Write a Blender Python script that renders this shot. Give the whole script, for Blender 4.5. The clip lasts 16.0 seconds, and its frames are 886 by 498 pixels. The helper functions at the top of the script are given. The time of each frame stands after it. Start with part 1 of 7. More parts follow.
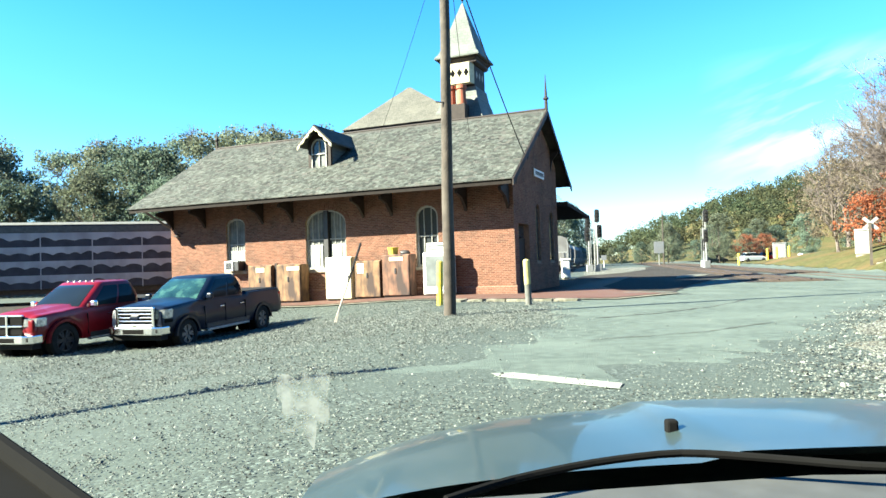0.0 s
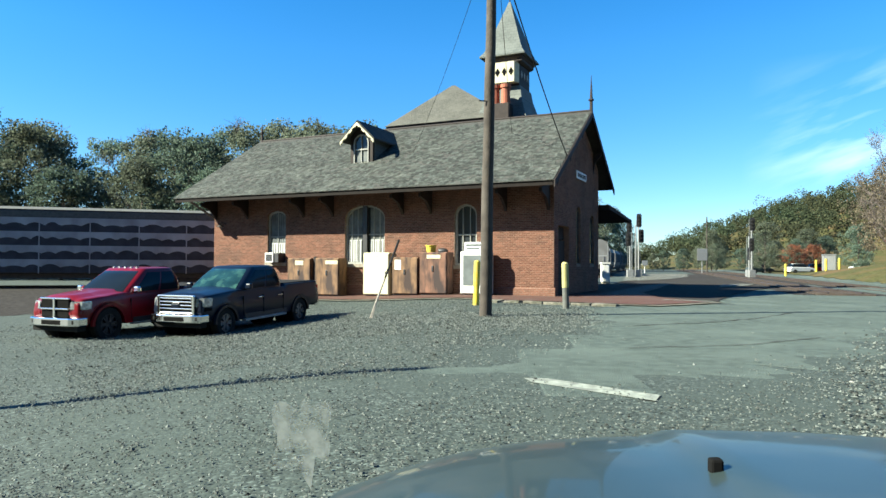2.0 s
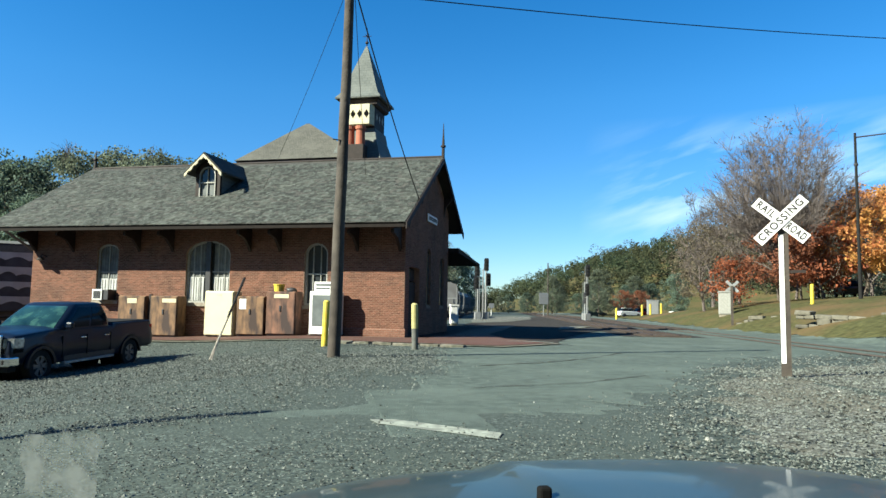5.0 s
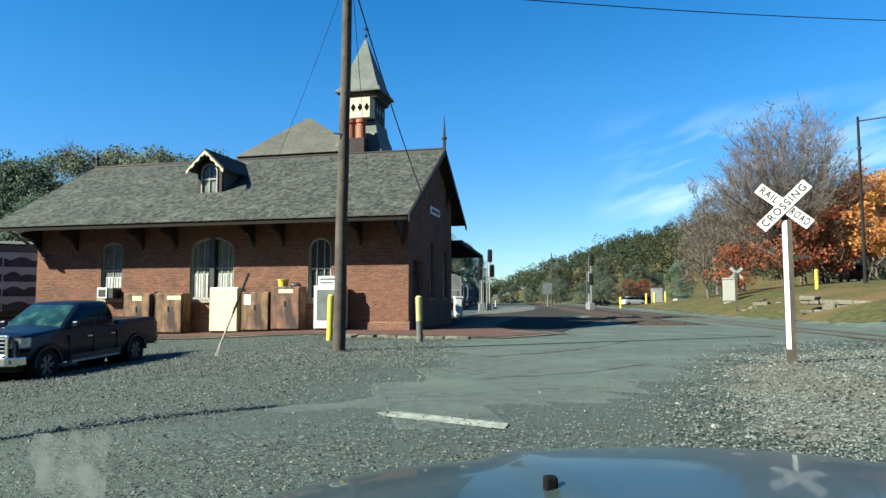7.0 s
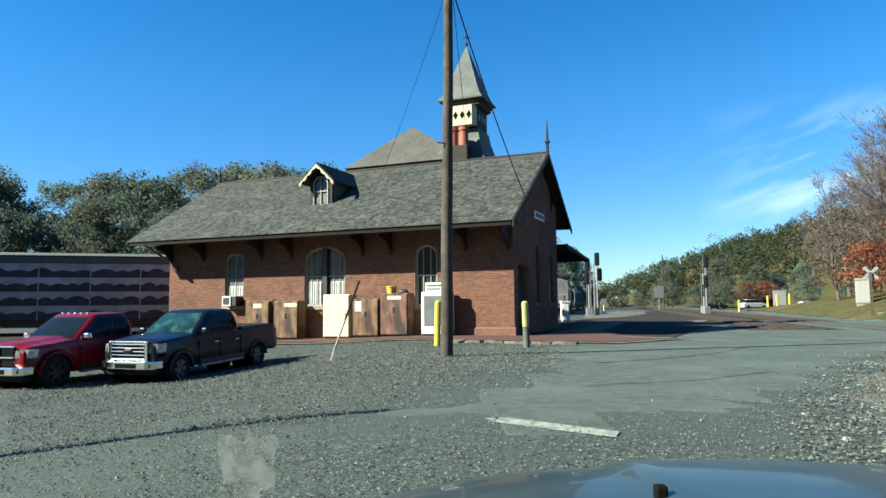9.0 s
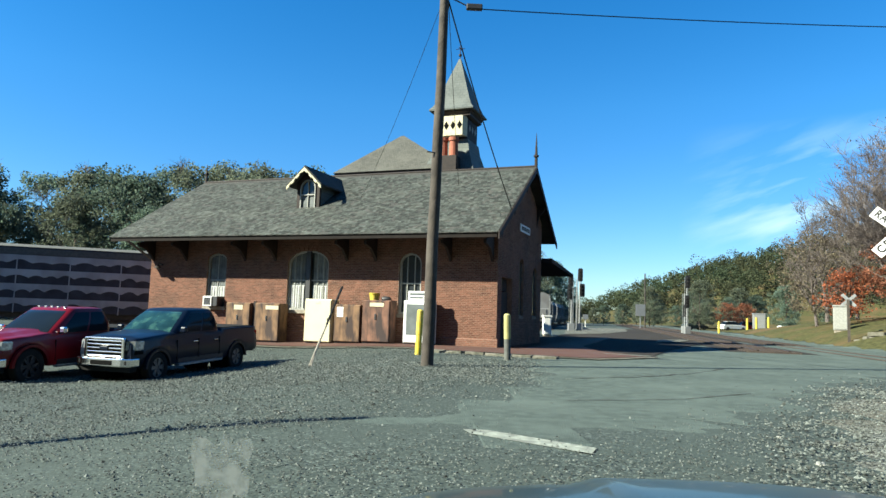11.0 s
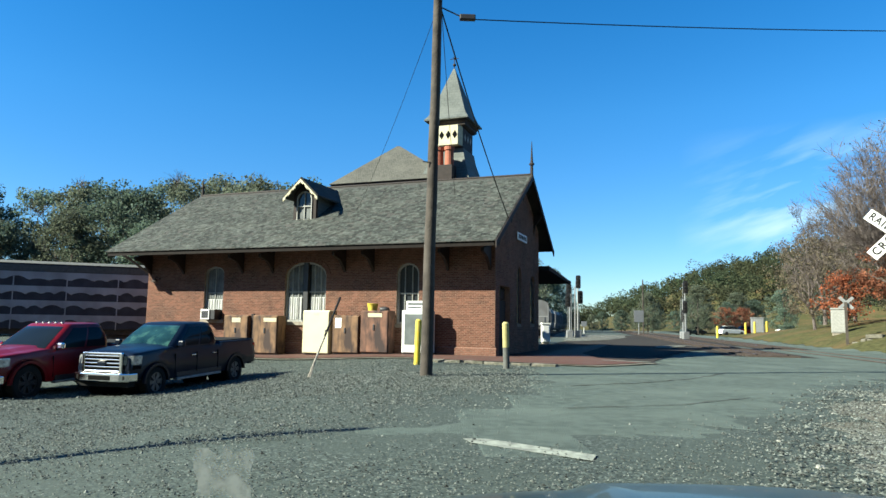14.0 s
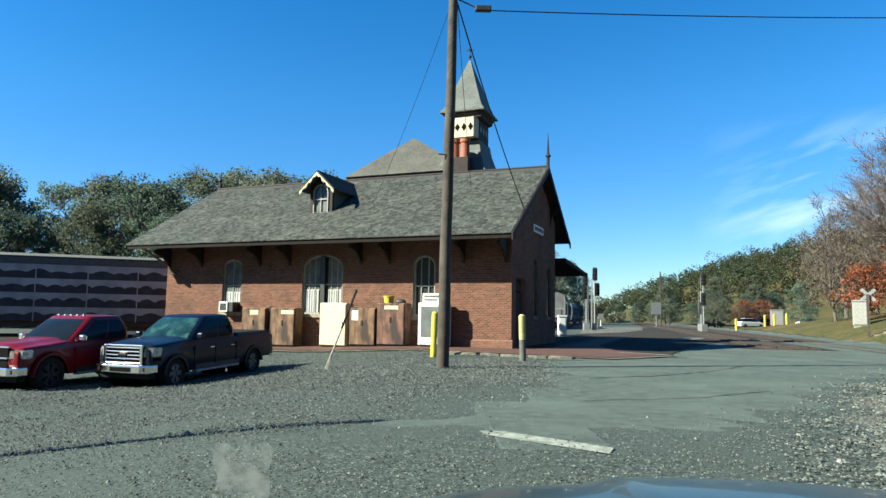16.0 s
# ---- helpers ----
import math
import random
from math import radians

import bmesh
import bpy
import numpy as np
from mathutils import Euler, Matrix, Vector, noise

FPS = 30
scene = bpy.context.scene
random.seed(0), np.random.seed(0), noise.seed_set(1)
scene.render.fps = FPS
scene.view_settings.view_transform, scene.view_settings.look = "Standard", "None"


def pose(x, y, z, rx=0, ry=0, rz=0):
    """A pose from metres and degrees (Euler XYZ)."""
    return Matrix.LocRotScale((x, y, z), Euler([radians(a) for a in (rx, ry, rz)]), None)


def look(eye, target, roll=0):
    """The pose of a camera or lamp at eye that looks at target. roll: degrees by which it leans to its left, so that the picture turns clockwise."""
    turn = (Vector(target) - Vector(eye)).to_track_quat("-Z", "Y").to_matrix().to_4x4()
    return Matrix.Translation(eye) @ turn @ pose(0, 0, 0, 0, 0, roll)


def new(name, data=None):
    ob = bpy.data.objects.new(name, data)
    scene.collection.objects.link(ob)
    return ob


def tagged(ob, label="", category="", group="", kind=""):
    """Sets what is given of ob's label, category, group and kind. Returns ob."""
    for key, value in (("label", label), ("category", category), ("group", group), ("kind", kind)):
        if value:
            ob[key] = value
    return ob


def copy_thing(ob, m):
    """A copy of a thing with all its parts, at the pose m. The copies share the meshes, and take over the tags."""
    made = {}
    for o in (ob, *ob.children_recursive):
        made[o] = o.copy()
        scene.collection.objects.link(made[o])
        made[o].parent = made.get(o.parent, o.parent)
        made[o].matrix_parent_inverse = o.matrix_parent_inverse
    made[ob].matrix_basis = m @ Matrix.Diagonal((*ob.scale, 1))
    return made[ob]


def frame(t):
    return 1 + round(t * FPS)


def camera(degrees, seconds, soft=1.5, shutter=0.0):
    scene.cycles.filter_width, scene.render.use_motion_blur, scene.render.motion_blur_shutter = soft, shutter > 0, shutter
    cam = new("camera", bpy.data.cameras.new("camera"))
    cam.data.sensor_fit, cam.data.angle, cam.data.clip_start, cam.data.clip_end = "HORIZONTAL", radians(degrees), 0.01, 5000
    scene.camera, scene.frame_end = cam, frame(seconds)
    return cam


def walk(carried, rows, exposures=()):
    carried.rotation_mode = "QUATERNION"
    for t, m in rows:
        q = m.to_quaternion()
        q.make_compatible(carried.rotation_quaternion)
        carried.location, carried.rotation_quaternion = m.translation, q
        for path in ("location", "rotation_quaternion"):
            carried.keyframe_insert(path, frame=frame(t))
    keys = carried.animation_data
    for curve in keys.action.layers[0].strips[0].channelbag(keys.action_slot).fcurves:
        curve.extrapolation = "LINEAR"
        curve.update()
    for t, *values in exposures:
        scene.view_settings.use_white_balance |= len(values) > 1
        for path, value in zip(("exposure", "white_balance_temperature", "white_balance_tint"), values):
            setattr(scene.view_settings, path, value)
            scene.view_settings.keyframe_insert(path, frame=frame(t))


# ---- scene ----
cam = camera(66.76, 16.0)
PATH = [
    (0.0, pose(-0.043, -0.058, 1.381, 91.399, 1.886, -0.590)),
    (0.5, pose(-0.044, -0.046, 1.384, 92.311, 0.163, 2.724)),
    (1.0, pose(-0.034, -0.010, 1.394, 93.258, -0.699, 5.456)),
    (1.5, pose(-0.010, 0.026, 1.392, 93.630, -0.255, 4.961)),
    (2.0, pose(-0.022, 0.043, 1.407, 91.300, -0.314, 2.641)),
    (2.5, pose(-0.002, 0.040, 1.404, 93.369, 0.048, -0.082)),
    (3.0, pose(0.005, 0.095, 1.382, 95.506, -0.431, -6.225)),
    (3.5, pose(0.016, 0.090, 1.378, 96.387, -1.176, -7.599)),
    (4.0, pose(0.017, 0.097, 1.379, 96.669, -1.146, -8.530)),
    (4.5, pose(0.020, 0.111, 1.373, 95.551, -1.303, -9.743)),
    (7.0, pose(0.022, 0.107, 1.374, 94.292, 0.078, -9.594)),
    (7.5, pose(0.025, 0.104, 1.372, 94.415, 0.559, -9.627)),
    (8.0, pose(-0.007, 0.013, 1.389, 94.736, 1.123, -7.110)),
    (8.5, pose(0.002, 0.011, 1.396, 94.693, 1.390, -1.297)),
    (10.8, pose(-0.006, 0.012, 1.395, 95.486, -1.670, -1.649)),
    (11.0, pose(-0.002, 0.019, 1.396, 95.580, -1.849, -2.142)),
    (11.5, pose(0.007, 0.020, 1.400, 95.721, -2.173, -3.400)),
    (12.0, pose(0.005, 0.027, 1.397, 96.016, -2.011, -4.233)),
    (12.5, pose(0.003, 0.005, 1.401, 96.362, -1.619, -4.075)),
    (13.0, pose(-0.003, 0.007, 1.398, 96.477, -1.592, -3.685)),
    (13.5, pose(-0.001, -0.004, 1.403, 96.471, -1.294, -3.003)),
    (14.0, pose(0.002, -0.005, 1.396, 96.372, -0.897, -2.272)),
    (14.5, pose(0.002, -0.001, 1.401, 96.216, -0.867, -1.688)),
    (15.0, pose(0.001, -0.008, 1.403, 96.096, -0.872, -1.263)),
    (15.5, pose(0.001, -0.004, 1.397, 95.919, -1.021, -1.028)),
    (16.0, pose(0.000, -0.000, 1.400, 95.700, -0.900, -0.900)),
]
walk(cam, PATH, [(0.0, 2.94, 6750, -4), (0.2, 2.64, 6700, -3), (0.5, 2.43, 6600, -3), (1.0, 2.06, 6500, -3), (3.0, 1.97, 6450, -3), (3.7, 1.85, 6450, -3), (4.5, 1.68, 6450, -3), (7.0, 1.67, 6400, -3), (11.2, 1.76, 6400, -3), (13.0, 1.71, 6400, -3), (16.0, 1.71, 6400, -3)])

# ---- light: an October afternoon, low sun from the left ----
SUN_TRAVEL = Vector((2.05, 0.56, -1.47)).normalized()
sun_data = bpy.data.lights.new("sun", "SUN")
sun_data.energy, sun_data.angle, sun_data.color = 5.0, radians(0.5), (1.0, 0.92, 0.79)
sun = new("sun", sun_data)
sun.matrix_world = look((-60, 0, 40), Vector((-60, 0, 40)) + SUN_TRAVEL)

world = bpy.data.worlds.new("sky")
scene.world = world
world.use_nodes = True
wn, wl = world.node_tree.nodes, world.node_tree.links
wn.clear()
w_out = wn.new("ShaderNodeOutputWorld")
w_bg = wn.new("ShaderNodeBackground")
w_sky = wn.new("ShaderNodeTexSky")
w_sky.sky_type, w_sky.sun_disc = "NISHITA", False
w_sky.sun_elevation = math.asin(-SUN_TRAVEL.z)
w_sky.sun_rotation = math.atan2(-SUN_TRAVEL.x, -SUN_TRAVEL.y)
w_sky.air_density, w_sky.dust_density, w_sky.ozone_density = 1.0, 0.0, 3.5
w_bg.inputs["Strength"].default_value = 0.050
w_deep = wn.new("ShaderNodeHueSaturation")      # the clear deep blue after a cold front
w_deep.inputs["Saturation"].default_value, w_deep.inputs["Value"].default_value = 1.34, 1.13
w_tc = wn.new("ShaderNodeTexCoord")
w_map = wn.new("ShaderNodeMapping")
w_map.inputs["Scale"].default_value = (2.9, 2.9, 15.0)
w_turn = wn.new("ShaderNodeMapping")          # the streaks rise to the right
w_turn.inputs["Rotation"].default_value = (0.0, radians(20), 0.0)
w_noise = wn.new("ShaderNodeTexNoise")
w_noise.inputs["Scale"].default_value, w_noise.inputs["Detail"].default_value = 1.6, 6.0
w_ramp = wn.new("ShaderNodeValToRGB")
w_ramp.color_ramp.elements[0].position, w_ramp.color_ramp.elements[1].position = 0.45, 0.66
w_sep = wn.new("ShaderNodeSeparateXYZ")
w_low = wn.new("ShaderNodeMapRange")      # thin cloud lies low over the hills
w_low.inputs["From Min"].default_value, w_low.inputs["From Max"].default_value = 0.27, 0.16
w_mul = wn.new("ShaderNodeMath")
w_mul.operation = "MULTIPLY"
w_side = wn.new("ShaderNodeMapRange")     # one bank of cloud, to the right of the valley
w_side.inputs["From Min"].default_value, w_side.inputs["From Max"].default_value = 0.36, 0.50
w_mul2 = wn.new("ShaderNodeMath")
w_mul2.operation = "MULTIPLY"
w_mix = wn.new("ShaderNodeMix")
w_mix.data_type = "RGBA"
w_mix.inputs["B"].default_value = (5.6, 7.0, 8.2, 1)
wl.new(w_tc.outputs["Generated"], w_turn.inputs["Vector"])
wl.new(w_turn.outputs["Vector"], w_map.inputs["Vector"])
wl.new(w_map.outputs["Vector"], w_noise.inputs["Vector"])
wl.new(w_noise.outputs["Fac"], w_ramp.inputs["Fac"])
wl.new(w_tc.outputs["Generated"], w_sep.inputs["Vector"])
wl.new(w_sep.outputs["Z"], w_low.inputs["Value"])
wl.new(w_ramp.outputs["Color"], w_mul.inputs[0])
wl.new(w_low.outputs["Result"], w_mul.inputs[1])
w_high = wn.new("ShaderNodeMapRange")
w_high.inputs["From Min"].default_value, w_high.inputs["From Max"].default_value = 0.07, 0.13
w_mul3 = wn.new("ShaderNodeMath")
w_mul3.operation = "MULTIPLY"
wl.new(w_sep.outputs["Z"], w_high.inputs["Value"])
wl.new(w_sep.outputs["X"], w_side.inputs["Value"])
wl.new(w_mul.outputs["Value"], w_mul2.inputs[0])
wl.new(w_side.outputs["Result"], w_mul2.inputs[1])
wl.new(w_mul2.outputs["Value"], w_mul3.inputs[0])
wl.new(w_high.outputs["Result"], w_mul3.inputs[1])
wl.new(w_mul3.outputs["Value"], w_mix.inputs["Factor"])
wl.new(w_sky.outputs["Color"], w_deep.inputs["Color"])
w_tint = wn.new("ShaderNodeMix")
w_tint.data_type, w_tint.blend_type = "RGBA", "MULTIPLY"
w_tint.inputs["Factor"].default_value, w_tint.inputs["B"].default_value = 1.0, (0.98, 0.950, 1.06, 1)
wl.new(w_deep.outputs["Color"], w_tint.inputs["A"])
w_haze = wn.new("ShaderNodeMapRange")       # deeper and bluer than the model toward the horizon
w_haze.data_type = "FLOAT_VECTOR"
w_haze.inputs["From Min"].default_value, w_haze.inputs["From Max"].default_value = (0.02, 0.02, 0.02), (0.30, 0.30, 0.30)
w_haze.inputs["To Min"].default_value, w_haze.inputs["To Max"].default_value = (0.62, 0.74, 0.88), (1.0, 1.04, 1.04)
w_clear = wn.new("ShaderNodeMix")
w_clear.data_type, w_clear.blend_type = "RGBA", "MULTIPLY"
w_clear.inputs["Factor"].default_value = 1.0
wl.new(w_sep.outputs["Z"], w_haze.inputs["Vector"])
wl.new(w_tint.outputs["Result"], w_clear.inputs["A"])
wl.new(w_haze.outputs["Vector"], w_clear.inputs["B"])
wl.new(w_clear.outputs["Result"], w_mix.inputs["A"])
wl.new(w_mix.outputs["Result"], w_bg.inputs["Color"])
wl.new(w_bg.outputs["Background"], w_out.inputs["Surface"])


# ---- materials ----
def mat(name, col, rough=0.7, metal=0.0, var=0.25, scale=6.0, bump=0.0, bscale=40.0, col2=None, island=0.0,
        obj=0.0, spec=0.5, coat=0.0, stain=None, stain_scale=0.6, stain_amt=0.5, thin=0.0, streak=1.0, stain_lo=0.48):
    """A surface with colour variation at two scales, optional stains, relief and per-piece variation."""
    m = bpy.data.materials.new(name)
    m.use_nodes = True
    n, l = m.node_tree.nodes, m.node_tree.links
    b = n["Principled BSDF"]
    b.inputs["Roughness"].default_value, b.inputs["Metallic"].default_value = rough, metal
    b.inputs["Specular IOR Level"].default_value = spec
    b.inputs["Coat Weight"].default_value = coat
    b.inputs["Coat Roughness"].default_value = 0.05
    tc = n.new("ShaderNodeTexCoord")
    no = n.new("ShaderNodeTexNoise")
    no.inputs["Scale"].default_value, no.inputs["Detail"].default_value = scale, 8.0
    l.new(tc.outputs["Object"], no.inputs["Vector"])
    mx = n.new("ShaderNodeMix")
    mx.data_type = "RGBA"
    c2 = col2 or tuple(c * (1 - var) for c in col)
    c1 = tuple(min(1, c * (1 + var * 0.6)) for c in col)
    mx.inputs["A"].default_value, mx.inputs["B"].default_value = (*c1, 1), (*c2, 1)
    rp = n.new("ShaderNodeMapRange")
    rp.inputs["From Min"].default_value, rp.inputs["From Max"].default_value = 0.32, 0.68
    l.new(no.outputs["Fac"], rp.inputs["Value"])
    l.new(rp.outputs["Result"], mx.inputs["Factor"])
    out = mx.outputs["Result"]
    if stain:
        ns = n.new("ShaderNodeTexNoise")
        ns.inputs["Scale"].default_value, ns.inputs["Detail"].default_value = stain_scale, 5.0
        mp = n.new("ShaderNodeMapping")
        mp.inputs["Scale"].default_value = (1, 1, streak)
        l.new(tc.outputs["Object"], mp.inputs["Vector"])
        l.new(mp.outputs["Vector"], ns.inputs["Vector"])
        rs = n.new("ShaderNodeMapRange")
        rs.inputs["From Min"].default_value, rs.inputs["From Max"].default_value = stain_lo, stain_lo + 0.18
        rs.inputs["To Max"].default_value = stain_amt
        l.new(ns.outputs["Fac"], rs.inputs["Value"])
        ms = n.new("ShaderNodeMix")
        ms.data_type = "RGBA"
        ms.inputs["B"].default_value = (*stain, 1)
        l.new(rs.outputs["Result"], ms.inputs["Factor"])
        l.new(out, ms.inputs["A"])
        out = ms.outputs["Result"]
    for amount, kind in ((island, "geo"), (obj, "obj")):
        if amount:
            src = n.new("ShaderNodeNewGeometry" if kind == "geo" else "ShaderNodeObjectInfo")
            hv = n.new("ShaderNodeHueSaturation")
            mr = n.new("ShaderNodeMapRange")
            mr.inputs["To Min"].default_value, mr.inputs["To Max"].default_value = 1 - amount, 1 + amount
            l.new(src.outputs["Random Per Island" if kind == "geo" else "Random"], mr.inputs["Value"])
            l.new(mr.outputs["Result"], hv.inputs["Value"])
            l.new(out, hv.inputs["Color"])
            out = hv.outputs["Color"]
    l.new(out, b.inputs["Base Color"])
    if thin:        # leaves let light through
        tr, mx2 = n.new("ShaderNodeBsdfTranslucent"), n.new("ShaderNodeMixShader")
        l.new(out, tr.inputs["Color"])
        mx2.inputs["Fac"].default_value = thin
        l.new(b.outputs["BSDF"], mx2.inputs[1])
        l.new(tr.outputs["BSDF"], mx2.inputs[2])
        l.new(mx2.outputs["Shader"], n["Material Output"].inputs["Surface"])
    if bump:
        nb = n.new("ShaderNodeTexNoise")
        nb.inputs["Scale"].default_value, nb.inputs["Detail"].default_value = bscale, 4.0
        l.new(tc.outputs["Object"], nb.inputs["Vector"])
        bp = n.new("ShaderNodeBump")
        bp.inputs["Strength"].default_value, bp.inputs["Distance"].default_value = bump, 0.02
        l.new(nb.outputs["Fac"], bp.inputs["Height"])
        l.new(bp.outputs["Normal"], b.inputs["Normal"])
    return m


def coursed(name, c1, c2, mortar, bw, bh, gap, rough=0.85, axes="xz", bump=0.4, vscale=1.2, dark=(0.1, 0.08, 0.07), dark_amt=0.35, smooth=0.1):
    """Bricks or slates in courses: colour from piece to piece, joints as relief, weathering over all."""
    m = bpy.data.materials.new(name)
    m.use_nodes = True
    n, l = m.node_tree.nodes, m.node_tree.links
    b = n["Principled BSDF"]
    b.inputs["Roughness"].default_value = rough
    b.inputs["Specular IOR Level"].default_value = 0.25
    tc = n.new("ShaderNodeTexCoord")
    sp, cb = n.new("ShaderNodeSeparateXYZ"), n.new("ShaderNodeCombineXYZ")
    l.new(tc.outputs["Object"], sp.inputs["Vector"])
    l.new(sp.outputs[axes[0].upper()], cb.inputs["X"])
    l.new(sp.outputs[axes[1].upper()], cb.inputs["Y"])
    br = n.new("ShaderNodeTexBrick")
    br.inputs["Scale"].default_value = 1.0
    br.inputs["Brick Width"].default_value, br.inputs["Row Height"].default_value = bw, bh
    br.inputs["Mortar Size"].default_value, br.inputs["Mortar Smooth"].default_value = gap, smooth
    br.inputs["Color1"].default_value, br.inputs["Color2"].default_value = (*c1, 1), (*c2, 1)
    br.inputs["Mortar"].default_value = (*mortar, 1)
    l.new(cb.outputs["Vector"], br.inputs["Vector"])
    out = br.outputs["Color"]
    for scale, lo, hi, amt in ((vscale, 0.45, 0.7, dark_amt), (vscale * 14, 0.4, 0.75, dark_amt * 0.8)):
        ns = n.new("ShaderNodeTexNoise")
        ns.inputs["Scale"].default_value, ns.inputs["Detail"].default_value = scale, 6.0
        l.new(tc.outputs["Object"], ns.inputs["Vector"])
        rs = n.new("ShaderNodeMapRange")
        rs.inputs["From Min"].default_value, rs.inputs["From Max"].default_value, rs.inputs["To Max"].default_value = lo, hi, amt
        l.new(ns.outputs["Fac"], rs.inputs["Value"])
        ms = n.new("ShaderNodeMix")
        ms.data_type = "RGBA"
        ms.inputs["B"].default_value = (*dark, 1)
        l.new(rs.outputs["Result"], ms.inputs["Factor"])
        l.new(out, ms.inputs["A"])
        out = ms.outputs["Result"]
    l.new(out, b.inputs["Base Color"])
    bp = n.new("ShaderNodeBump")
    bp.invert = True
    bp.inputs["Strength"].default_value, bp.inputs["Distance"].default_value = bump, 0.02
    l.new(br.outputs["Fac"], bp.inputs["Height"])
    l.new(bp.outputs["Normal"], b.inputs["Normal"])
    return m


def glass(name, tint, rough=0.03):
    m = mat(name, tint, rough, var=0.1, scale=1.5, spec=0.35)
    return m


def crushed_stone(name, lo, hi, dust, size, dust_amt):
    """Loose crushed stone: each stone its own tone and height, fine dust in drifts between."""
    m = bpy.data.materials.new(name)
    m.use_nodes = True
    n, l = m.node_tree.nodes, m.node_tree.links
    b = n["Principled BSDF"]
    b.inputs["Roughness"].default_value, b.inputs["Specular IOR Level"].default_value = 0.9, 0.25
    tc = n.new("ShaderNodeTexCoord")
    vo = n.new("ShaderNodeTexVoronoi")
    vo.inputs["Scale"].default_value = 1.0 / size
    l.new(tc.outputs["Object"], vo.inputs["Vector"])
    sp = n.new("ShaderNodeSeparateColor")
    l.new(vo.outputs["Color"], sp.inputs["Color"])
    rp = n.new("ShaderNodeValToRGB")
    e = rp.color_ramp.elements
    e[0].color, e[1].color = (*lo, 1), (*hi, 1)
    e[0].position, e[1].position = 0.0, 1.0
    mid = e.new(0.72)
    mid.color = (*(x * 0.55 + y * 0.3 for x, y in zip(lo, hi)), 1)
    l.new(sp.outputs["Red"], rp.inputs["Fac"])
    out = rp.outputs["Color"]
    for scale, f0, f1, amt in ((0.45, 0.42, 0.62, dust_amt), (3.0, 0.45, 0.65, dust_amt * 0.7)):
        ns = n.new("ShaderNodeTexNoise")
        ns.inputs["Scale"].default_value, ns.inputs["Detail"].default_value = scale, 6.0
        l.new(tc.outputs["Object"], ns.inputs["Vector"])
        rs = n.new("ShaderNodeMapRange")
        rs.inputs["From Min"].default_value, rs.inputs["From Max"].default_value, rs.inputs["To Max"].default_value = f0, f1, amt
        l.new(ns.outputs["Fac"], rs.inputs["Value"])
        ms = n.new("ShaderNodeMix")
        ms.data_type = "RGBA"
        ms.inputs["B"].default_value = (*dust, 1)
        l.new(rs.outputs["Result"], ms.inputs["Factor"])
        l.new(out, ms.inputs["A"])
        out = ms.outputs["Result"]
    l.new(out, b.inputs["Base Color"])
    bp = n.new("ShaderNodeBump")
    bp.invert = True
    bp.inputs["Strength"].default_value, bp.inputs["Distance"].default_value = 0.4, size * 0.35
    l.new(vo.outputs["Distance"], bp.inputs["Height"])
    l.new(bp.outputs["Normal"], b.inputs["Normal"])
    return m


GRAVEL = crushed_stone("gravel", (0.020, 0.027, 0.024), (0.112, 0.138, 0.125), (0.044, 0.057, 0.050), 0.030, 0.75)
GRAVEL_WARM = crushed_stone("pale_gravel", (0.028, 0.031, 0.027), (0.276, 0.289, 0.253), (0.092, 0.083, 0.062), 0.034, 0.5)
STONES = mat("gravel_stones", (0.082, 0.090, 0.082), 0.9, var=0.25, scale=4, island=0.88, spec=0.2)
ASPHALT = mat("old_asphalt", (0.068, 0.087, 0.078), 0.95, var=0.28, scale=4, bump=0.6, bscale=60, stain=(0.094, 0.117, 0.104), stain_scale=0.5, stain_amt=0.7, spec=0.2)
GRASS = mat("grass", (0.060, 0.060, 0.025), 0.95, var=0.45, scale=3, bump=1.0, bscale=14, stain=(0.105, 0.070, 0.036), stain_scale=0.16, stain_amt=0.8, spec=0.1)
PAINT_LINE = mat("worn_road_paint", (0.239, 0.260, 0.220), 0.85, var=0.3, scale=14, stain=(0.113, 0.120, 0.106), stain_scale=5, stain_amt=0.8)
BRICK = coursed("red_brick", (0.186, 0.080, 0.053), (0.134, 0.054, 0.036), (0.200, 0.140, 0.104), 0.215, 0.076, 0.009, axes="xz", vscale=0.7, dark=(0.055, 0.036, 0.030), dark_amt=0.45)
MORTAR = mat("lime_mortar", (0.232, 0.167, 0.127), 0.95, var=0.3, scale=5, spec=0.15)
BRICK_SIDE = coursed("red_brick_end_wall", (0.186, 0.080, 0.053), (0.134, 0.054, 0.036), (0.200, 0.140, 0.104), 0.215, 0.076, 0.009, axes="yz", vscale=0.7, dark=(0.055, 0.036, 0.030), dark_amt=0.45)
BRICK_PAVE = coursed("brick_paving", (0.090, 0.033, 0.025), (0.071, 0.029, 0.020), (0.066, 0.047, 0.038), 0.2, 0.1, 0.008, axes="xy")
SLATE = coursed("roof_slate", (0.054, 0.054, 0.049), (0.036, 0.036, 0.033), (0.018, 0.019, 0.018), 0.20, 0.10, 0.008, rough=0.8, axes="xy", bump=0.6, vscale=0.5, dark=(0.081, 0.079, 0.071), dark_amt=0.55)
SLATE_HIP = coursed("hip_roof_slate", (0.088, 0.088, 0.076), (0.059, 0.059, 0.052), (0.032, 0.032, 0.029), 0.16, 0.11, 0.01, rough=0.88, axes="xz", bump=0.6, vscale=0.6, dark=(0.126, 0.124, 0.106), dark_amt=0.5)
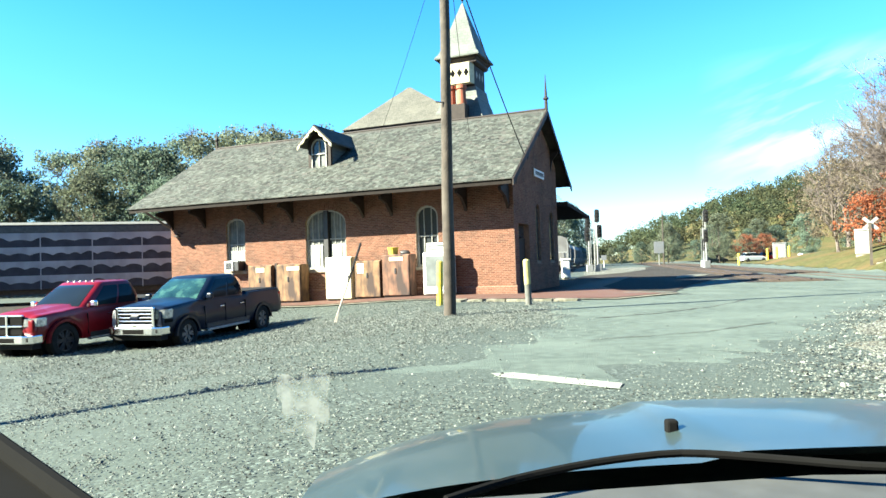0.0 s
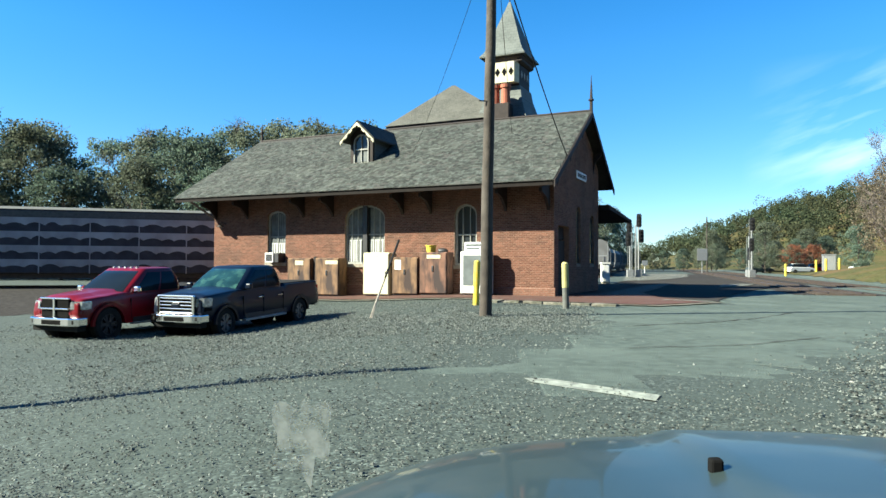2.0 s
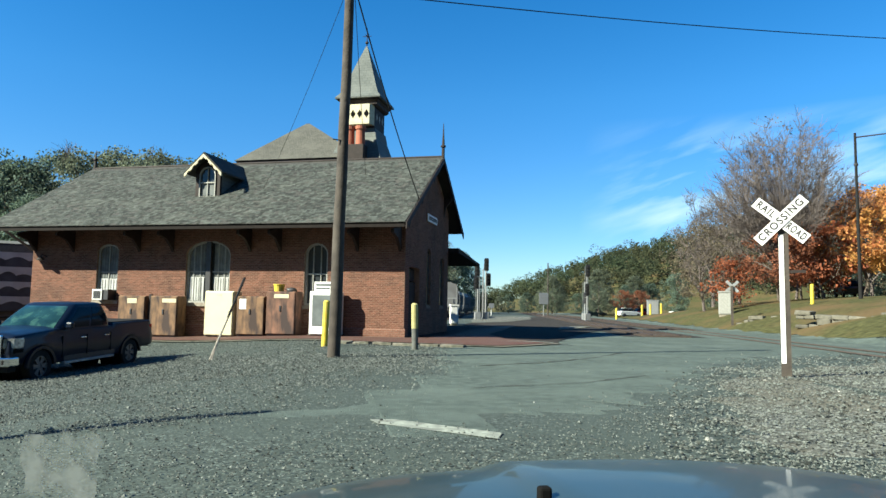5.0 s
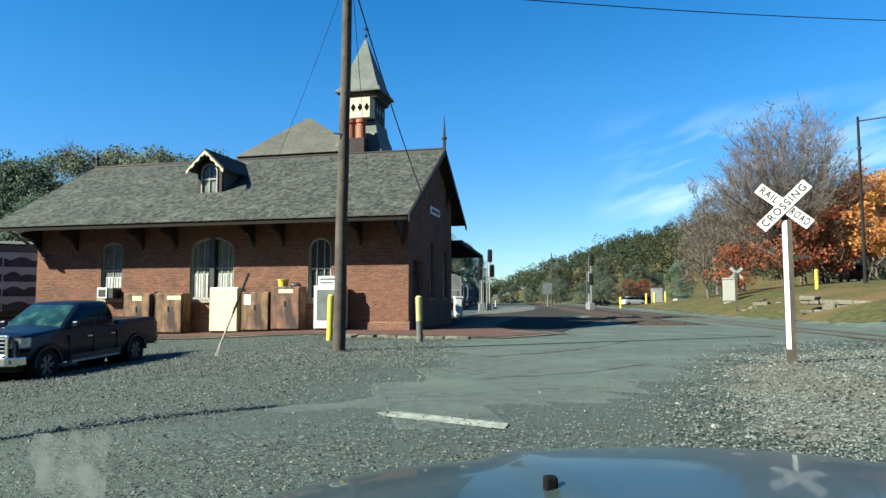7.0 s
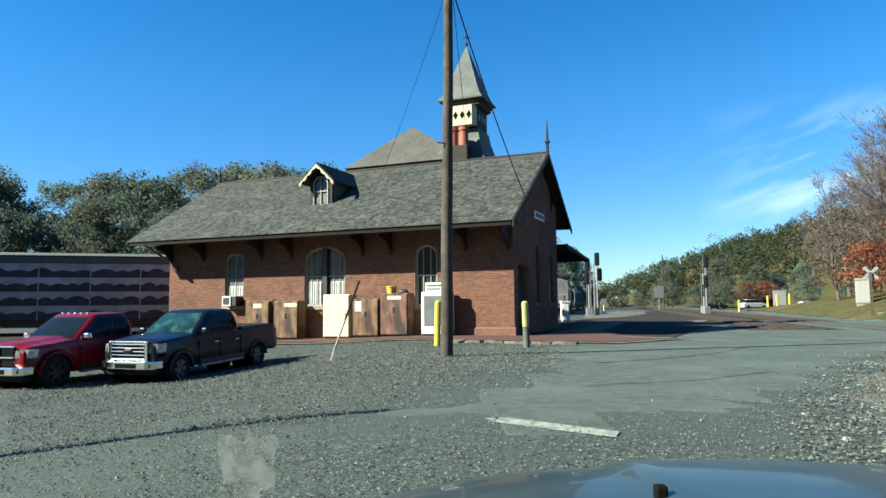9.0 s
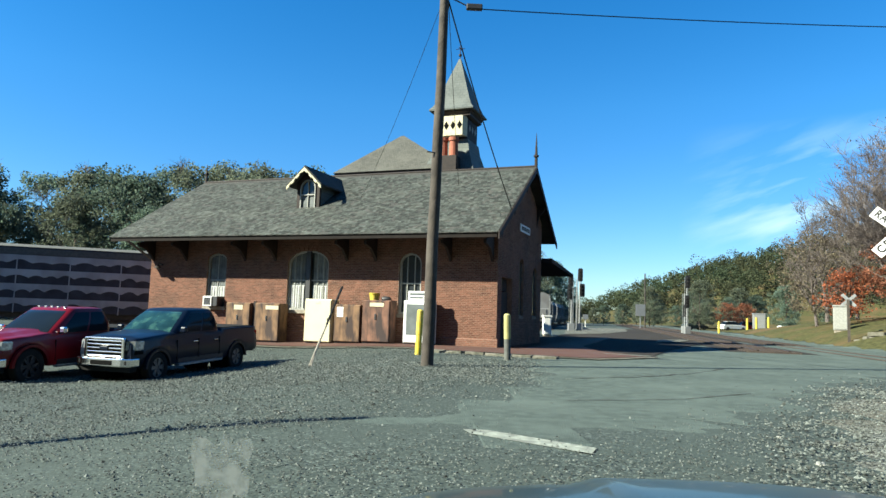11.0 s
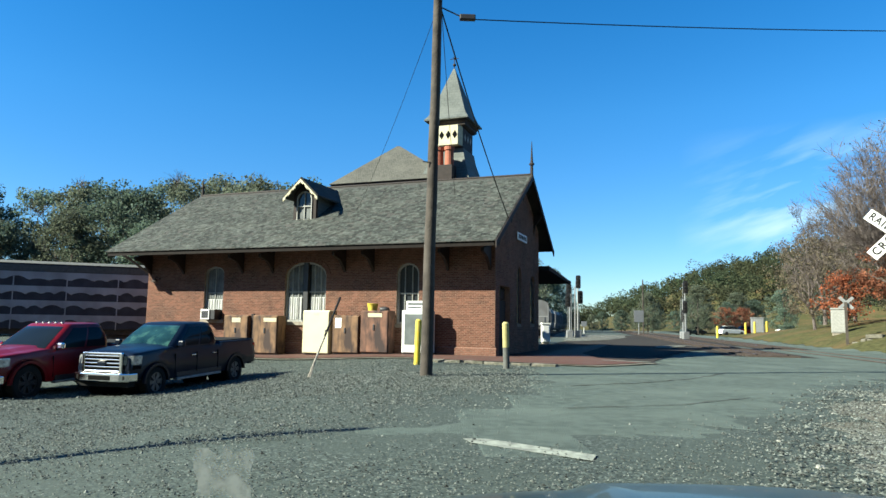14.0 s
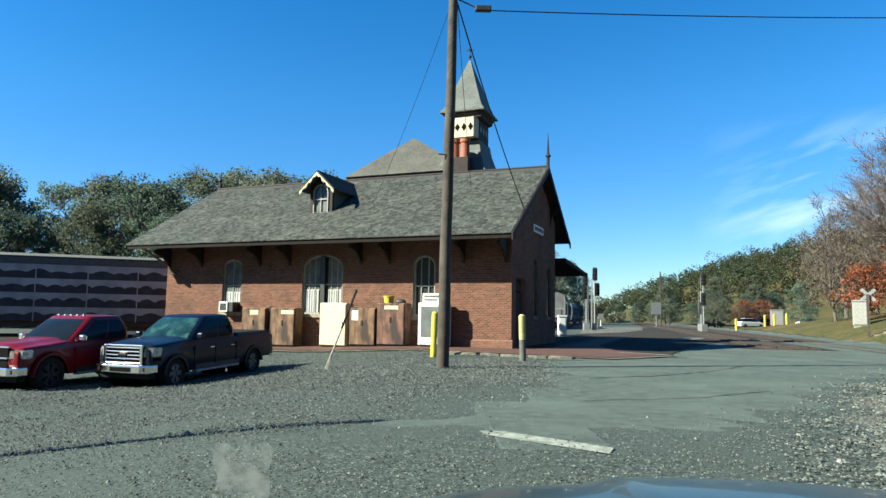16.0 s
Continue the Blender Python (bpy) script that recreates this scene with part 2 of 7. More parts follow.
SLATE_TOWER = coursed("tower_slate", (0.098, 0.110, 0.104), (0.075, 0.086, 0.081), (0.046, 0.052, 0.052), 0.3, 0.18, 0.01, rough=0.7, axes="xz", bump=0.4, vscale=0.8, dark=(0.149, 0.161, 0.149), dark_amt=0.5)
DARK_TRIM = mat("dark_brown_trim", (0.022, 0.015, 0.013), 0.7, var=0.3, scale=8, spec=0.3)
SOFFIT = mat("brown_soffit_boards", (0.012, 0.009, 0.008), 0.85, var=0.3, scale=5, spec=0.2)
CREAM = mat("cream_painted_wood", (0.501, 0.459, 0.314), 0.7, var=0.15, scale=6, bump=0.1)
PALE_FRAME = mat("grey_white_window_paint", (0.281, 0.281, 0.259), 0.6, var=0.2, scale=10)
BROWN_FRAME = mat("brown_window_paint", (0.074, 0.052, 0.041), 0.6, var=0.2, scale=10)
PANE = glass("dark_window_glass", (0.03, 0.035, 0.04))
BLIND = mat("white_window_blind", (0.390, 0.398, 0.390), 0.8, var=0.2, scale=3)
# grey for reflections painted into the upper panes, and for the dormer blind
PANE_GREY = mat("pane_reflection_and_blind_grey", (0.129, 0.140, 0.138), 0.85, var=0.35, scale=2.5)
KERB_DIRT = mat("pale_gritty_dirt", (0.17, 0.16, 0.13), 0.95, var=0.4, scale=5, bump=0.5, stain=(0.07, 0.075, 0.055), stain_scale=2.2, stain_amt=0.8, spec=0.2)
STONE = mat("sandstone", (0.249, 0.219, 0.178), 0.9, var=0.25, scale=8, bump=0.3)
WOOD_POLE = mat("weathered_pole_wood", (0.049, 0.040, 0.033), 0.9, var=0.45, scale=3, bump=0.6, bscale=18, stain=(0.089, 0.077, 0.065), stain_scale=1.2, stain_amt=0.6)
POST_GREY = mat("weathered_grey_steel", (0.089, 0.092, 0.085), 0.8, var=0.25, scale=6)
STICK_PALE = mat("bleached_wood", (0.266, 0.237, 0.192), 0.85, var=0.3, scale=6)
BLACK = mat("black_rubber", (0.016, 0.016, 0.016), 0.9, var=0.2, spec=0.15)
TRIM_BLACK = mat("matt_black_trim", (0.007, 0.007, 0.007), 0.95, var=0.2, spec=0.05)
BLACK_METAL = mat("black_metal", (0.025, 0.025, 0.028), 0.5, var=0.2)
YELLOW = mat("yellow_safety_paint", (0.576, 0.440, 0.040), 0.55, var=0.2, scale=5, stain=(0.360, 0.304, 0.120), stain_scale=4, stain_amt=0.5)
YELLOW_PALE = mat("faded_yellow_paint", (0.37, 0.34, 0.14), 0.6, var=0.25, scale=5)
WHITE = mat("white_enamel", (0.680, 0.680, 0.654), 0.45, var=0.06, scale=3)
WHITE_SIGN = mat("white_sign_sheeting", (0.697, 0.697, 0.697), 0.5, var=0.05, scale=4)
SIGN_BLACK = mat("black_sign_letters", (0.02, 0.02, 0.02), 0.5, var=0.1)
RUST_BOX = mat("rusted_brown_enamel", (0.164, 0.092, 0.046), 0.8, var=0.4, scale=2.2, bump=0.15, stain=(0.025, 0.013, 0.011), stain_scale=3.2, stain_amt=0.95, streak=0.3, stain_lo=0.42)
RUST_DARK = mat("dark_rusted_enamel", (0.150, 0.072, 0.045), 0.8, var=0.4, scale=2.0, bump=0.15, stain=(0.024, 0.014, 0.013), stain_scale=3.0, stain_amt=0.95, streak=0.3, stain_lo=0.42)
CREAM_BOX = mat("cream_enamel", (0.56, 0.52, 0.34), 0.5, var=0.05, scale=2)
COWL_GREY = mat("dark_grey_plastic", (0.041, 0.044, 0.044), 0.75, var=0.25, scale=12)
GREY_SCREEN = mat("grey_display_panel", (0.118, 0.133, 0.133), 0.35, var=0.2, scale=3)
CHROME = mat("chrome", (0.75, 0.75, 0.76), 0.12, metal=1.0, var=0.03)
ALLOY = mat("silver_alloy", (0.45, 0.45, 0.46), 0.35, metal=0.8, var=0.1)
DULL_ALLOY = mat("dull_grey_alloy", (0.16, 0.16, 0.165), 0.4, metal=0.6, var=0.2)
BLUE_PAINT = mat("dark_blue_car_paint", (0.004, 0.008, 0.019), 0.35, var=0.1, coat=0.18, spec=0.2)
RED_PAINT = mat("red_car_paint", (0.125, 0.004, 0.008), 0.3, var=0.1, coat=0.25, spec=0.22)
GREY_PAINT = mat("teal_grey_car_paint", (0.024, 0.038, 0.038), 0.4, var=0.06, coat=0.30, spec=0.35, stain=(0.07, 0.08, 0.075), stain_scale=3, stain_amt=0.3)
AUTO_GLASS = mat("tinted_car_glass", (0.008, 0.011, 0.014), 0.06, var=0.1, scale=1.5, spec=0.14)
# green tint; the paler teal patches are reflections put into the colour
WINDSHIELD = mat("windshield_painted_reflection", (0.012, 0.034, 0.034), 0.05, var=0.6, scale=2.0, spec=0.5, stain=(0.045, 0.105, 0.080), stain_scale=3.4, stain_amt=0.75, stain_lo=0.52)
LENS_CLEAR = mat("clear_headlight_lens", (0.42, 0.43, 0.44), 0.15, metal=0.5, var=0.6, scale=9, spec=0.6)
LENS_RED = glass("red_lamp_lens", (0.35, 0.01, 0.01), 0.1)
TRAIN_GREY = mat("grey_railcar_paint", (0.36, 0.36, 0.375), 0.6, var=0.25, scale=0.7, stain=(0.21, 0.20, 0.205), stain_scale=0.9, stain_amt=0.6, streak=0.4)
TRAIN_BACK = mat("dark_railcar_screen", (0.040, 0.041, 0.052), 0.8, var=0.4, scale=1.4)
TRAIN_DARK = mat("dark_railcar_steel", (0.06, 0.055, 0.055), 0.7, var=0.3)
TRAIN_WHITE = mat("white_hopper_paint", (0.127, 0.129, 0.132), 0.6, var=0.2, scale=1.0, stain=(0.072, 0.066, 0.063), stain_scale=0.7, stain_amt=0.5)
GALV = mat("galvanised_steel", (0.311, 0.318, 0.318), 0.5, metal=0.5, var=0.2)
RAIL_STEEL = mat("rail_steel", (0.096, 0.070, 0.059), 0.5, metal=0.6, var=0.3)
TIES = mat("creosoted_ties", (0.056, 0.041, 0.033), 0.9, var=0.3)
BALLAST = mat("dark_cinder_ballast", (0.041, 0.038, 0.036), 0.95, var=0.5, scale=6, bump=1.0, bscale=15, spec=0.04)
BARK = mat("bark", (0.096, 0.078, 0.063), 0.95, var=0.35, scale=5, bump=0.5)
TWIGS = mat("bare_twigs", (0.119, 0.098, 0.090), 0.95, var=0.3, island=0.3)
LEAF_DARK = mat("dark_green_leaves", (0.105, 0.145, 0.107), 0.8, var=0.35, scale=0.5, island=0.6, obj=0.25, spec=0.25, thin=0.45)
LEAF_OLIVE = mat("olive_leaves", (0.125, 0.144, 0.099), 0.8, var=0.35, scale=0.5, island=0.55, obj=0.25, spec=0.25, thin=0.45)
LEAF_BROWN = mat("browning_leaves", (0.129, 0.107, 0.075), 0.85, var=0.35, scale=0.5, island=0.5, obj=0.2, spec=0.2, thin=0.4)
LEAF_ORANGE = mat("orange_leaves", (0.264, 0.088, 0.044), 0.8, var=0.4, scale=0.6, island=0.5, spec=0.2, thin=0.4)
LEAF_GOLD = mat("golden_leaves", (0.470, 0.284, 0.082), 0.8, var=0.4, scale=0.4, island=0.5, spec=0.2, col2=(0.462, 0.164, 0.076), thin=0.45)
LEAF_RED = mat("red_leaves", (0.225, 0.092, 0.054), 0.8, var=0.4, scale=0.6, island=0.5, spec=0.2, thin=0.45)
HILL_WOODS = mat("hill_woods", (0.037, 0.054, 0.031), 0.95, var=0.5, scale=0.03, island=0.4, col2=(0.054, 0.052, 0.028), spec=0.1, thin=0.3)


# ---- mesh helpers ----
def part(name, bm, material, parent=None, label="", smooth=False):
    me = bpy.data.meshes.new(name)
    bm.normal_update()
    bm.to_mesh(me)
    bm.free()
    me.materials.append(material)
    if smooth:
        me.shade_smooth()
        me.set_sharp_from_angle(angle=radians(38))
    ob = new(name, me)
    if parent is not None:
        ob.parent = parent
    if label:
        tagged(ob, label)
    return ob


def thing(name, m, label, category, group="", kind=""):
    e = new(name)
    e.empty_display_size = 0.2
    e.matrix_basis = m
    return tagged(e, label, category, group, kind)


def box(bm, x0, x1, y0, y1, z0, z1, m=None, bev=0.0):
    vs = [bm.verts.new((x, y, z)) for x in (x0, x1) for y in (y0, y1) for z in (z0, z1)]
    fs = [bm.faces.new([vs[i] for i in q]) for q in ((0, 1, 3, 2), (4, 6, 7, 5), (0, 4, 5, 1), (2, 3, 7, 6), (0, 2, 6, 4), (1, 5, 7, 3))]
    if bev:
        r = bmesh.ops.bevel(bm, geom=list({e for f in fs for e in f.edges}), offset=bev, segments=2, affect="EDGES", profile=0.5)
        vs = list({v for f in r["faces"] for v in f.verts} | {v for v in vs if v.is_valid})
    if m is not None:
        for v in vs:
            if v.is_valid:
                v.co = m @ v.co
    return vs


def one_box(*a, **k):
    bm = bmesh.new()
    box(bm, *a, **k)
    return bm


def rod(bm, p0, p1, r0, r1=None, seg=8, caps=True):
    """A tapered round bar from p0 to p1."""
    p0, p1 = Vector(p0), Vector(p1)
    r1 = r0 if r1 is None else r1
    q = (p1 - p0).to_track_quat("Z", "Y")
    rings = []
    for p, r in ((p0, r0), (p1, r1)):
        rings.append([bm.verts.new(p + q @ Vector((r * math.cos(a), r * math.sin(a), 0))) for a in (2 * math.pi * i / seg for i in range(seg))])
    for i in range(seg):
        j = (i + 1) % seg
        bm.faces.new((rings[0][i], rings[0][j], rings[1][j], rings[1][i]))
    if caps:
        bm.faces.new(rings[0][::-1])
        bm.faces.new(rings[1])
    return rings


def one_rod(*a, **k):
    bm = bmesh.new()
    rod(bm, *a, **k)
    return bm


def prism(bm, pts, a, b, axis="y", bev=0.0):
    """A flat outline, pts as (u, v), pushed from a to b along axis: x: (y, z); y: (x, z); z: (x, y)."""
    def at(u, v, w):
        return {"x": (w, u, v), "y": (u, w, v), "z": (u, v, w)}[axis]
    lo = [bm.verts.new(at(u, v, a)) for u, v in pts]
    hi = [bm.verts.new(at(u, v, b)) for u, v in pts]
    fs = [bm.faces.new(lo), bm.faces.new(hi[::-1])]
    k = len(pts)
    for i in range(k):
        fs.append(bm.faces.new((lo[(i + 1) % k], lo[i], hi[i], hi[(i + 1) % k])))
    bmesh.ops.recalc_face_normals(bm, faces=fs)
    if bev:
        bmesh.ops.bevel(bm, geom=list({e for f in fs[:2] for e in f.edges}), offset=bev, segments=2, affect="EDGES", profile=0.5)
    return lo + hi


def one_prism(*a, **k):
    bm = bmesh.new()
    prism(bm, *a, **k)
    return bm


def hull_box(bm, lower, upper):
    """A block between two quads (lists of four points each, same turn)."""
    lo, hi = [bm.verts.new(p) for p in lower], [bm.verts.new(p) for p in upper]
    fs = [bm.faces.new(lo[::-1]), bm.faces.new(hi)]
    for i in range(4):
        fs.append(bm.faces.new((lo[i], lo[(i + 1) % 4], hi[(i + 1) % 4], hi[i])))
    bmesh.ops.recalc_face_normals(bm, faces=fs)
    return lo + hi


def step(a, b, v):
    k = min(1.0, max(0.0, (v - a) / (b - a)))
    return k * k * (3 - 2 * k)


# ---- the ground ----
def ground_z(x, y):
    """Falls to the lot on the left, rises up the bank beyond the tracks."""
    z = -0.62 * step(0.0, -8.5, x) * (1 - 0.6 * step(22, 34, y))
    z += 0.14 * step(6.5, 9.0, x) * step(15.5, 12.0, y)
    off = x - (23.4 + 0.261 * (y - 22))
    z += 3.4 * (1 - math.exp(-max(0.0, off) / 8.0)) * step(115, 58, y)
    z += 0.45 * step(-15, 25, off) * step(50, 110, y)
    if -20 < x < 18 and y < 24:
        z += 0.015 * noise.noise((x * 0.5, y * 0.5, 0))
    return z


def track_x(y):
    return 19.2 + 0.261 * (y - 22)


def axis_steps(lo, hi, fine, far):
    a = list(np.arange(lo, hi + 1e-6, fine))
    out, s = [], fine
    v = hi
    while v < far:
        s *= 1.5
        v += s
        out.append(v)
    neg, s, v = [], fine, lo
    while v > -far:
        s *= 1.5
        v -= s
        neg.append(v)
    return neg[::-1] + a + out


def build_ground():
    xs, ys = axis_steps(-24, 60, 0.8, 2500), axis_steps(-6, 90, 0.8, 2500)
    verts = [(x, y, ground_z(x, y)) for y in ys for x in xs]
    k = len(xs)
    faces = [(j * k + i, j * k + i + 1, (j + 1) * k + i + 1, (j + 1) * k + i) for j in range(len(ys) - 1) for i in range(k - 1)]
    me = bpy.data.meshes.new("ground")
    me.from_pydata(verts, [], faces)
    me.materials.append(GRAVEL)
    me.shade_smooth()
    return tagged(new("ground", me), "grey crushed-stone gravel lot sloping gently", "ground", kind="structure")


def sheet(name, pts, dz, material, label, category, ragged=0.0, cell=1.0):
    """A thin sheet that follows the ground inside an outline of world points."""
    out = []
    for i, (x0, y0) in enumerate(pts):
        x1, y1 = pts[(i + 1) % len(pts)]
        k = max(1, int(math.hypot(x1 - x0, y1 - y0) / 0.5)) if ragged else 1
        k = min(k, 60)
        for j in range(k):
            x, y = x0 + (x1 - x0) * j / k, y0 + (y1 - y0) * j / k
            if ragged:
                v = noise.noise_vector((x * 0.8, y * 0.8, 3.0)) * ragged
                x, y = x + v.x, y + v.y * 0.45
            out.append((x, y))
    bm = bmesh.new()
    f = bm.faces.new([bm.verts.new((x, y, 0)) for x, y in out])
    if f.normal.z < 0 or sum(a[0] * b[1] - b[0] * a[1] for a, b in zip(out, out[1:] + out[:1])) < 0:
        f.normal_flip()
    rim = False
    if ragged >= 0.4:       # the edge dips into the ground, so the sheet thins out without a step
        bmesh.ops.inset_region(bm, faces=[f], thickness=0.10, use_even_offset=False)
        rim = True
    bmesh.ops.triangulate(bm, faces=bm.faces[:])
    xs, ys = [p[0] for p in out], [p[1] for p in out]
    for a, lo, hi in ((0, min(xs), max(xs)), (1, min(ys), max(ys))):
        c = max(cell, (hi - lo) / 90)
        v = lo + c
        while v < hi:
            co, no = [0, 0, 0], [0, 0, 0]
            co[a], no[a] = v, 1
            bmesh.ops.bisect_plane(bm, geom=bm.verts[:] + bm.edges[:] + bm.faces[:], plane_co=co, plane_no=no)
            v += c
    for v in bm.verts:
        low = -0.03 if rim and v.is_boundary else 0.0
        v.co.z = ground_z(v.co.x, v.co.y) + dz + low + 0.0005 * max(0.0, v.co.y - 10)
    return tagged(part(name, bm, material), label, category, kind="structure")


STATION = pose(3.39, 28.94, 0.0, 0, 0, -23)


def st(x, y, z=0.0):
    """A point of the station's own frame: x along the front to the right, y into the building."""
    return STATION @ Vector((x, y, z))


ROAD = [(4.2, 24.0), (3.5, 20.5), (2.4, 15.0), (1.3, 12.0), (0.2, 10.2), (-0.9, 9.3), (-1.2, 8.4), (0.2, 7.6), (1.6, 7.0), (3.0, 8.0), (5.2, 9.6), (7.6, 12.6), (10.0, 15.6), (13.5, 18.6), (18, 20.0),
        (24, 19), (25, 25), (29, 42), (33, 58), (46, 105), (72, 200), (64, 200), (40, 105), (29.5, 58.0), (22.0, 48.3), (15.6, 38.2), (11.35, 30.6), (9.1, 25.5)]
build_ground()
sheet("road", ROAD, 0.006, ASPHALT, "patched grey asphalt drive over the level crossing", "road", ragged=0.45)
sheet("gravel_bank", [(4.9, 8.5), (6.5, 10.8), (8.5, 12.9), (10.2, 14.4), (13, 16.2), (17, 17.4), (19, 13), (16, 5), (8, 4), (4.2, 6.5)], 0.008, GRAVEL_WARM, "pale stones and dry leaves at the crossing sign", "ground", ragged=0.6)
sheet("grass_bank", [(25.2, 22), (25.8, 30), (29.2, 44), (33.0, 58), (46.0, 105), (54, 130), (110, 130), (110, 5), (30, 5), (22, 8)], 0.03, GRASS, "mown autumn grass bank with fallen leaves", "grass", ragged=0.3, cell=1.2)
sheet("grass_field", [(54, 130.1), (74, 200), (420, 200), (420, 5), (110.1, 5), (110.1, 130.1)], 0.3, GRASS, "far grass field below the wooded hill", "grass", cell=4.0)
sheet("platform", [st(*p)[:2] for p in ((-23, -2.2), (-11, -2.35), (-6.5, -2.85), (-2.7, -3.0), (-0.9, -3.75), (3, -4.0), (4.7, -4.15), (5.6, -2.4), (6.3, -1.1), (4.1, 1.6), (2.7, 6), (2.5, 13), (2.2, 18), (2.0, 24), (1.2, 24), (1, 9), (1, -0.1), (-23, -0.1))], 0.06, BRICK_PAVE,
      "worn red brick station platform", "platform", cell=1.0)
sheet("kerb", [st(*p)[:2] for p in ((-16, -2.65), (-11, -2.7), (-6.5, -3.2), (-2.7, -3.4), (-0.9, -4.1), (3, -4.35), (4.9, -4.5), (5.9, -2.5), (6.7, -0.95), (6.42, -0.9), (5.62, -2.4), (4.72, -4.17), (3, -4.02), (-0.9, -3.77), (-2.7, -3.02), (-6.5, -2.87), (-11, -2.37), (-16, -2.3))], 0.04, KERB_DIRT,
      "pale dusty platform edging", "kerb", ragged=0.12, cell=0.8)
# this ballast is toned dark to deepen the station's shadow over it
sheet("track_yard", [(9.15, 25.7), (11.2, 30.7), (15.4, 38.3), (21.8, 48.4), (29.3, 58.1), (38.5, 104), (31, 104), (22, 82), (16, 66), (12.6, 58), (9.6, 48), (7.0, 38), (6.2, 33), (6.6, 28.5)], 0.02, BALLAST, "ballast beside the platform, darkened to deepen the station's shadow", "ground", ragged=0.3)
sheet("pale_ballast", [(12.9, 59), (14.4, 60), (18.5, 66), (25, 80), (33, 106), (27, 108), (19.6, 88)], 0.05, GRAVEL_WARM, "pale fresh ballast between the tracks", "ground", ragged=0.35)
sheet("pale_ballast", [(15.6, 43.5), (17.5, 45.0), (20.8, 50.5), (20.0, 51.5), (17.0, 47.5)], 0.06, GRAVEL_WARM, "small heap of pale ballast by the crossing", "ground", ragged=0.3)
# a dark sheet laid for the band of shade at the train's foot
sheet("cinder_yard", [(-45, 17), (-18.5, 23.2), (-14.9, 25.5), (-11.8, 28.6), (-9.6, 33), (-8, 46), (-30, 44), (-62, 33)], 0.01, BALLAST, "ground along the freight track, darkened for the shade below the train", "ground", ragged=0.42)
sheet("stop_line", [(0.60, 8.44), (0.68, 8.12), (1.84, 7.08), (1.98, 7.40), (0.90, 8.40)], 0.012, PAINT_LINE, "short worn white painted line on the drive", "road marking", ragged=0.03, cell=0.4)
sheet("platform_line", [(7.3, 26.6), (7.5, 26.7), (9.0, 25.6), (8.8, 25.4)], 0.075, PAINT_LINE, "worn white painted line by the platform", "road marking", cell=0.4)


# ---- the station ----
def arch_outline(x0, x1, z0, z1, rise, k=8):
    """Outline of an arched opening: up from the sill, round the head, down again."""
    c, r = (x0 + x1) / 2, (x1 - x0) / 2
    head = [(c - r * math.cos(math.pi * i / k), z1 - rise + rise * math.sin(math.pi * i / k)) for i in range(k + 1)]
    return [(x0, z0)] + head + [(x1, z0)]


def wall_mesh(u0, u1, z0, top, openings, a, b, axis):
    """A wall from u0 to u1, as high as top(u), with arched or flat openings (u0, u1, sill, head, rise)."""
    bm = bmesh.new()
    at = u0
    for o0, o1, s, h, rise in sorted(openings):
        prism(bm, [(at, z0), (o0, z0), (o0, top(o0)), (at, top(at))], a, b, axis)
        if s > z0:
            prism(bm, [(o0, z0), (o1, z0), (o1, s), (o0, s)], a, b, axis)
        head = arch_outline(o0, o1, s, h, rise)[1:-1] if rise else [(o0, h), (o1, h)]
        prism(bm, head + [(o1, top(o1)), ((o0 + o1) / 2, top((o0 + o1) / 2)), (o0, top(o0))], a, b, axis)
        at = o1
    prism(bm, [(at, z0), (u1, z0), (u1, top(u1))] + ([((at + u1) / 2, top((at + u1) / 2))] if top((at + u1) / 2) > max(top(at), top(u1)) else []) + [(at, top(at))], a, b, axis)
    bmesh.ops.remove_doubles(bm, verts=bm.verts[:], dist=0.001)
    return bm


RIDGE_Y, RIDGE_Z, SLOPE, EAVE_Y = 4.9, 9.0, 0.632, -1.65


def roof_z(y):
    return RIDGE_Z - SLOPE * abs(y - RIDGE_Y)


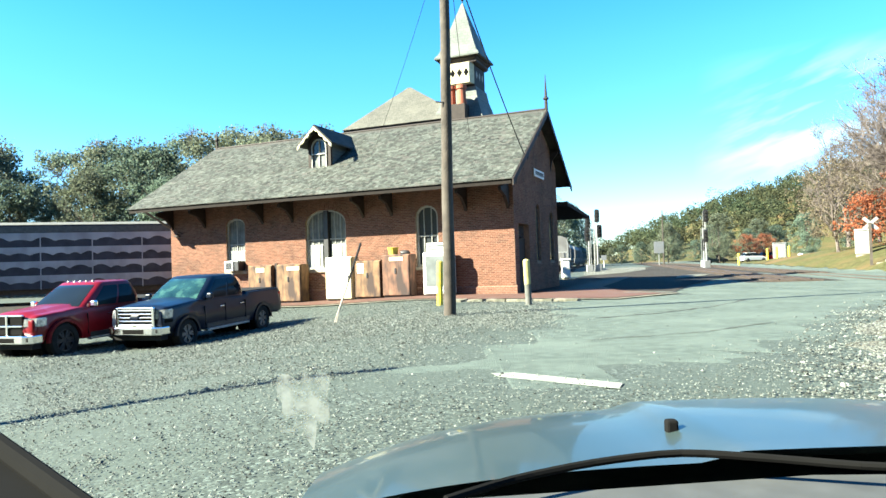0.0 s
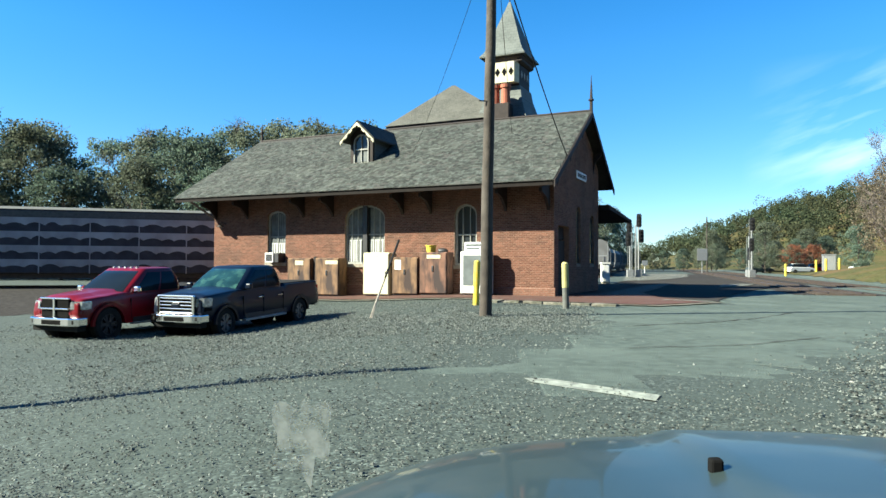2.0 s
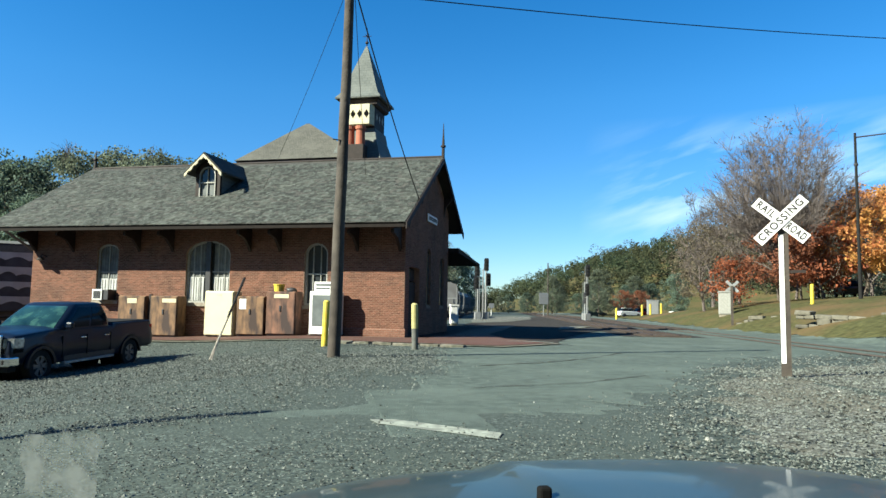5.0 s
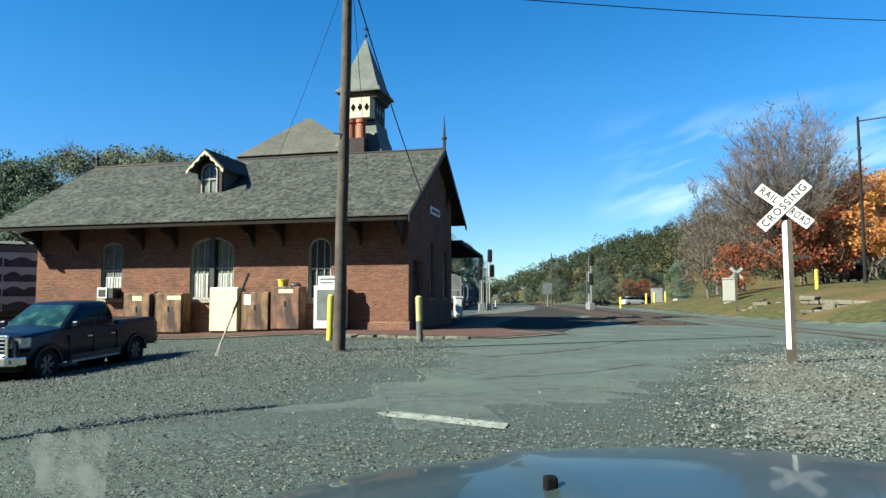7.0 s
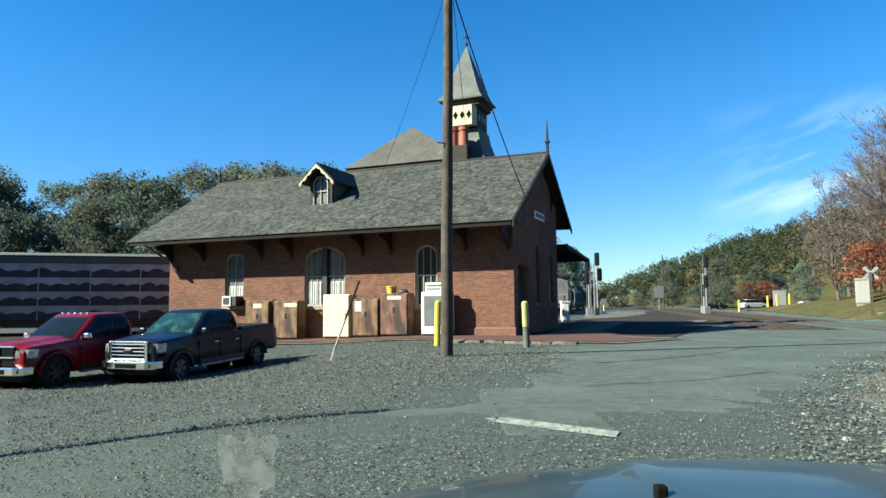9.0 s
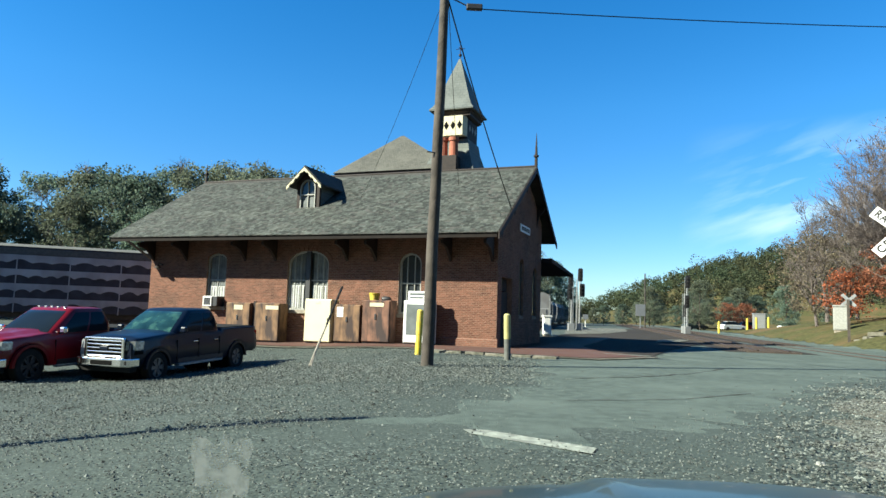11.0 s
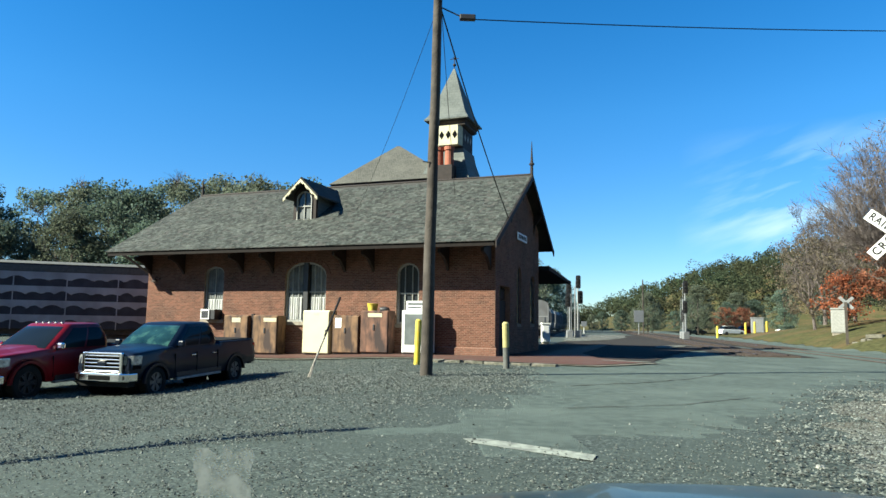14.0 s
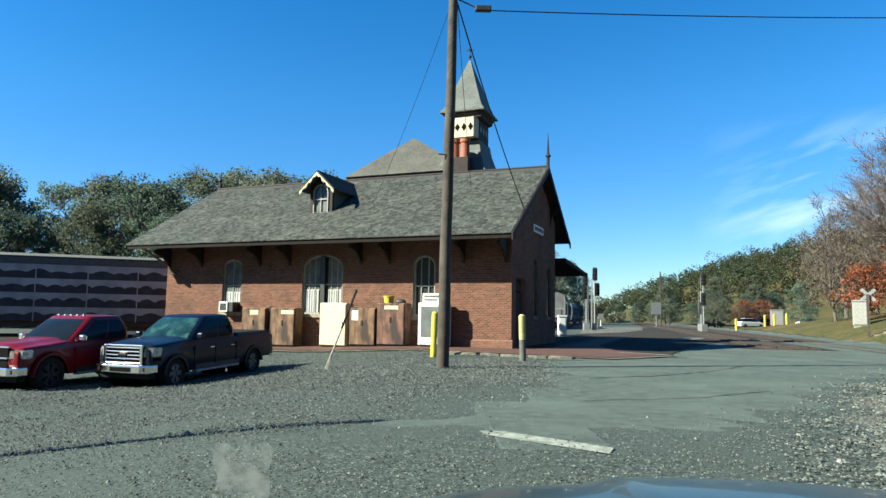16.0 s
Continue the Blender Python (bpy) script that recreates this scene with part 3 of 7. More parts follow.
def build_window(parent, x0, x1, z0, z1, rise, y, frame_mat, bars, axis="y", blind=0.0, double=False):
    """Window set back in its opening: frame, panes, bars, sill."""
    w = part("window", frame_ring(x0, x1, z0, z1, rise, 0.09, y + 0.10, y + 0.20, axis), frame_mat, parent)
    part("pane", one_prism(arch_outline(x0 + 0.05, x1 - 0.05, z0 + 0.05, z1 - 0.05, rise), y + 0.19, y + 0.21, axis), PANE, w)
    bm = bmesh.new()
    spans = [(x0, (x0 + x1) / 2 - 0.12), ((x0 + x1) / 2 + 0.12, x1)] if double else [(x0, x1)]
    for s0, s1 in spans:
        for i in range(1, bars + 1):
            u = s0 + (s1 - s0) * i / (bars + 1)
            top = z1 - rise + rise * math.sqrt(max(0, 1 - ((u - (x0 + x1) / 2) / ((x1 - x0) / 2)) ** 2)) - 0.03
            prism(bm, [(u - 0.018, z0 + 0.05), (u + 0.018, z0 + 0.05), (u + 0.018, top), (u - 0.018, top)], y + 0.13, y + 0.185, axis)
        mid = (z0 + z1) / 2
        prism(bm, [(s0 + 0.05, mid - 0.03), (s1 - 0.05, mid - 0.03), (s1 - 0.05, mid + 0.03), (s0 + 0.05, mid + 0.03)], y + 0.12, y + 0.187, axis)
    part("sash_lattice", bm, frame_mat, w)
    if double:
        c = (x0 + x1) / 2
        part("mullion", one_prism([(c - 0.12, z0), (c + 0.12, z0), (c + 0.12, z1 - 0.04), (c - 0.12, z1 - 0.04)], y + 0.02, y + 0.17, axis), BLACK_METAL, w, "wide dark mullion")
    if blind:
        for i, (s0, s1) in enumerate(spans):
            bb = bmesh.new()
            k = 6
            for j in range(k):
                u0, u1 = s0 + 0.12 + (s1 - s0 - 0.24) * j / k, s0 + 0.12 + (s1 - s0 - 0.24) * (j + 0.72) / k
                prism(bb, [(u0, z0 + 0.1), (u1, z0 + 0.1), (u1, z0 + blind), (u0, z0 + blind)], y + 0.15, y + 0.182, axis)
            prism(bb, [(s0 + 0.12, z0 + blind), (s1 - 0.12, z0 + blind), (s1 - 0.12, z0 + blind + 0.05), (s0 + 0.12, z0 + blind + 0.05)], y + 0.15, y + 0.182, axis)
            bmesh.ops.remove_doubles(bb, verts=bb.verts[:], dist=0.001)
            part("blind", bb, BLIND, w, "white vertical blind in the lower sash")
        # added grey pleats give the upper panes the paleness of their reflections
        for s0, s1 in spans:
            cb, k = bmesh.new(), 14
            cols = []
            for j in range(k + 1):
                u = s0 + 0.11 + (s1 - s0 - 0.22) * j / k
                top = z1 - rise + rise * math.sqrt(max(0, 1 - ((u - (x0 + x1) / 2) / ((x1 - x0) / 2)) ** 2)) - 0.12
                d0 = y + (0.150 if j % 2 else 0.172)
                cols.append([cb.verts.new((u, d, z) if axis == "y" else (d, u, z)) for d, z in ((d0, z0 + blind + 0.07), (d0, top), (d0 + 0.01, top), (d0 + 0.01, z0 + blind + 0.07))])
            for c0, c1 in zip(cols, cols[1:]):
                for i in range(4):
                    cb.faces.new((c0[i], c1[i], c1[(i + 1) % 4], c0[(i + 1) % 4]))
            cb.faces.new(cols[0])
            cb.faces.new(cols[-1][::-1])
            bmesh.ops.recalc_face_normals(cb, faces=cb.faces[:])
            part("curtain", cb, PANE_GREY, w, "grey pleated sheet for the reflections in the upper sash")
    sb = bmesh.new()
    prism(sb, [(x0 - 0.12, z0 - 0.16), (x1 + 0.12, z0 - 0.16), (x1 + 0.12, z0), (x0 - 0.12, z0)], y - 0.1, y + 0.1, axis)
    part("sill", sb, STONE, w, "sandstone sill")
    return w


def frame_ring(x0, x1, z0, z1, rise, t, a, b, axis):
    bm = bmesh.new()
    o, i = arch_outline(x0, x1, z0, z1, rise, 12), arch_outline(x0 + t, x1 - t, z0 + t, z1 - t, max(rise - t * 0.3, 0.02), 12)
    k = len(o)

    def at(p, w):
        return (p[0], w, p[1]) if axis == "y" else (w, p[0], p[1])
    va, vb, wa, wb = ([bm.verts.new(at(p, w)) for p in pts] for pts, w in ((o, a), (i, a), (o, b), (i, b)))
    for j in range(k):
        m = (j + 1) % k
        bm.faces.new((va[j], va[m], vb[m], vb[j]))
        bm.faces.new((vb[j], vb[m], wb[m], wb[j]))
        bm.faces.new((wa[m], wa[j], wb[j], wb[m]))
    bmesh.ops.recalc_face_normals(bm, faces=bm.faces[:])
    return bm


def build_station():
    s = thing("station", STATION, "red brick Victorian railway station with slate roof and spire", "building")
    W1, W2, W3 = (-15.52, -14.33, 1.44, 4.15, 0.30), (-10.65, -8.38, 1.4, 4.28, 0.62), (-4.68, -3.58, 1.37, 4.15, 0.45)
    part("front_wall", wall_mesh(-19.25, 0, -1.2, lambda u: 4.95, [W1, W2, W3], 0, 0.4, "y"), MORTAR, s)
    DOOR, V1, V2 = (0.64, 2.4, 0.0, 3.15, 0.0), (3.75, 4.55, 1.46, 4.25, 0.35), (6.5, 7.4, 1.46, 4.0, 0.35)
    gable = lambda u: min(roof_z(u) - 0.3, 99)
    part("end_wall", wall_mesh(0.4, 8.4, -1.2, gable, [DOOR, V1, V2], -0.4, 0, "x"), MORTAR, s)
    part("far_end_wall", wall_mesh(0.4, 8.4, -1.2, gable, [], -19.25, -18.85, "x"), BRICK_SIDE, s)
    part("back_wall", wall_mesh(-18.85, -0.4, -1.2, lambda u: 5.9, [], 8.0, 8.4, "y"), BRICK, s)
    build_window(s, *W1, 0, PALE_FRAME, 1, blind=1.0)
    build_window(s, *W2, 0, PALE_FRAME, 2, blind=1.15, double=True)
    build_window(s, *W3, 0, PALE_FRAME, 2)
    for w in (V1, V2):
        build_window(s, *w, -0.3, BROWN_FRAME, 1, axis="x")
    d = part("door", one_box(-0.3, -0.2, 0.7, 2.34, 0.05, 2.5), DARK_TRIM, s, "dark panelled door")
    part("transom", one_box(-0.3, -0.24, 0.7, 2.34, 2.56, 3.1), PANE, d)
    part("handle", one_box(-0.2, -0.14, 2.1, 2.16, 1.0, 1.2), GALV, d)
    # arched heads of the openings, one soldier course proud of the wall
    for x0, x1, z0, z1, rise in (W1, W2, W3):
        bm = bmesh.new()
        c, r, k = (x0 + x1) / 2, (x1 - x0) / 2, 16
        for i in range(k):
            a0, a1 = math.pi * (i + 0.06) / k, math.pi * (i + 0.94) / k
            pts = []
            for rr, a in ((0, a0), (0.24, a0), (0.24, a1), (0, a1)):
                pts.append((c - (r + rr) * math.cos(a), z1 - rise + (rise + rr) * math.sin(a)))
            prism(bm, pts, -0.03, 0.1, "y")
        tagged(part("arch_course", bm, BRICK, s), kind="stuff")
    part("water_table", one_prism([(-0.06, -1.2), (0.0, -1.2), (0.0, 0.42), (-0.06, 0.36)], -19.25, 0.06, "x"), BRICK, s)
    # main roof: two slabs of slate, the far end raked outward
    t = 0.025
    xr, xl, xlr = 0.46, -20.62, -20.3
    ey, by = EAVE_Y, 10.2
    for nm, pts in (("front_roof", ((xl, ey), (xr, ey), (xr, RIDGE_Y), (xlr, RIDGE_Y))), ("back_roof", ((xlr, RIDGE_Y), (xr, RIDGE_Y), (xr, by), (xl, by)))):
        bm = bmesh.new()
        hull_box(bm, [(x, y, roof_z(y) - t) for x, y in pts], [(x, y, roof_z(y)) for x, y in pts])
        part(nm, bm, SLATE, s)
    part("ridge_cap", one_rod((xlr, RIDGE_Y, RIDGE_Z), (xr, RIDGE_Y, RIDGE_Z), 0.07), DARK_TRIM, s)
    # slate courses: thin laps that break the eaves and the light on the slope
    rng = random.Random(4)
    bm = bmesh.new()
    y = ey
    while y < RIDGE_Y - 0.4:
        f = (y - ey) / (RIDGE_Y - ey)
        x, x1 = xl + (xlr - xl) * f, xr
        while x < x1 - 0.1:
            w = min(rng.uniform(0.13, 0.24), x1 - x)
            if rng.random() < 0.85:
                h = rng.uniform(0.010, 0.028)
                dy = rng.uniform(-0.015, 0.02)
                z0, z1 = roof_z(y + dy), roof_z(y + 0.165)
                v = [bm.verts.new(p) for p in ((x + 0.006, y + dy, z0 + h), (x + w - 0.006, y + dy, z0 + h), (x + w - 0.006, y + 0.165, z1 + 0.004), (x + 0.006, y + 0.165, z1 + 0.004), (x + 0.006, y + dy, z0 - 0.005), (x + w - 0.006, y + dy, z0 - 0.005))]
                bm.faces.new((v[0], v[1], v[2], v[3]))
                bm.faces.new((v[4], v[5], v[1], v[0]))
            x += w
        y += 0.148
    tagged(part("slate_covering", bm, SLATE_PIECES, s, "weathered grey slates"), kind="stuff")
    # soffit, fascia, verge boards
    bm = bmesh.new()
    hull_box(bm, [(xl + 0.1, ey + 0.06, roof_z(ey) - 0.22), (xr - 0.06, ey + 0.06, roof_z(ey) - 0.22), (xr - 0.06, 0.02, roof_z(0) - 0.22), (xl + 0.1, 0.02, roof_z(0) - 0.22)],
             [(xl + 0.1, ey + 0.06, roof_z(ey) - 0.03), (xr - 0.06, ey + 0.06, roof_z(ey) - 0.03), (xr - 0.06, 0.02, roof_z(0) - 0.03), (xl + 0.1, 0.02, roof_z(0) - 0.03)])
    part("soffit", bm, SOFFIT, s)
    for a, b in ((ey, RIDGE_Y), (RIDGE_Y, by)):
        bm = bmesh.new()
        hull_box(bm, [(xr + 0.003, a, roof_z(a) - 0.30), (xr + 0.06, a, roof_z(a) - 0.30), (xr + 0.06, b, roof_z(b) - 0.30), (xr + 0.003, b, roof_z(b) - 0.30)],
                 [(xr + 0.003, a, roof_z(a) - 0.02), (xr + 0.06, a, roof_z(a) - 0.02), (xr + 0.06, b, roof_z(b) - 0.02), (xr + 0.003, b, roof_z(b) - 0.02)])
        part("verge_board", bm, DARK_TRIM, s)
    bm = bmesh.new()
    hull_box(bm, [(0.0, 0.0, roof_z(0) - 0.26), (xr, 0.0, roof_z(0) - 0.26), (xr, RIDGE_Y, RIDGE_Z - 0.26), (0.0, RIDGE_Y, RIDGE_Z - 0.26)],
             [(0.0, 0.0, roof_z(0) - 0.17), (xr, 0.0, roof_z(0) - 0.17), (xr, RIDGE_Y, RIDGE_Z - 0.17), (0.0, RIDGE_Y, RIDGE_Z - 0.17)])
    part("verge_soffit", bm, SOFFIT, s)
    # carved brackets under the eaves
    for x in (-19.1, -16.9, -13.2, -11.4, -7.4, -5.9, -2.2, -0.25):
        bm = bmesh.new()
        prism(bm, [(0, 3.75), (0, 4.9), (-1.15, 4.62), (-1.15, 4.46), (-0.55, 4.3), (-0.16, 3.95)], x - 0.07, x + 0.07, "x", bev=0.012)
        part("bracket", bm, DARK_TRIM, s)
    for y in (0.5, 2.6, 4.9, 7.2):
        bm = bmesh.new()
        zt = roof_z(y) - 0.3
        prism(bm, [(0, zt - 1.1), (0, zt), (0.42, zt), (0.42, zt - 0.14), (0.12, zt - 0.5)], y - 0.07, y + 0.07, "y", bev=0.012)
        part("bracket", bm, DARK_TRIM, s)
    # brackets and beam at the far end, seen in outline
    bm = bmesh.new()
    rod(bm, (-19.25, 0.1, 3.8), (-20.45, -0.6, 4.8), 0.07, seg=6)
    part("brace", bm, DARK_TRIM, s)
    # finials
    for x, h in ((xlr + 0.1, 1.1), (xr - 0.02, 1.75)):
        bm = bmesh.new()
        rod(bm, (x, RIDGE_Y, RIDGE_Z - 0.3), (x, RIDGE_Y, RIDGE_Z + 0.5), 0.09, 0.075, 6)
        rod(bm, (x, RIDGE_Y, RIDGE_Z + 0.5), (x, RIDGE_Y, RIDGE_Z + 0.58), 0.14, 0.14, 6)
        rod(bm, (x, RIDGE_Y, RIDGE_Z + 0.58), (x, RIDGE_Y, RIDGE_Z + h), 0.075, 0.01, 6)
        part("finial", bm, DARK_TRIM, s, "turned dark wooden finial")
    # name board: the lettering cannot be read
    nb = part("name_board", one_box(0.02, 0.07, 3.55, 5.45, 5.55, 5.92, bev=0.01), WHITE_SIGN, s, "white station name board")
    bm = bmesh.new()
    for i in range(7):
        box(bm, 0.071, 0.078, 3.75 + i * 0.23, 3.75 + i * 0.23 + 0.16, 5.64, 5.83)
    part("lettering", bm, DARK_TRIM, nb)
    # dormer
    dm = part("dormer", dormer_walls(), SLATE_TOWER, s, "gabled dormer with cream bargeboards")
    cx, hw = -10.4, 0.66
    part("dormer_front", wall_mesh(cx - hw, cx + hw, 6.15, lambda u: 8.52 - abs(u - cx) * 0.92, [(cx - 0.44, cx + 0.44, 6.5, 8.0, 0.42)], 1.05, 1.2, "y"), DARK_TRIM, dm)
    dw = part("dormer_window", frame_ring(cx - 0.44, cx + 0.44, 6.5, 8.0, 0.42, 0.05, 1.0, 1.12, "y"), PALE_FRAME, dm, "grey-white arched window frame")
    part("pane", one_prism(arch_outline(cx - 0.41, cx + 0.41, 6.53, 7.97, 0.4), 1.1, 1.12, "y"), PANE, dw)
    bm = bmesh.new()
    box(bm, cx - 0.02, cx + 0.02, 1.03, 1.09, 6.55, 7.95)
    box(bm, cx - 0.4, cx + 0.4, 1.02, 1.095, 7.2, 7.26)
    part("sash_lattice", bm, PALE_FRAME, dw)
    part("blind", one_box(cx - 0.36, cx + 0.36, 1.09, 1.098, 6.58, 7.18), PANE_GREY, dw)
    for sgn in (-1, 1):
        bm = bmesh.new()
        a, b = (cx, 8.62), (cx + sgn * 1.0, 7.66)
        hull_box(bm, [(a[0], 0.6, a[1] - 0.05), (b[0], 0.6, b[1] - 0.05), (b[0], 4.6, b[1] - 0.05), (a[0], 4.6, a[1] - 0.05)],
                 [(a[0], 0.6, a[1] + 0.04), (b[0], 0.6, b[1] + 0.04), (b[0], 4.6, b[1] + 0.04), (a[0], 4.6, a[1] + 0.04)])
        part("dormer_roof", bm, SLATE, dm)
        bm = bmesh.new()
        k = 7
        for i in range(k):
            f0, f1 = i / k, (i + 1) / k
            lo = 0.22 if i % 2 == 0 else 0.15
            pts = [(a[0] + (b[0] - a[0]) * f0, a[1] + (b[1] - a[1]) * f0 - 0.06), (a[0] + (b[0] - a[0]) * f1, a[1] + (b[1] - a[1]) * f1 - 0.06),
                   (a[0] + (b[0] - a[0]) * f1, a[1] + (b[1] - a[1]) * f1 - lo), (a[0] + (b[0] - a[0]) * f0, a[1] + (b[1] - a[1]) * f0 - lo)]
            prism(bm, pts, 0.56, 0.64, "y")
        part("bargeboard", bm, CREAM, dm, "cream scalloped bargeboard")
    # taller block behind with its hipped roof
    part("upper_block", one_box(-13.0, -5.0, 8.41, 15, -1.2, 9.6), BRICK, s)
    bm = bmesh.new()
    hull_box(bm, [(-12.9, 7.8, 9.55), (-4.9, 7.8, 9.55), (-4.6, 15.4, 9.55), (-13.4, 15.4, 9.55)], [(-12.9, 7.8, 9.85), (-4.9, 7.8, 9.85), (-4.6, 15.4, 9.85), (-13.4, 15.4, 9.85)])
    part("cornice", bm, DARK_TRIM, s, "deep dark cornice")
    bm = bmesh.new()
    base = [bm.verts.new(p) for p in ((-13.0, 7.7, 9.86), (-5.0, 7.7, 9.86), (-5.6, 15.5, 9.86), (-13.4, 15.5, 9.86))]
    tops = [bm.verts.new(p) for p in ((-10.15, 11.4, 13.0), (-9.95, 11.4, 13.0), (-9.95, 11.9, 13.0), (-10.15, 11.9, 13.0))]
    bm.faces.new(tops)
    bm.faces.new(base[::-1])
    for i in range(4):
        bm.faces.new((base[i], base[(i + 1) % 4], tops[(i + 1) % 4], tops[i]))
    part("hipped_roof", bm, SLATE_HIP, s)
    # chimney with two clay pots
    ch = part("chimney", one_box(-5.95, -4.72, 7.2, 7.9, 6.5, 10.45, bev=0.02), DARK_TRIM, s, "brick chimney stack")
    for x in (-5.65, -5.02):
        bm = bmesh.new()
        rod(bm, (x, 7.55, 10.45), (x, 7.55, 11.45), 0.27, 0.24, 14)
        rod(bm, (x, 7.55, 11.35), (x, 7.55, 11.55), 0.30, 0.30, 14)
        part("chimney_pot", bm, CLAY, ch, "red clay chimney pot")
    # bell tower
    build_tower(s)
    # canopy over the track platform
    bm = bmesh.new()
    hull_box(bm, [(-8, 8.4, 4.4), (0.6, 8.4, 4.4), (1.2, 11.6, 3.85), (-8, 11.6, 3.85)], [(-8, 8.4, 4.65), (0.6, 8.4, 4.65), (1.2, 11.6, 4.0), (-8, 11.6, 4.0)])
    part("canopy", bm, DARK_TRIM, s, "dark sloping platform canopy")
    for x in (-7, -2.5):
        part("canopy_post", one_rod((x, 11.3, -0.1), (x, 11.3, 3.95), 0.07, seg=8), DARK_TRIM, s)
    return s


def dormer_walls():
    bm = bmesh.new()
    for sgn in (-1, 1):
        x = -10.4 + sgn * 0.62
        prism(bm, [(1.2, 6.1), (1.2, 7.95), (3.4, 7.95)], x - 0.06, x + 0.06, "x")
    return bm


def square_ring(bm, levels, cx, cy):
    rings = []
    for h, z in levels:
        rings.append([bm.verts.new((cx + sx * h, cy + sy * h, z)) for sx, sy in ((-1, -1), (1, -1), (1, 1), (-1, 1))])
    for a, b in zip(rings, rings[1:]):
        for i in range(4):
            bm.faces.new((a[i], a[(i + 1) % 4], b[(i + 1) % 4], b[i]))
    bm.faces.new(rings[0][::-1])
    bm.faces.new(rings[-1])


def build_tower(s):
    cx, cy = -5.5, 9.5
    tw = part("tower", one_box(cx - 0.92, cx + 0.92, cy - 0.92, cy + 0.92, 4, 13.1), DARK_TRIM, s, "square bell tower with cream louvred stage")
    bm = bmesh.new()
    square_ring(bm, [(1.75, 8.9), (1.62, 9.6), (1.32, 10.4), (1.1, 11.1), (1.0, 11.7)], cx, cy)
    part("skirt_roof", bm, SLATE_TOWER, tw)
    bm = bmesh.new()
    square_ring(bm, [(1.0, 12.98), (1.12, 13.1), (1.12, 13.22), (1.2, 13.34), (1.2, 13.46)], cx, cy)
    part("cornice", bm, DARK_TRIM, tw)
    bm = bmesh.new()
    square_ring(bm, [(1.38, 13.44), (1.38, 13.52), (1.18, 13.78), (1.0, 14.2), (0.05, 17.0)], cx, cy)
    part("spire", bm, SLATE_TOWER, tw, "tall pale slate spire with flared eaves")
    bm = bmesh.new()
    rod(bm, (cx, cy, 16.9), (cx, cy, 18.15), 0.035, 0.015, 6)
    rod(bm, (cx - 0.28, cy, 17.65), (cx + 0.28, cy, 17.65), 0.02, seg=6)
    rod(bm, (cx, cy - 0.28, 17.65), (cx, cy + 0.28, 17.65), 0.02, seg=6)
    rod(bm, (cx, cy, 17.2), (cx, cy, 17.3), 0.1, 0.1, 8)
    part("weather_vane", bm, DARK_TRIM, tw, "thin iron weather vane")
    # louvred stage: cream bay with diamond cut-outs
    bay = [(cx - 0.62, cy - 0.93), (cx - 0.40, cy - 1.42), (cx + 0.78, cy - 1.42), (cx + 0.92, cy - 0.93)]
    bm = bmesh.new()
    prism(bm, bay, 11.85, 13.02, "z")
    lv = part("louvre_bay", bm, CREAM, tw, "cream panelled bay with diamond cut-outs")
    bm = bmesh.new()
    for x in (cx - 0.22, cx + 0.19, cx + 0.60):
        prism(bm, [(x - 0.16, 12.45), (x, 12.19), (x + 0.16, 12.45), (x, 12.71)], cy - 1.428, cy - 1.41, "y")
    part("diamond_cutout", bm, TRIM_BLACK, lv)
    bm = bmesh.new()
    for y in (cy - 0.5, cy, cy + 0.5):
        prism(bm, [(y - 0.13, 12.45), (y, 12.22), (y + 0.13, 12.45), (y, 12.68)], cx + 0.921, cx + 0.94, "x")
    part("side_diamond_cutout", bm, PALE_FRAME, tw)


SLATE_PIECES = mat("slate_pieces", (0.050, 0.056, 0.051), 0.88, var=0.5, scale=9.0, island=0.48, stain=(0.080, 0.086, 0.076), stain_scale=0.9, stain_amt=0.5, spec=0.2)
CLAY = mat("red_clay", (0.288, 0.088, 0.048), 0.8, var=0.2, scale=4)
station = build_station()


def air_conditioner():
    a = thing("air_conditioner", STATION @ pose(-14.76, -0.02, 1.45), "white window air conditioner in the station wall", "air conditioner")
    part("case", one_box(-0.5, 0.32, -0.42, 0.3, 0.0, 0.5, bev=0.02), BLACK_METAL, a)
    part("face", one_box(-0.52, 0.02, -0.47, -0.421, 0.0, 0.5, bev=0.02), WHITE, a, "white grille frame")
    bm = bmesh.new()
    for i in range(6):
        box(bm, -0.45, -0.05, -0.48, -0.471, 0.07 + i * 0.06, 0.122 + i * 0.06)
    part("grille", bm, BLACK_METAL, a)


air_conditioner()


def wall_lamp():
    w = thing("wall_lamp", STATION @ pose(-18.45, 0, 3.3), "small dark lamp on a bent wall bracket", "wall lamp")
    bm = bmesh.new()
    rod(bm, (0, 0, 0.25), (0, -0.3, 0.32), 0.02, seg=6)
    rod(bm, (0, -0.3, 0.32), (0.05, -0.42, 0.2), 0.02, seg=6)
    part("bracket", bm, DARK_TRIM, w)
    part("shade", one_rod((0.05, -0.42, 0.05), (0.05, -0.42, 0.22), 0.2, 0.05, 14), DARK_TRIM, w)
    part("bulb", one_rod((0.05, -0.42, -0.02), (0.05, -0.42, 0.048), 0.05, 0.06, 10), PALE_FRAME, w)


wall_lamp()


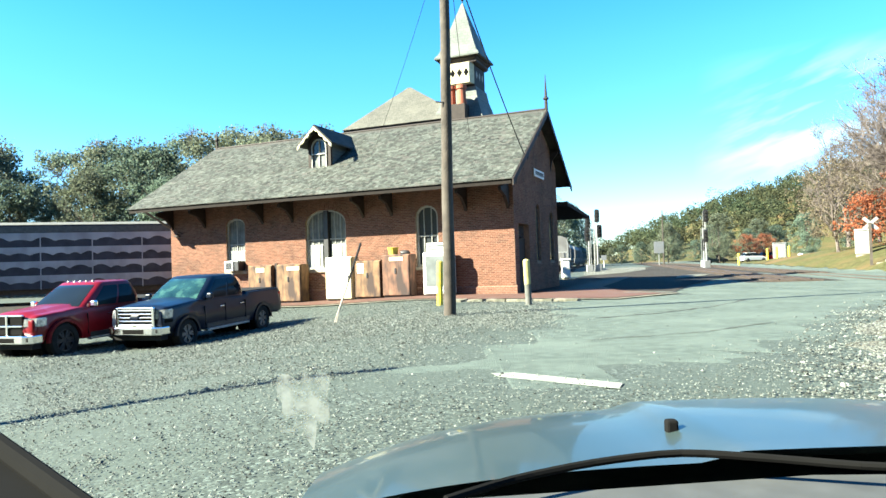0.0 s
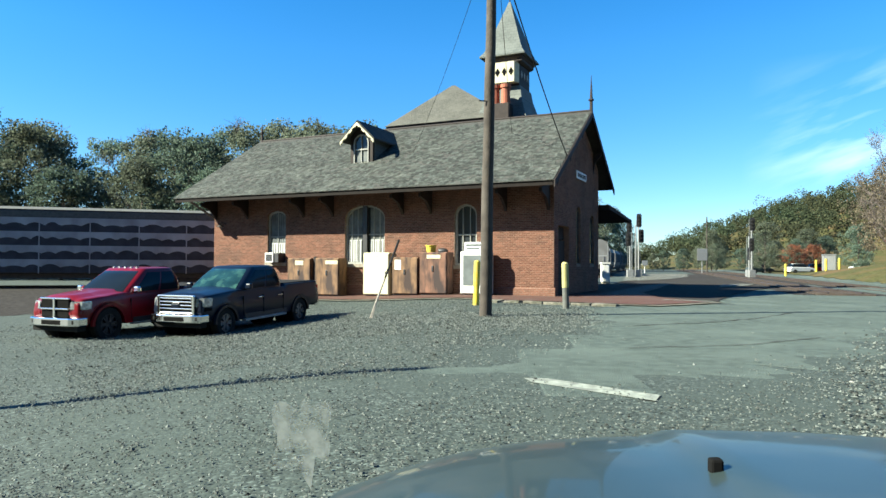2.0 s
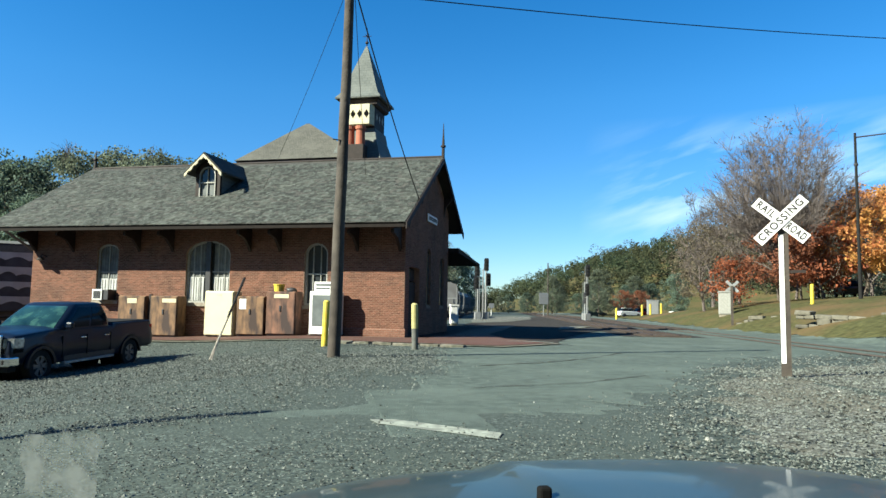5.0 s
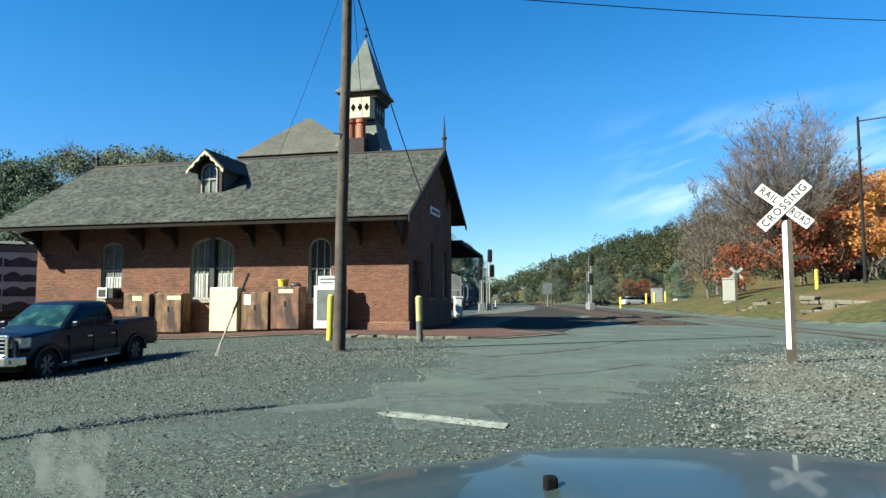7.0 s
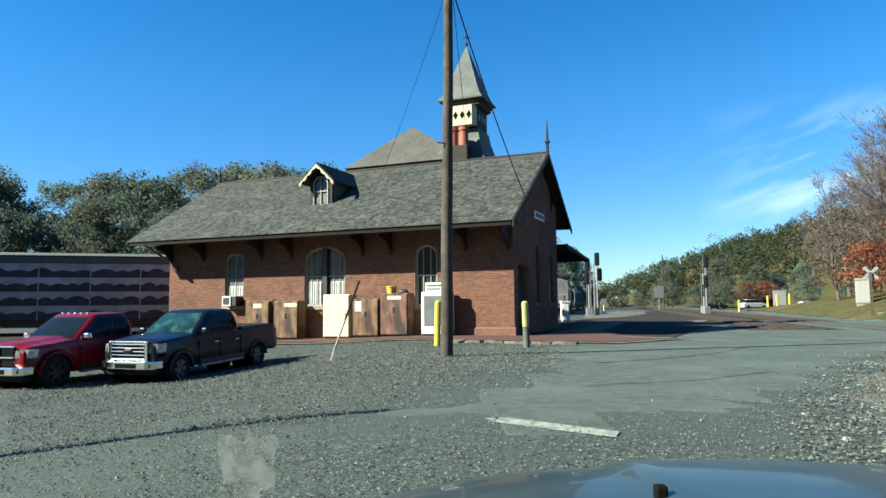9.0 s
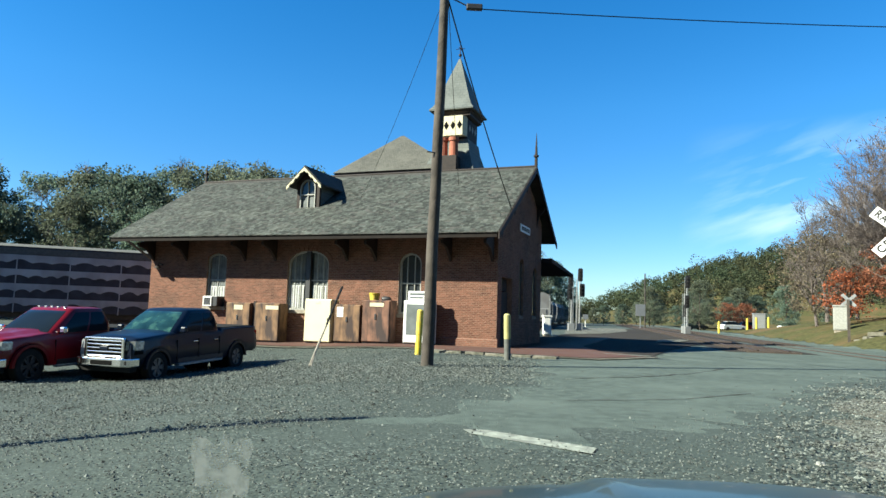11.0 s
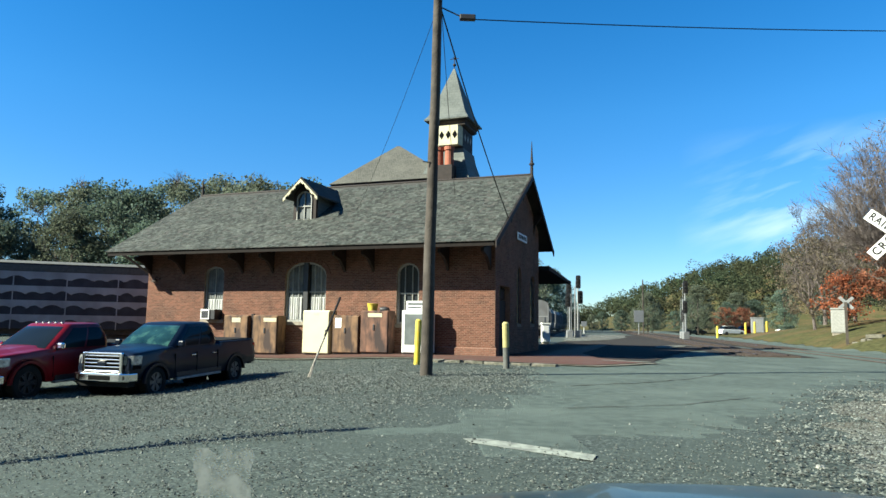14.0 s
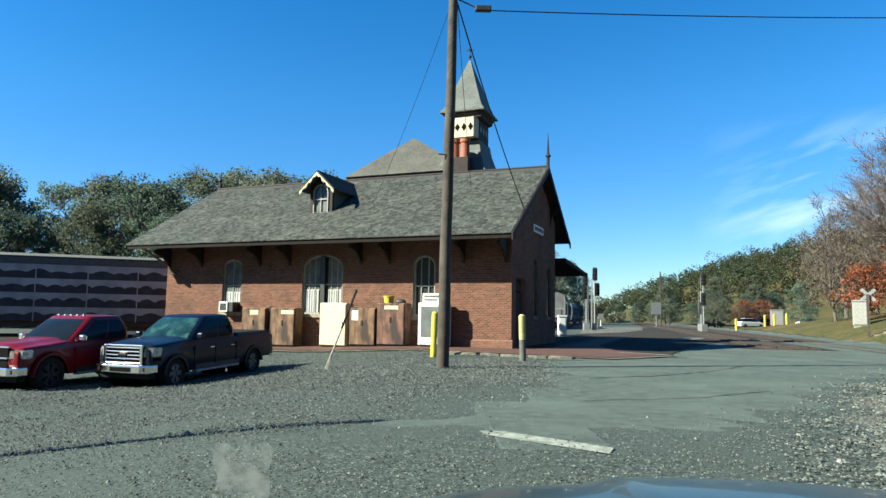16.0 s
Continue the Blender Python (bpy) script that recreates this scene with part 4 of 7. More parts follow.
def machine(x0, x1, top, front, back, material, label, style, tag=(0.25, 0.75, 0.2)):
    cx = (x0 + x1) / 2
    p = st(cx, (front + back) / 2)
    base = ground_z(p.x, p.y) + 0.06
    m = thing("steel_cabinet", STATION @ pose(cx, 0, base), label, "cabinet", group="old cabinets along the station wall")
    h, w = top - base, (x1 - x0) / 2
    part("case", one_box(-w, w, front + 0.05, back, 0.05, h, bev=0.03), material, m)
    part("plinth", one_box(-w + 0.05, w - 0.05, front + 0.1, back - 0.02, 0, 0.05), BLACK_METAL, m)
    d = part("door", one_box(-w + 0.03, w - 0.03, front, front + 0.048, 0.09, h - 0.04, bev=0.012), material, m)
    if style == "rust":
        part("label_plate", one_box(-w + 2 * w * tag[0], -w + 2 * w * tag[1], front - 0.008, front - 0.001, h - 0.12 - tag[2], h - 0.12), CREAM if tag[2] < 0.25 else WHITE, d, "pale peeling label")
        part("latch", one_box(-0.05, 0.03, front - 0.03, front - 0.001, h * 0.55, h * 0.68, bev=0.008), BLACK_METAL, d)
    elif style == "cream":
        part("handle", one_box(w - 0.18, w - 0.13, front - 0.04, front - 0.001, h * 0.5, h * 0.57, bev=0.01), BLACK_METAL, d)
        part("badge", one_box(-0.1, 0.12, front - 0.01, front - 0.001, h - 0.2, h - 0.12), CREAM, d)
    else:
        part("display", one_box(-w + 0.16, w - 0.1, front - 0.012, front - 0.001, 0.42, h - 0.16, bev=0.004), GREY_SCREEN, d, "dark grey glass display panel")
        tp = part("topper", one_box(-w + 0.2, w - 0.15, front + 0.05, front + 0.15, h, h + 0.42), WHITE, m, "white sign board on top")
        bm = bmesh.new()
        box(bm, -w + 0.28, w - 0.22, front + 0.042, front + 0.049, h + 0.24, h + 0.33)
        box(bm, -w + 0.28, w - 0.42, front + 0.042, front + 0.049, h + 0.1, h + 0.17)
        part("lettering", bm, GREY_SCREEN, tp)
    return m


machine(-13.5, -12.08, 1.67, -0.9, -0.15, RUST_BOX, "tan rusted steel cabinet against the brick wall", "rust", (0.35, 0.7, 0.22))
machine(-11.8, -10.42, 1.68, -0.9, -0.15, RUST_BOX, "brown stained steel cabinet with white label", "rust", (0.45, 0.97, 0.18))
machine(-9.03, -7.62, 1.93, -0.9, -0.15, CREAM_BOX, "clean cream steel cabinet against the station wall", "cream")
machine(-7.46, -6.11, 1.72, -0.9, -0.15, RUST_BOX, "streaked brown rusted cabinet on the platform", "rust", (0.12, 0.36, 0.45))
machine(-6.03, -4.65, 1.95, -0.9, -0.15, RUST_DARK, "dark rusted cabinet with a yellow bucket on top", "rust", (0.28, 0.78, 0.17))
machine(-4.05, -2.72, 1.97, -0.8, -0.12, WHITE, "white vending cabinet with grey display", "display")
pp = thing("plank", STATION @ pose(-11.93, -0.7, -0.2), "dark brown plank standing between cabinets", "plank")
part("board", one_box(-0.08, 0.08, -0.04, 0.04, 0, 1.95, bev=0.01), DARK_TRIM, pp)


def bucket():
    b = thing("bucket", STATION @ pose(-5.62, -0.5, 1.95), "yellow plastic bucket on a rusted cabinet", "bucket")
    bm = bmesh.new()
    rod(bm, (0, 0, 0), (0, 0, 0.3), 0.2, 0.24, 16)
    rod(bm, (0, 0, 0.28), (0, 0, 0.32), 0.26, 0.26, 16)
    part("body", bm, YELLOW, b)
    bag = thing("sack", STATION @ pose(-5.0, -0.5, 1.95), "dark crumpled sack lying on the cabinet", "sack")
    bm = bmesh.new()
    bmesh.ops.create_icosphere(bm, subdivisions=2, radius=0.22)
    for v in bm.verts:
        v.co = Vector((v.co.x * 1.2, v.co.y * 0.8, max(0, v.co.z * 0.55 + 0.06))) * (1 + 0.25 * noise.noise(v.co * 6))
        v.co.z = max(0, v.co.z)
    part("cloth", bm, BLACK_METAL, bag, smooth=True)


bucket()


# ---- the lot: poles, posts, signs ----
def utility_pole():
    u = thing("utility_pole", pose(0.29, 18.4, ground_z(0.29, 18.4)), "tall leaning weathered wooden utility pole", "utility pole")
    top = Vector((0.17, 0.0, 11.3))
    bm = bmesh.new()
    ring, k, seg = [], 16, 14
    for i in range(k + 1):
        f = i / k
        c = top * f + Vector((0.02 * noise.noise((f * 5, 0, 0)), 0.02 * noise.noise((0, f * 5, 0)), -0.3 if i == 0 else 0))
        r = 0.172 - 0.05 * f
        ring.append([bm.verts.new(c + Vector((r * math.cos(2 * math.pi * j / seg), r * math.sin(2 * math.pi * j / seg), 0))) for j in range(seg)])
    for a, b in zip(ring, ring[1:]):
        for j in range(seg):
            bm.faces.new((a[j], a[(j + 1) % seg], b[(j + 1) % seg], b[j]))
    bm.faces.new(ring[-1])
    part("shaft", bm, WOOD_POLE, u, smooth=True)
    part("step_bolt", one_rod((0.02, -0.12, 5.85), (-0.20, -0.16, 5.86), 0.018, seg=6), BLACK_METAL, u)
    part("fuse_box", one_box(0.78, 1.24, -0.08, 0.08, 10.06, 10.23, bev=0.03), BLACK_METAL, u, "small dark splice box")
    bm = bmesh.new()
    rod(bm, (0.2, 0, 10.45), (0.8, 0, 10.18), 0.02, seg=6)
    part("bracket", bm, BLACK_METAL, u)
    return u


utility_pole()


def wire(name, a, b, sag, r, label):
    bm = bmesh.new()
    a, b = Vector(a), Vector(b)
    pts = [a.lerp(b, i / 20) - Vector((0, 0, sag * 4 * (i / 20) * (1 - i / 20))) for i in range(21)]
    for p, q in zip(pts, pts[1:]):
        rod(bm, p, q, r, seg=5, caps=False)
    bmesh.ops.remove_doubles(bm, verts=bm.verts[:], dist=0.004)
    return tagged(part(name, bm, BLACK), label, "cable")


wire("service_cable", (0.5, 18.4, 10.5), st(0.45, 0.6, 6.0), 0.25, 0.022, "black service cable from pole to station roof")
wire("overhead_cable", (1.5, 18.4, 10.1), (27.0, 23.4, 12.95), 0.2, 0.017, "black overhead cable across the drive")
wire("service_cable", (0.5, 18.4, 10.6), st(-8.0, 2.0, 6.9), 0.3, 0.008, "thin black cable down to the slate roof")
wire("service_cable", (0.55, 18.4, 10.4), st(-3.0, 3.0, 7.8), 0.15, 0.011, "thin black cable down to the slate roof")


def off_lot_pole():
    """The pole beside the lot whose shadow crosses the gravel."""
    u = thing("utility_pole", pose(-13.0, 7.75, ground_z(-13.0, 7.75)), "leaning wooden utility pole beside the gravel lot", "utility pole")
    part("shaft", one_rod((0, 0, -0.2), (0, -1.85, 9.45), 0.15, 0.11, 10), WOOD_POLE, u)


off_lot_pole()


def bollard(x, y, h, r, paint, label, lean=0.0):
    b = thing("bollard", pose(x, y, ground_z(x, y) + 0.0, 0, lean, 0), label, "bollard", group="bollards by the platform")
    bm = bmesh.new()
    rod(bm, (0, 0, -0.1), (0, 0, h * 0.45), r, r, 14)
    part("post", bm, POST_GREY if paint is YELLOW_PALE else paint, b)
    bm = bmesh.new()
    rod(bm, (0, 0, h * 0.45 + 0.002), (0, 0, h - 0.05), r + 0.004, r + 0.004, 14)
    rod(bm, (0, 0, h - 0.05), (0, 0, h), r + 0.004, r * 0.6, 14)
    part("sleeve", bm, paint, b)


bollard(2.95, 21.95, 1.50, 0.105, YELLOW_PALE, "faded yellow steel bollard with bare lower half", -1.5)
bollard(0.05, 23.3, 1.55, 0.105, YELLOW, "bright yellow steel bollard behind the utility pole", 1.5)


def concrete_slab(lx, ly, w, d, yaw):
    p_ = st(lx, ly)
    c = thing("concrete_slab", pose(p_.x, p_.y, ground_z(p_.x, p_.y) + 0.035, rg_.uniform(-1, 1), rg_.uniform(-1, 1), yaw - 23), "pale worn concrete slab at the platform edge", "paving slab", group="slabs along the platform edge")
    g = one_box(-w / 2, w / 2, -d / 2, d / 2, -0.06, 0.05, bev=0.015)
    for v in g.verts:
        v.co += noise.noise_vector(v.co * 2.0 + Vector((lx, ly, 0))) * 0.05
    part("slab", g, KERB_DIRT, c)


rg_ = random.Random(17)
for i_ in range(6):
    concrete_slab(-1.1 + i_ * 0.86, -4.5 - 0.05 * i_ + rg_.uniform(-0.08, 0.08), rg_.uniform(0.6, 0.84), rg_.uniform(0.4, 0.6), rg_.uniform(-5, 5))


def leaning_stick():
    b, t = Vector((-3.0, 19.3, ground_z(-3.0, 19.3))), Vector((0, 0, 1.4)).lerp(st(-7.05, -0.98, 2.5), 0.80)
    # a plain long stick, its foot stuck in the gravel
    s = thing("crossing_gate_arm", pose(*b), "long weathered pole leaning from the gravel, pale below", "pole")
    bm = bmesh.new()
    rod(bm, (0, 0, 0.02), (t - b) * 0.45, 0.028, 0.034, 8)
    rod(bm, (0.05, -0.04, 0.01), (t - b) * 0.2, 0.018, 0.024, 6)
    part("butt", bm, STICK_PALE, s)
    part("shaft", one_rod((t - b) * 0.452, t - b, 0.035, 0.045, 8), BLACK, s)


leaning_stick()


def letters(name, body, size, m, material, parent, width):
    """Raised lettering in the built-in font, fitted to a width, in the plane of m."""
    cu = bpy.data.curves.new(name, "FONT")
    cu.body, cu.size, cu.extrude, cu.align_x, cu.align_y = body, size, 0.002, "CENTER", "CENTER"
    cu.space_character = 1.25
    cu.offset = 0.006
    tmp = new("tmp_text", cu)
    me = bpy.data.meshes.new_from_object(tmp.evaluated_get(bpy.context.evaluated_depsgraph_get()))
    bpy.data.objects.remove(tmp)
    xs = [v.co.x for v in me.vertices]
    k = width / (max(xs) - min(xs))
    me.transform(m @ Matrix.Diagonal((k, 1, 1, 1)))
    me.materials.append(material)
    ob = new(name, me)
    ob.parent = parent
    return ob


def crossbuck(x, y, h, yaw, lettered, label):
    z = ground_z(x, y)
    c = thing("crossbuck_sign", pose(x, y, z, 0, 0, yaw), label, "railway sign", group="level crossing signs")
    face = WHITE_SIGN if lettered else GALV
    part("post", one_box(-0.045, 0.04, 0.0, 0.012, 0.28, h - 0.28), face, c, "white reflective post strip")
    part("post_back", one_box(-0.05, 0.13, 0.014, 0.10, -0.2, h + 0.05), WOOD_POLE, c)
    for ang, y0 in ((-41, -0.045), (45, -0.07)):
        m = pose(0, y0, h) @ pose(0, 0, 0, 90, 0, 0) @ pose(0, 0, 0, 0, 0, ang)
        bm = bmesh.new()
        box(bm, -0.59, 0.59, -0.11, 0.11, -0.006, 0.006)
        bmesh.ops.transform(bm, matrix=m, verts=bm.verts[:])
        bl = part("blade", bm, face, c)
        if lettered:
            if ang < 0:
                letters("lettering", "RAIL", 0.2, m @ pose(-0.345, 0, 0.008), SIGN_BLACK, bl, 0.38)
                letters("lettering", "ROAD", 0.2, m @ pose(0.35, 0, 0.008), SIGN_BLACK, bl, 0.40)
            else:
                letters("lettering", "CROSSING", 0.2, m @ pose(0, 0, 0.008), SIGN_BLACK, bl, 1.06)
    if lettered:
        part("notice_plate", one_box(0.132, 0.42, 0.03, 0.045, 2.03, 2.09), DARK_TRIM, c, "small grey notice plate edge")
    return c


crossbuck(8.8, 11.9, 3.06, -34, True, "white railroad crossbuck sign on a steel post")
crossbuck(31.0, 47.5, 3.0, 150, False, "back of a crossbuck sign beyond the tracks")


# ---- pickup trucks ----
def wheel(parent, x, y, r, w, rim_mat):
    side = 1 if y > 0 else -1
    bm = bmesh.new()
    prof = [(r * 0.62, -w / 2), (r * 0.92, -w / 2), (r, -w / 2 + 0.04), (r, w / 2 - 0.04), (r * 0.92, w / 2), (r * 0.62, w / 2)]
    seg, rings = 28, []
    for i in range(seg):
        a = 2 * math.pi * i / seg
        rings.append([bm.verts.new((x + q * math.cos(a), y + s, r + q * math.sin(a))) for q, s in prof])
    for i in range(seg):
        for j in range(len(prof)):
            k = (j + 1) % len(prof)
            bm.faces.new((rings[i][j], rings[(i + 1) % seg][j], rings[(i + 1) % seg][k], rings[i][k]))
    bmesh.ops.recalc_face_normals(bm, faces=bm.faces[:])
    wh = part("wheel", bm, BLACK, parent, "black tyre", smooth=False)
    bm = bmesh.new()
    yo = y + side * (w / 2 - 0.05)
    rod(bm, (x, yo - 0.05, r), (x, yo, r), r * 0.25, r * 0.2, 12)
    for i in range(12):
        a = math.pi / 3 * (i // 2) + (0.17 if i % 2 else -0.17)
        p = Vector((math.cos(a), 0, math.sin(a)))
        q = Vector((-math.sin(a), 0, math.cos(a)))
        c = Vector((x, yo, r))
        lo = [c + p * (r * 0.15) + q * 0.022, c + p * (r * 0.15) - q * 0.022, c + p * (r * 0.6) - q * 0.03, c + p * (r * 0.6) + q * 0.03]
        hull_box(bm, [v - Vector((0, 0.02, 0)) for v in lo], [v + Vector((0, 0.02, 0)) for v in lo])
    for i in range(24):         # the outer lip
        a0, a1 = math.pi * i / 12, math.pi * (i + 1) / 12
        ring = [Vector((x + q * math.cos(a), yo, r + q * math.sin(a))) for q, a in ((r * 0.57, a0), (r * 0.57, a1), (r * 0.64, a1), (r * 0.64, a0))]
        hull_box(bm, [v - Vector((0, 0.03, 0)) for v in ring], [v + Vector((0, 0.03, 0)) for v in ring])
    part("rim", bm, rim_mat, wh)
    part("brake_drum", one_rod((x, y - w * 0.3, r), (x, yo - 0.07, r), r * 0.62, r * 0.62, 24), BLACK_METAL, wh)


def pickup(m, paint, lower, label, lamps, wheel_r, rim, kind):
    """A crew-cab pickup; x forward, origin on the ground under its middle."""
    t = thing("pickup_truck", m, label, "pickup truck", group="parked pickup trucks")
    L, Lr, hw = 2.76, 2.92, 0.99
    wb0, wb1 = 1.92, -1.76
    hood = 1.24 if kind == "blue" else 1.22
    ar = wheel_r * 1.22

    def arc(cx):
        return [(cx + ar * math.cos(math.pi * i / 10), wheel_r + ar * math.sin(math.pi * i / 10)) for i in range(11)]
    b = 0.42
    prof = [(L - 0.08, b + 0.12), (L, 0.8), (L - 0.03, hood - 0.17), (L - 0.16, hood - 0.05), (L - 0.7, hood), (1.35, hood + 0.06), (1.2, hood + 0.05), (-0.93, hood + 0.02), (-0.98, hood + 0.09), (-Lr + 0.06, hood + 0.09), (-Lr, hood - 0.02), (-Lr + 0.01, b + 0.2)]
    bottom = [(-Lr + 0.05, b + 0.14), (wb1 - ar - 0.02, b + 0.1)] + arc(wb1)[::-1] + [(wb1 + ar + 0.05, b), (wb0 - ar - 0.05, b)] + arc(wb0)[::-1] + [(wb0 + ar + 0.02, b + 0.1)]
    bm = bmesh.new()
    prism(bm, prof + bottom, -hw, hw, "y", bev=0.05)
    for a_, vals in ((0, np.arange(-2.7, 2.76, 0.3)), (2, np.arange(0.5, 1.3, 0.12)), (1, (-0.8, -0.62, -0.5, -0.25, 0, 0.25, 0.5, 0.62, 0.8))):
        for v in vals:
            co, no = [0, 0, 0], [0, 0, 0]
            co[a_], no[a_] = v, 1
            bmesh.ops.bisect_plane(bm, geom=bm.verts[:] + bm.edges[:] + bm.faces[:], plane_co=co, plane_no=no)
    for v in bm.verts:          # sides lean in above the belt and round toward the nose
        f = 1 - 0.018 * math.exp(-((v.co.z - 0.68) / 0.09) ** 2) * step(wb0 - ar, 0.9, v.co.x) * step(wb1 + ar, -0.8, v.co.x) - 0.07 * step(0.75, 1.3, v.co.z) - 0.10 * step(L - 0.9, L, v.co.x) - 0.04 * step(0.75, 0.4, v.co.z) - 0.07 * step(L - 0.28, L, v.co.x)
        if v.co.x > 1.2 and v.co.z > hood - 0.2:      # a crowned bonnet, with a raised middle on the red one
            v.co.z += 0.05 * (1 - (v.co.y / hw) ** 2) + (0.05 * step(0.62, 0.5, abs(v.co.y)) if kind == "red" else 0.02 * step(0.80, 0.62, abs(v.co.y)))
        v.co.y *= f
    body = part("body", bm, paint, t, smooth=True)
    # cab: a rounded shell that leans in to the roof, with the glass set on it
    roof = 1.93

    def on_cab(u, v, off=0.0):
        """u round the cab from the windshield's near side (0 to 4), v from the belt (0) to the roof's edge (1)."""
        side, w = int(u) % 4, 2 * (u - int(u)) - 1
        p, q = ((1, w), (-w, 1), (-1, -w), (w, -1))[side]
        k_ = (abs(p) ** 9 + abs(q) ** 9) ** (-1 / 9)
        p, q = p * k_, q * k_
        xf = 1.36 - 0.86 * v ** 1.15 + 0.05 * (1 - q * q)
        xr = -0.92 + 0.20 * v ** 2
        yw = 0.935 - 0.06 * v - 0.15 * v * v
        return Vector(((xf + xr) / 2 + p * ((xf - xr) / 2 + off), q * (yw + off), hood + 0.01 + (roof - 0.05 - hood) * v + 0.012 * v * (1 - q * q)))

    bm = bmesh.new()
    seg, lev = 64, [i / 8 for i in range(9)]
    rings = [[bm.verts.new(on_cab(4 * i / seg, v)) for i in range(seg)] for v in lev]
    mid = sum((v.co for v in rings[-1]), Vector()) / seg
    for shrink, up in ((0.95, 0.022), (0.82, 0.040), (0.5, 0.052), (0.15, 0.056)):
        rings.append([bm.verts.new((mid.x + (v.co.x - mid.x) * shrink, v.co.y * shrink, mid.z + up)) for v in rings[8]])
    for r0, r1 in zip(rings, rings[1:]):
        for i in range(seg):
            bm.faces.new((r0[i], r0[(i + 1) % seg], r1[(i + 1) % seg], r1[i]))
    bm.faces.new(rings[-1])
    cab = part("cab", bm, paint, t, smooth=True)

    def glass_on_cab(u0, u1, v0, v1, lean0=0.0, lean1=0.0):
        g = bmesh.new()
        rows_ = [[g.verts.new(on_cab(u0 + lean0 * j / 6 + (u1 + lean1 * j / 6 - u0 - lean0 * j / 6) * i / 10, v0 + (v1 - v0) * j / 6, 0.008)) for i in range(11)] for j in range(7)]
        for r0, r1 in zip(rows_, rows_[1:]):
            for i in range(10):
                g.faces.new((r0[i], r0[i + 1], r1[i + 1], r1[i]))
        ex = bmesh.ops.extrude_face_region(g, geom=g.faces[:])
        for v in ex["geom"]:
            if isinstance(v, bmesh.types.BMVert):
                v.co -= Vector((v.co.x - 0.2, v.co.y, 0)).normalized() * 0.006
        bmesh.ops.recalc_face_normals(g, faces=g.faces[:])
        return g
    part("windshield", glass_on_cab(0.07, 0.93, 0.06, 0.93), WINDSHIELD if kind == "blue" else AUTO_GLASS, cab, "tinted reflecting windshield", smooth=True)
    part("rear_window", glass_on_cab(2.12, 2.88, 0.25, 0.88), AUTO_GLASS, cab, smooth=True)
    for u0, u1, l0, l1 in ((1.13, 1.53, 0.05, 0.0), (1.57, 1.90, 0.0, -0.03), (3.10, 3.43, 0.03, 0.0), (3.47, 3.87, 0.0, -0.05)):
        part("side_window", glass_on_cab(u0, u1, 0.08, 0.88, l0, l1), AUTO_GLASS, cab, smooth=True)
    for sgn in (-1, 1):
        part("inner_arch", one_rod((wb0, sgn * 0.30, wheel_r), (wb0, sgn * 0.74, wheel_r), ar * 0.99, seg=20), TRIM_BLACK, body)
        part("inner_arch", one_rod((wb1, sgn * 0.30, wheel_r), (wb1, sgn * 0.74, wheel_r), ar * 0.99, seg=20), TRIM_BLACK, body)
        w_ = bmesh.new()
        rod(w_, (1.30, sgn * 0.55, hood + 0.075), (1.02, sgn * 0.05, hood + 0.20), 0.012, seg=5)
        part("wiper", w_, TRIM_BLACK, cab)
    # doors: shut lines, handles, mirrors, sills
    for sgn in (-1, 1):
        y = sgn * hw
        for x in (1.18, 0.22, -0.8):
            part("door_gap", one_box(x - 0.006, x + 0.006, min(y * 0.965, y * 1.001), max(y * 0.965, y * 1.001), 0.55, 1.1), BLACK, body)
        for x in (0.38, -0.62):
            part("door_handle", one_box(x - 0.1, x + 0.1, min(y, y * 0.975), max(y, y * 1.012) if sgn > 0 else max(y * 0.975, y), 1.0, 1.04, bev=0.01), CHROME if kind == "blue" else paint, body)
        part("mirror", one_box(0.98, 1.10, min(y * 0.98, y * 1.17), max(y * 0.98, y * 1.17), hood + 0.05, hood + 0.22, bev=0.04), CHROME if kind == "red" else paint, body)
        part("mirror_arm", one_box(1.0, 1.06, min(y * 0.90, y * 1.0), max(y * 0.90, y * 1.0), hood + 0.03, hood + 0.08, bev=0.01), TRIM_BLACK, body)
        part("running_board", one_box(-0.9, 1.15, min(y * 0.9, y * 1.05), max(y * 0.9, y * 1.05), b - 0.04, b + 0.02, bev=0.01), GALV, body, "bright running board")
        part("lower_trim", one_box(-1.0, 1.1, min(y * 0.94, y * 0.985), max(y * 0.94, y * 0.985), b + 0.03, b + 0.16), lower, body)
        for cx in (wb0, wb1):
            g = bmesh.new()
            pts = [(ar * math.cos(math.pi * i / 14), ar * math.sin(math.pi * i / 14)) for i in range(15)]
            pts += [((ar - 0.07) * math.cos(math.pi * i / 14), (ar - 0.07) * math.sin(math.pi * i / 14)) for i in range(14, -1, -1)]
            prism(g, [(cx + u, wheel_r + v) for u, v in pts], y * 0.93, y * 1.02, "y")
            part("fender_flare", g, paint, body)
    # bed: a black slab stands in for the dark hollow behind the cab
    g = bmesh.new()
    box(g, -Lr + 0.12, -1.02, -hw * 0.84, hw * 0.84, hood + 0.06, hood + 0.115)
    part("bed_cover", g, BLACK, body, "black slab for the shaded hollow of the open bed")
    # front: grille, bumper, lamps, plate
    gx = L
    gw, g0, g1 = (0.60, 0.66, hood - 0.03) if kind == "blue" else (0.50, 0.70, hood - 0.02)
    gr = part("grille", one_box(gx - 0.08, gx + 0.005, -gw, gw, g0, g1, bev=0.03), TRIM_BLACK, body, "black grille mesh")
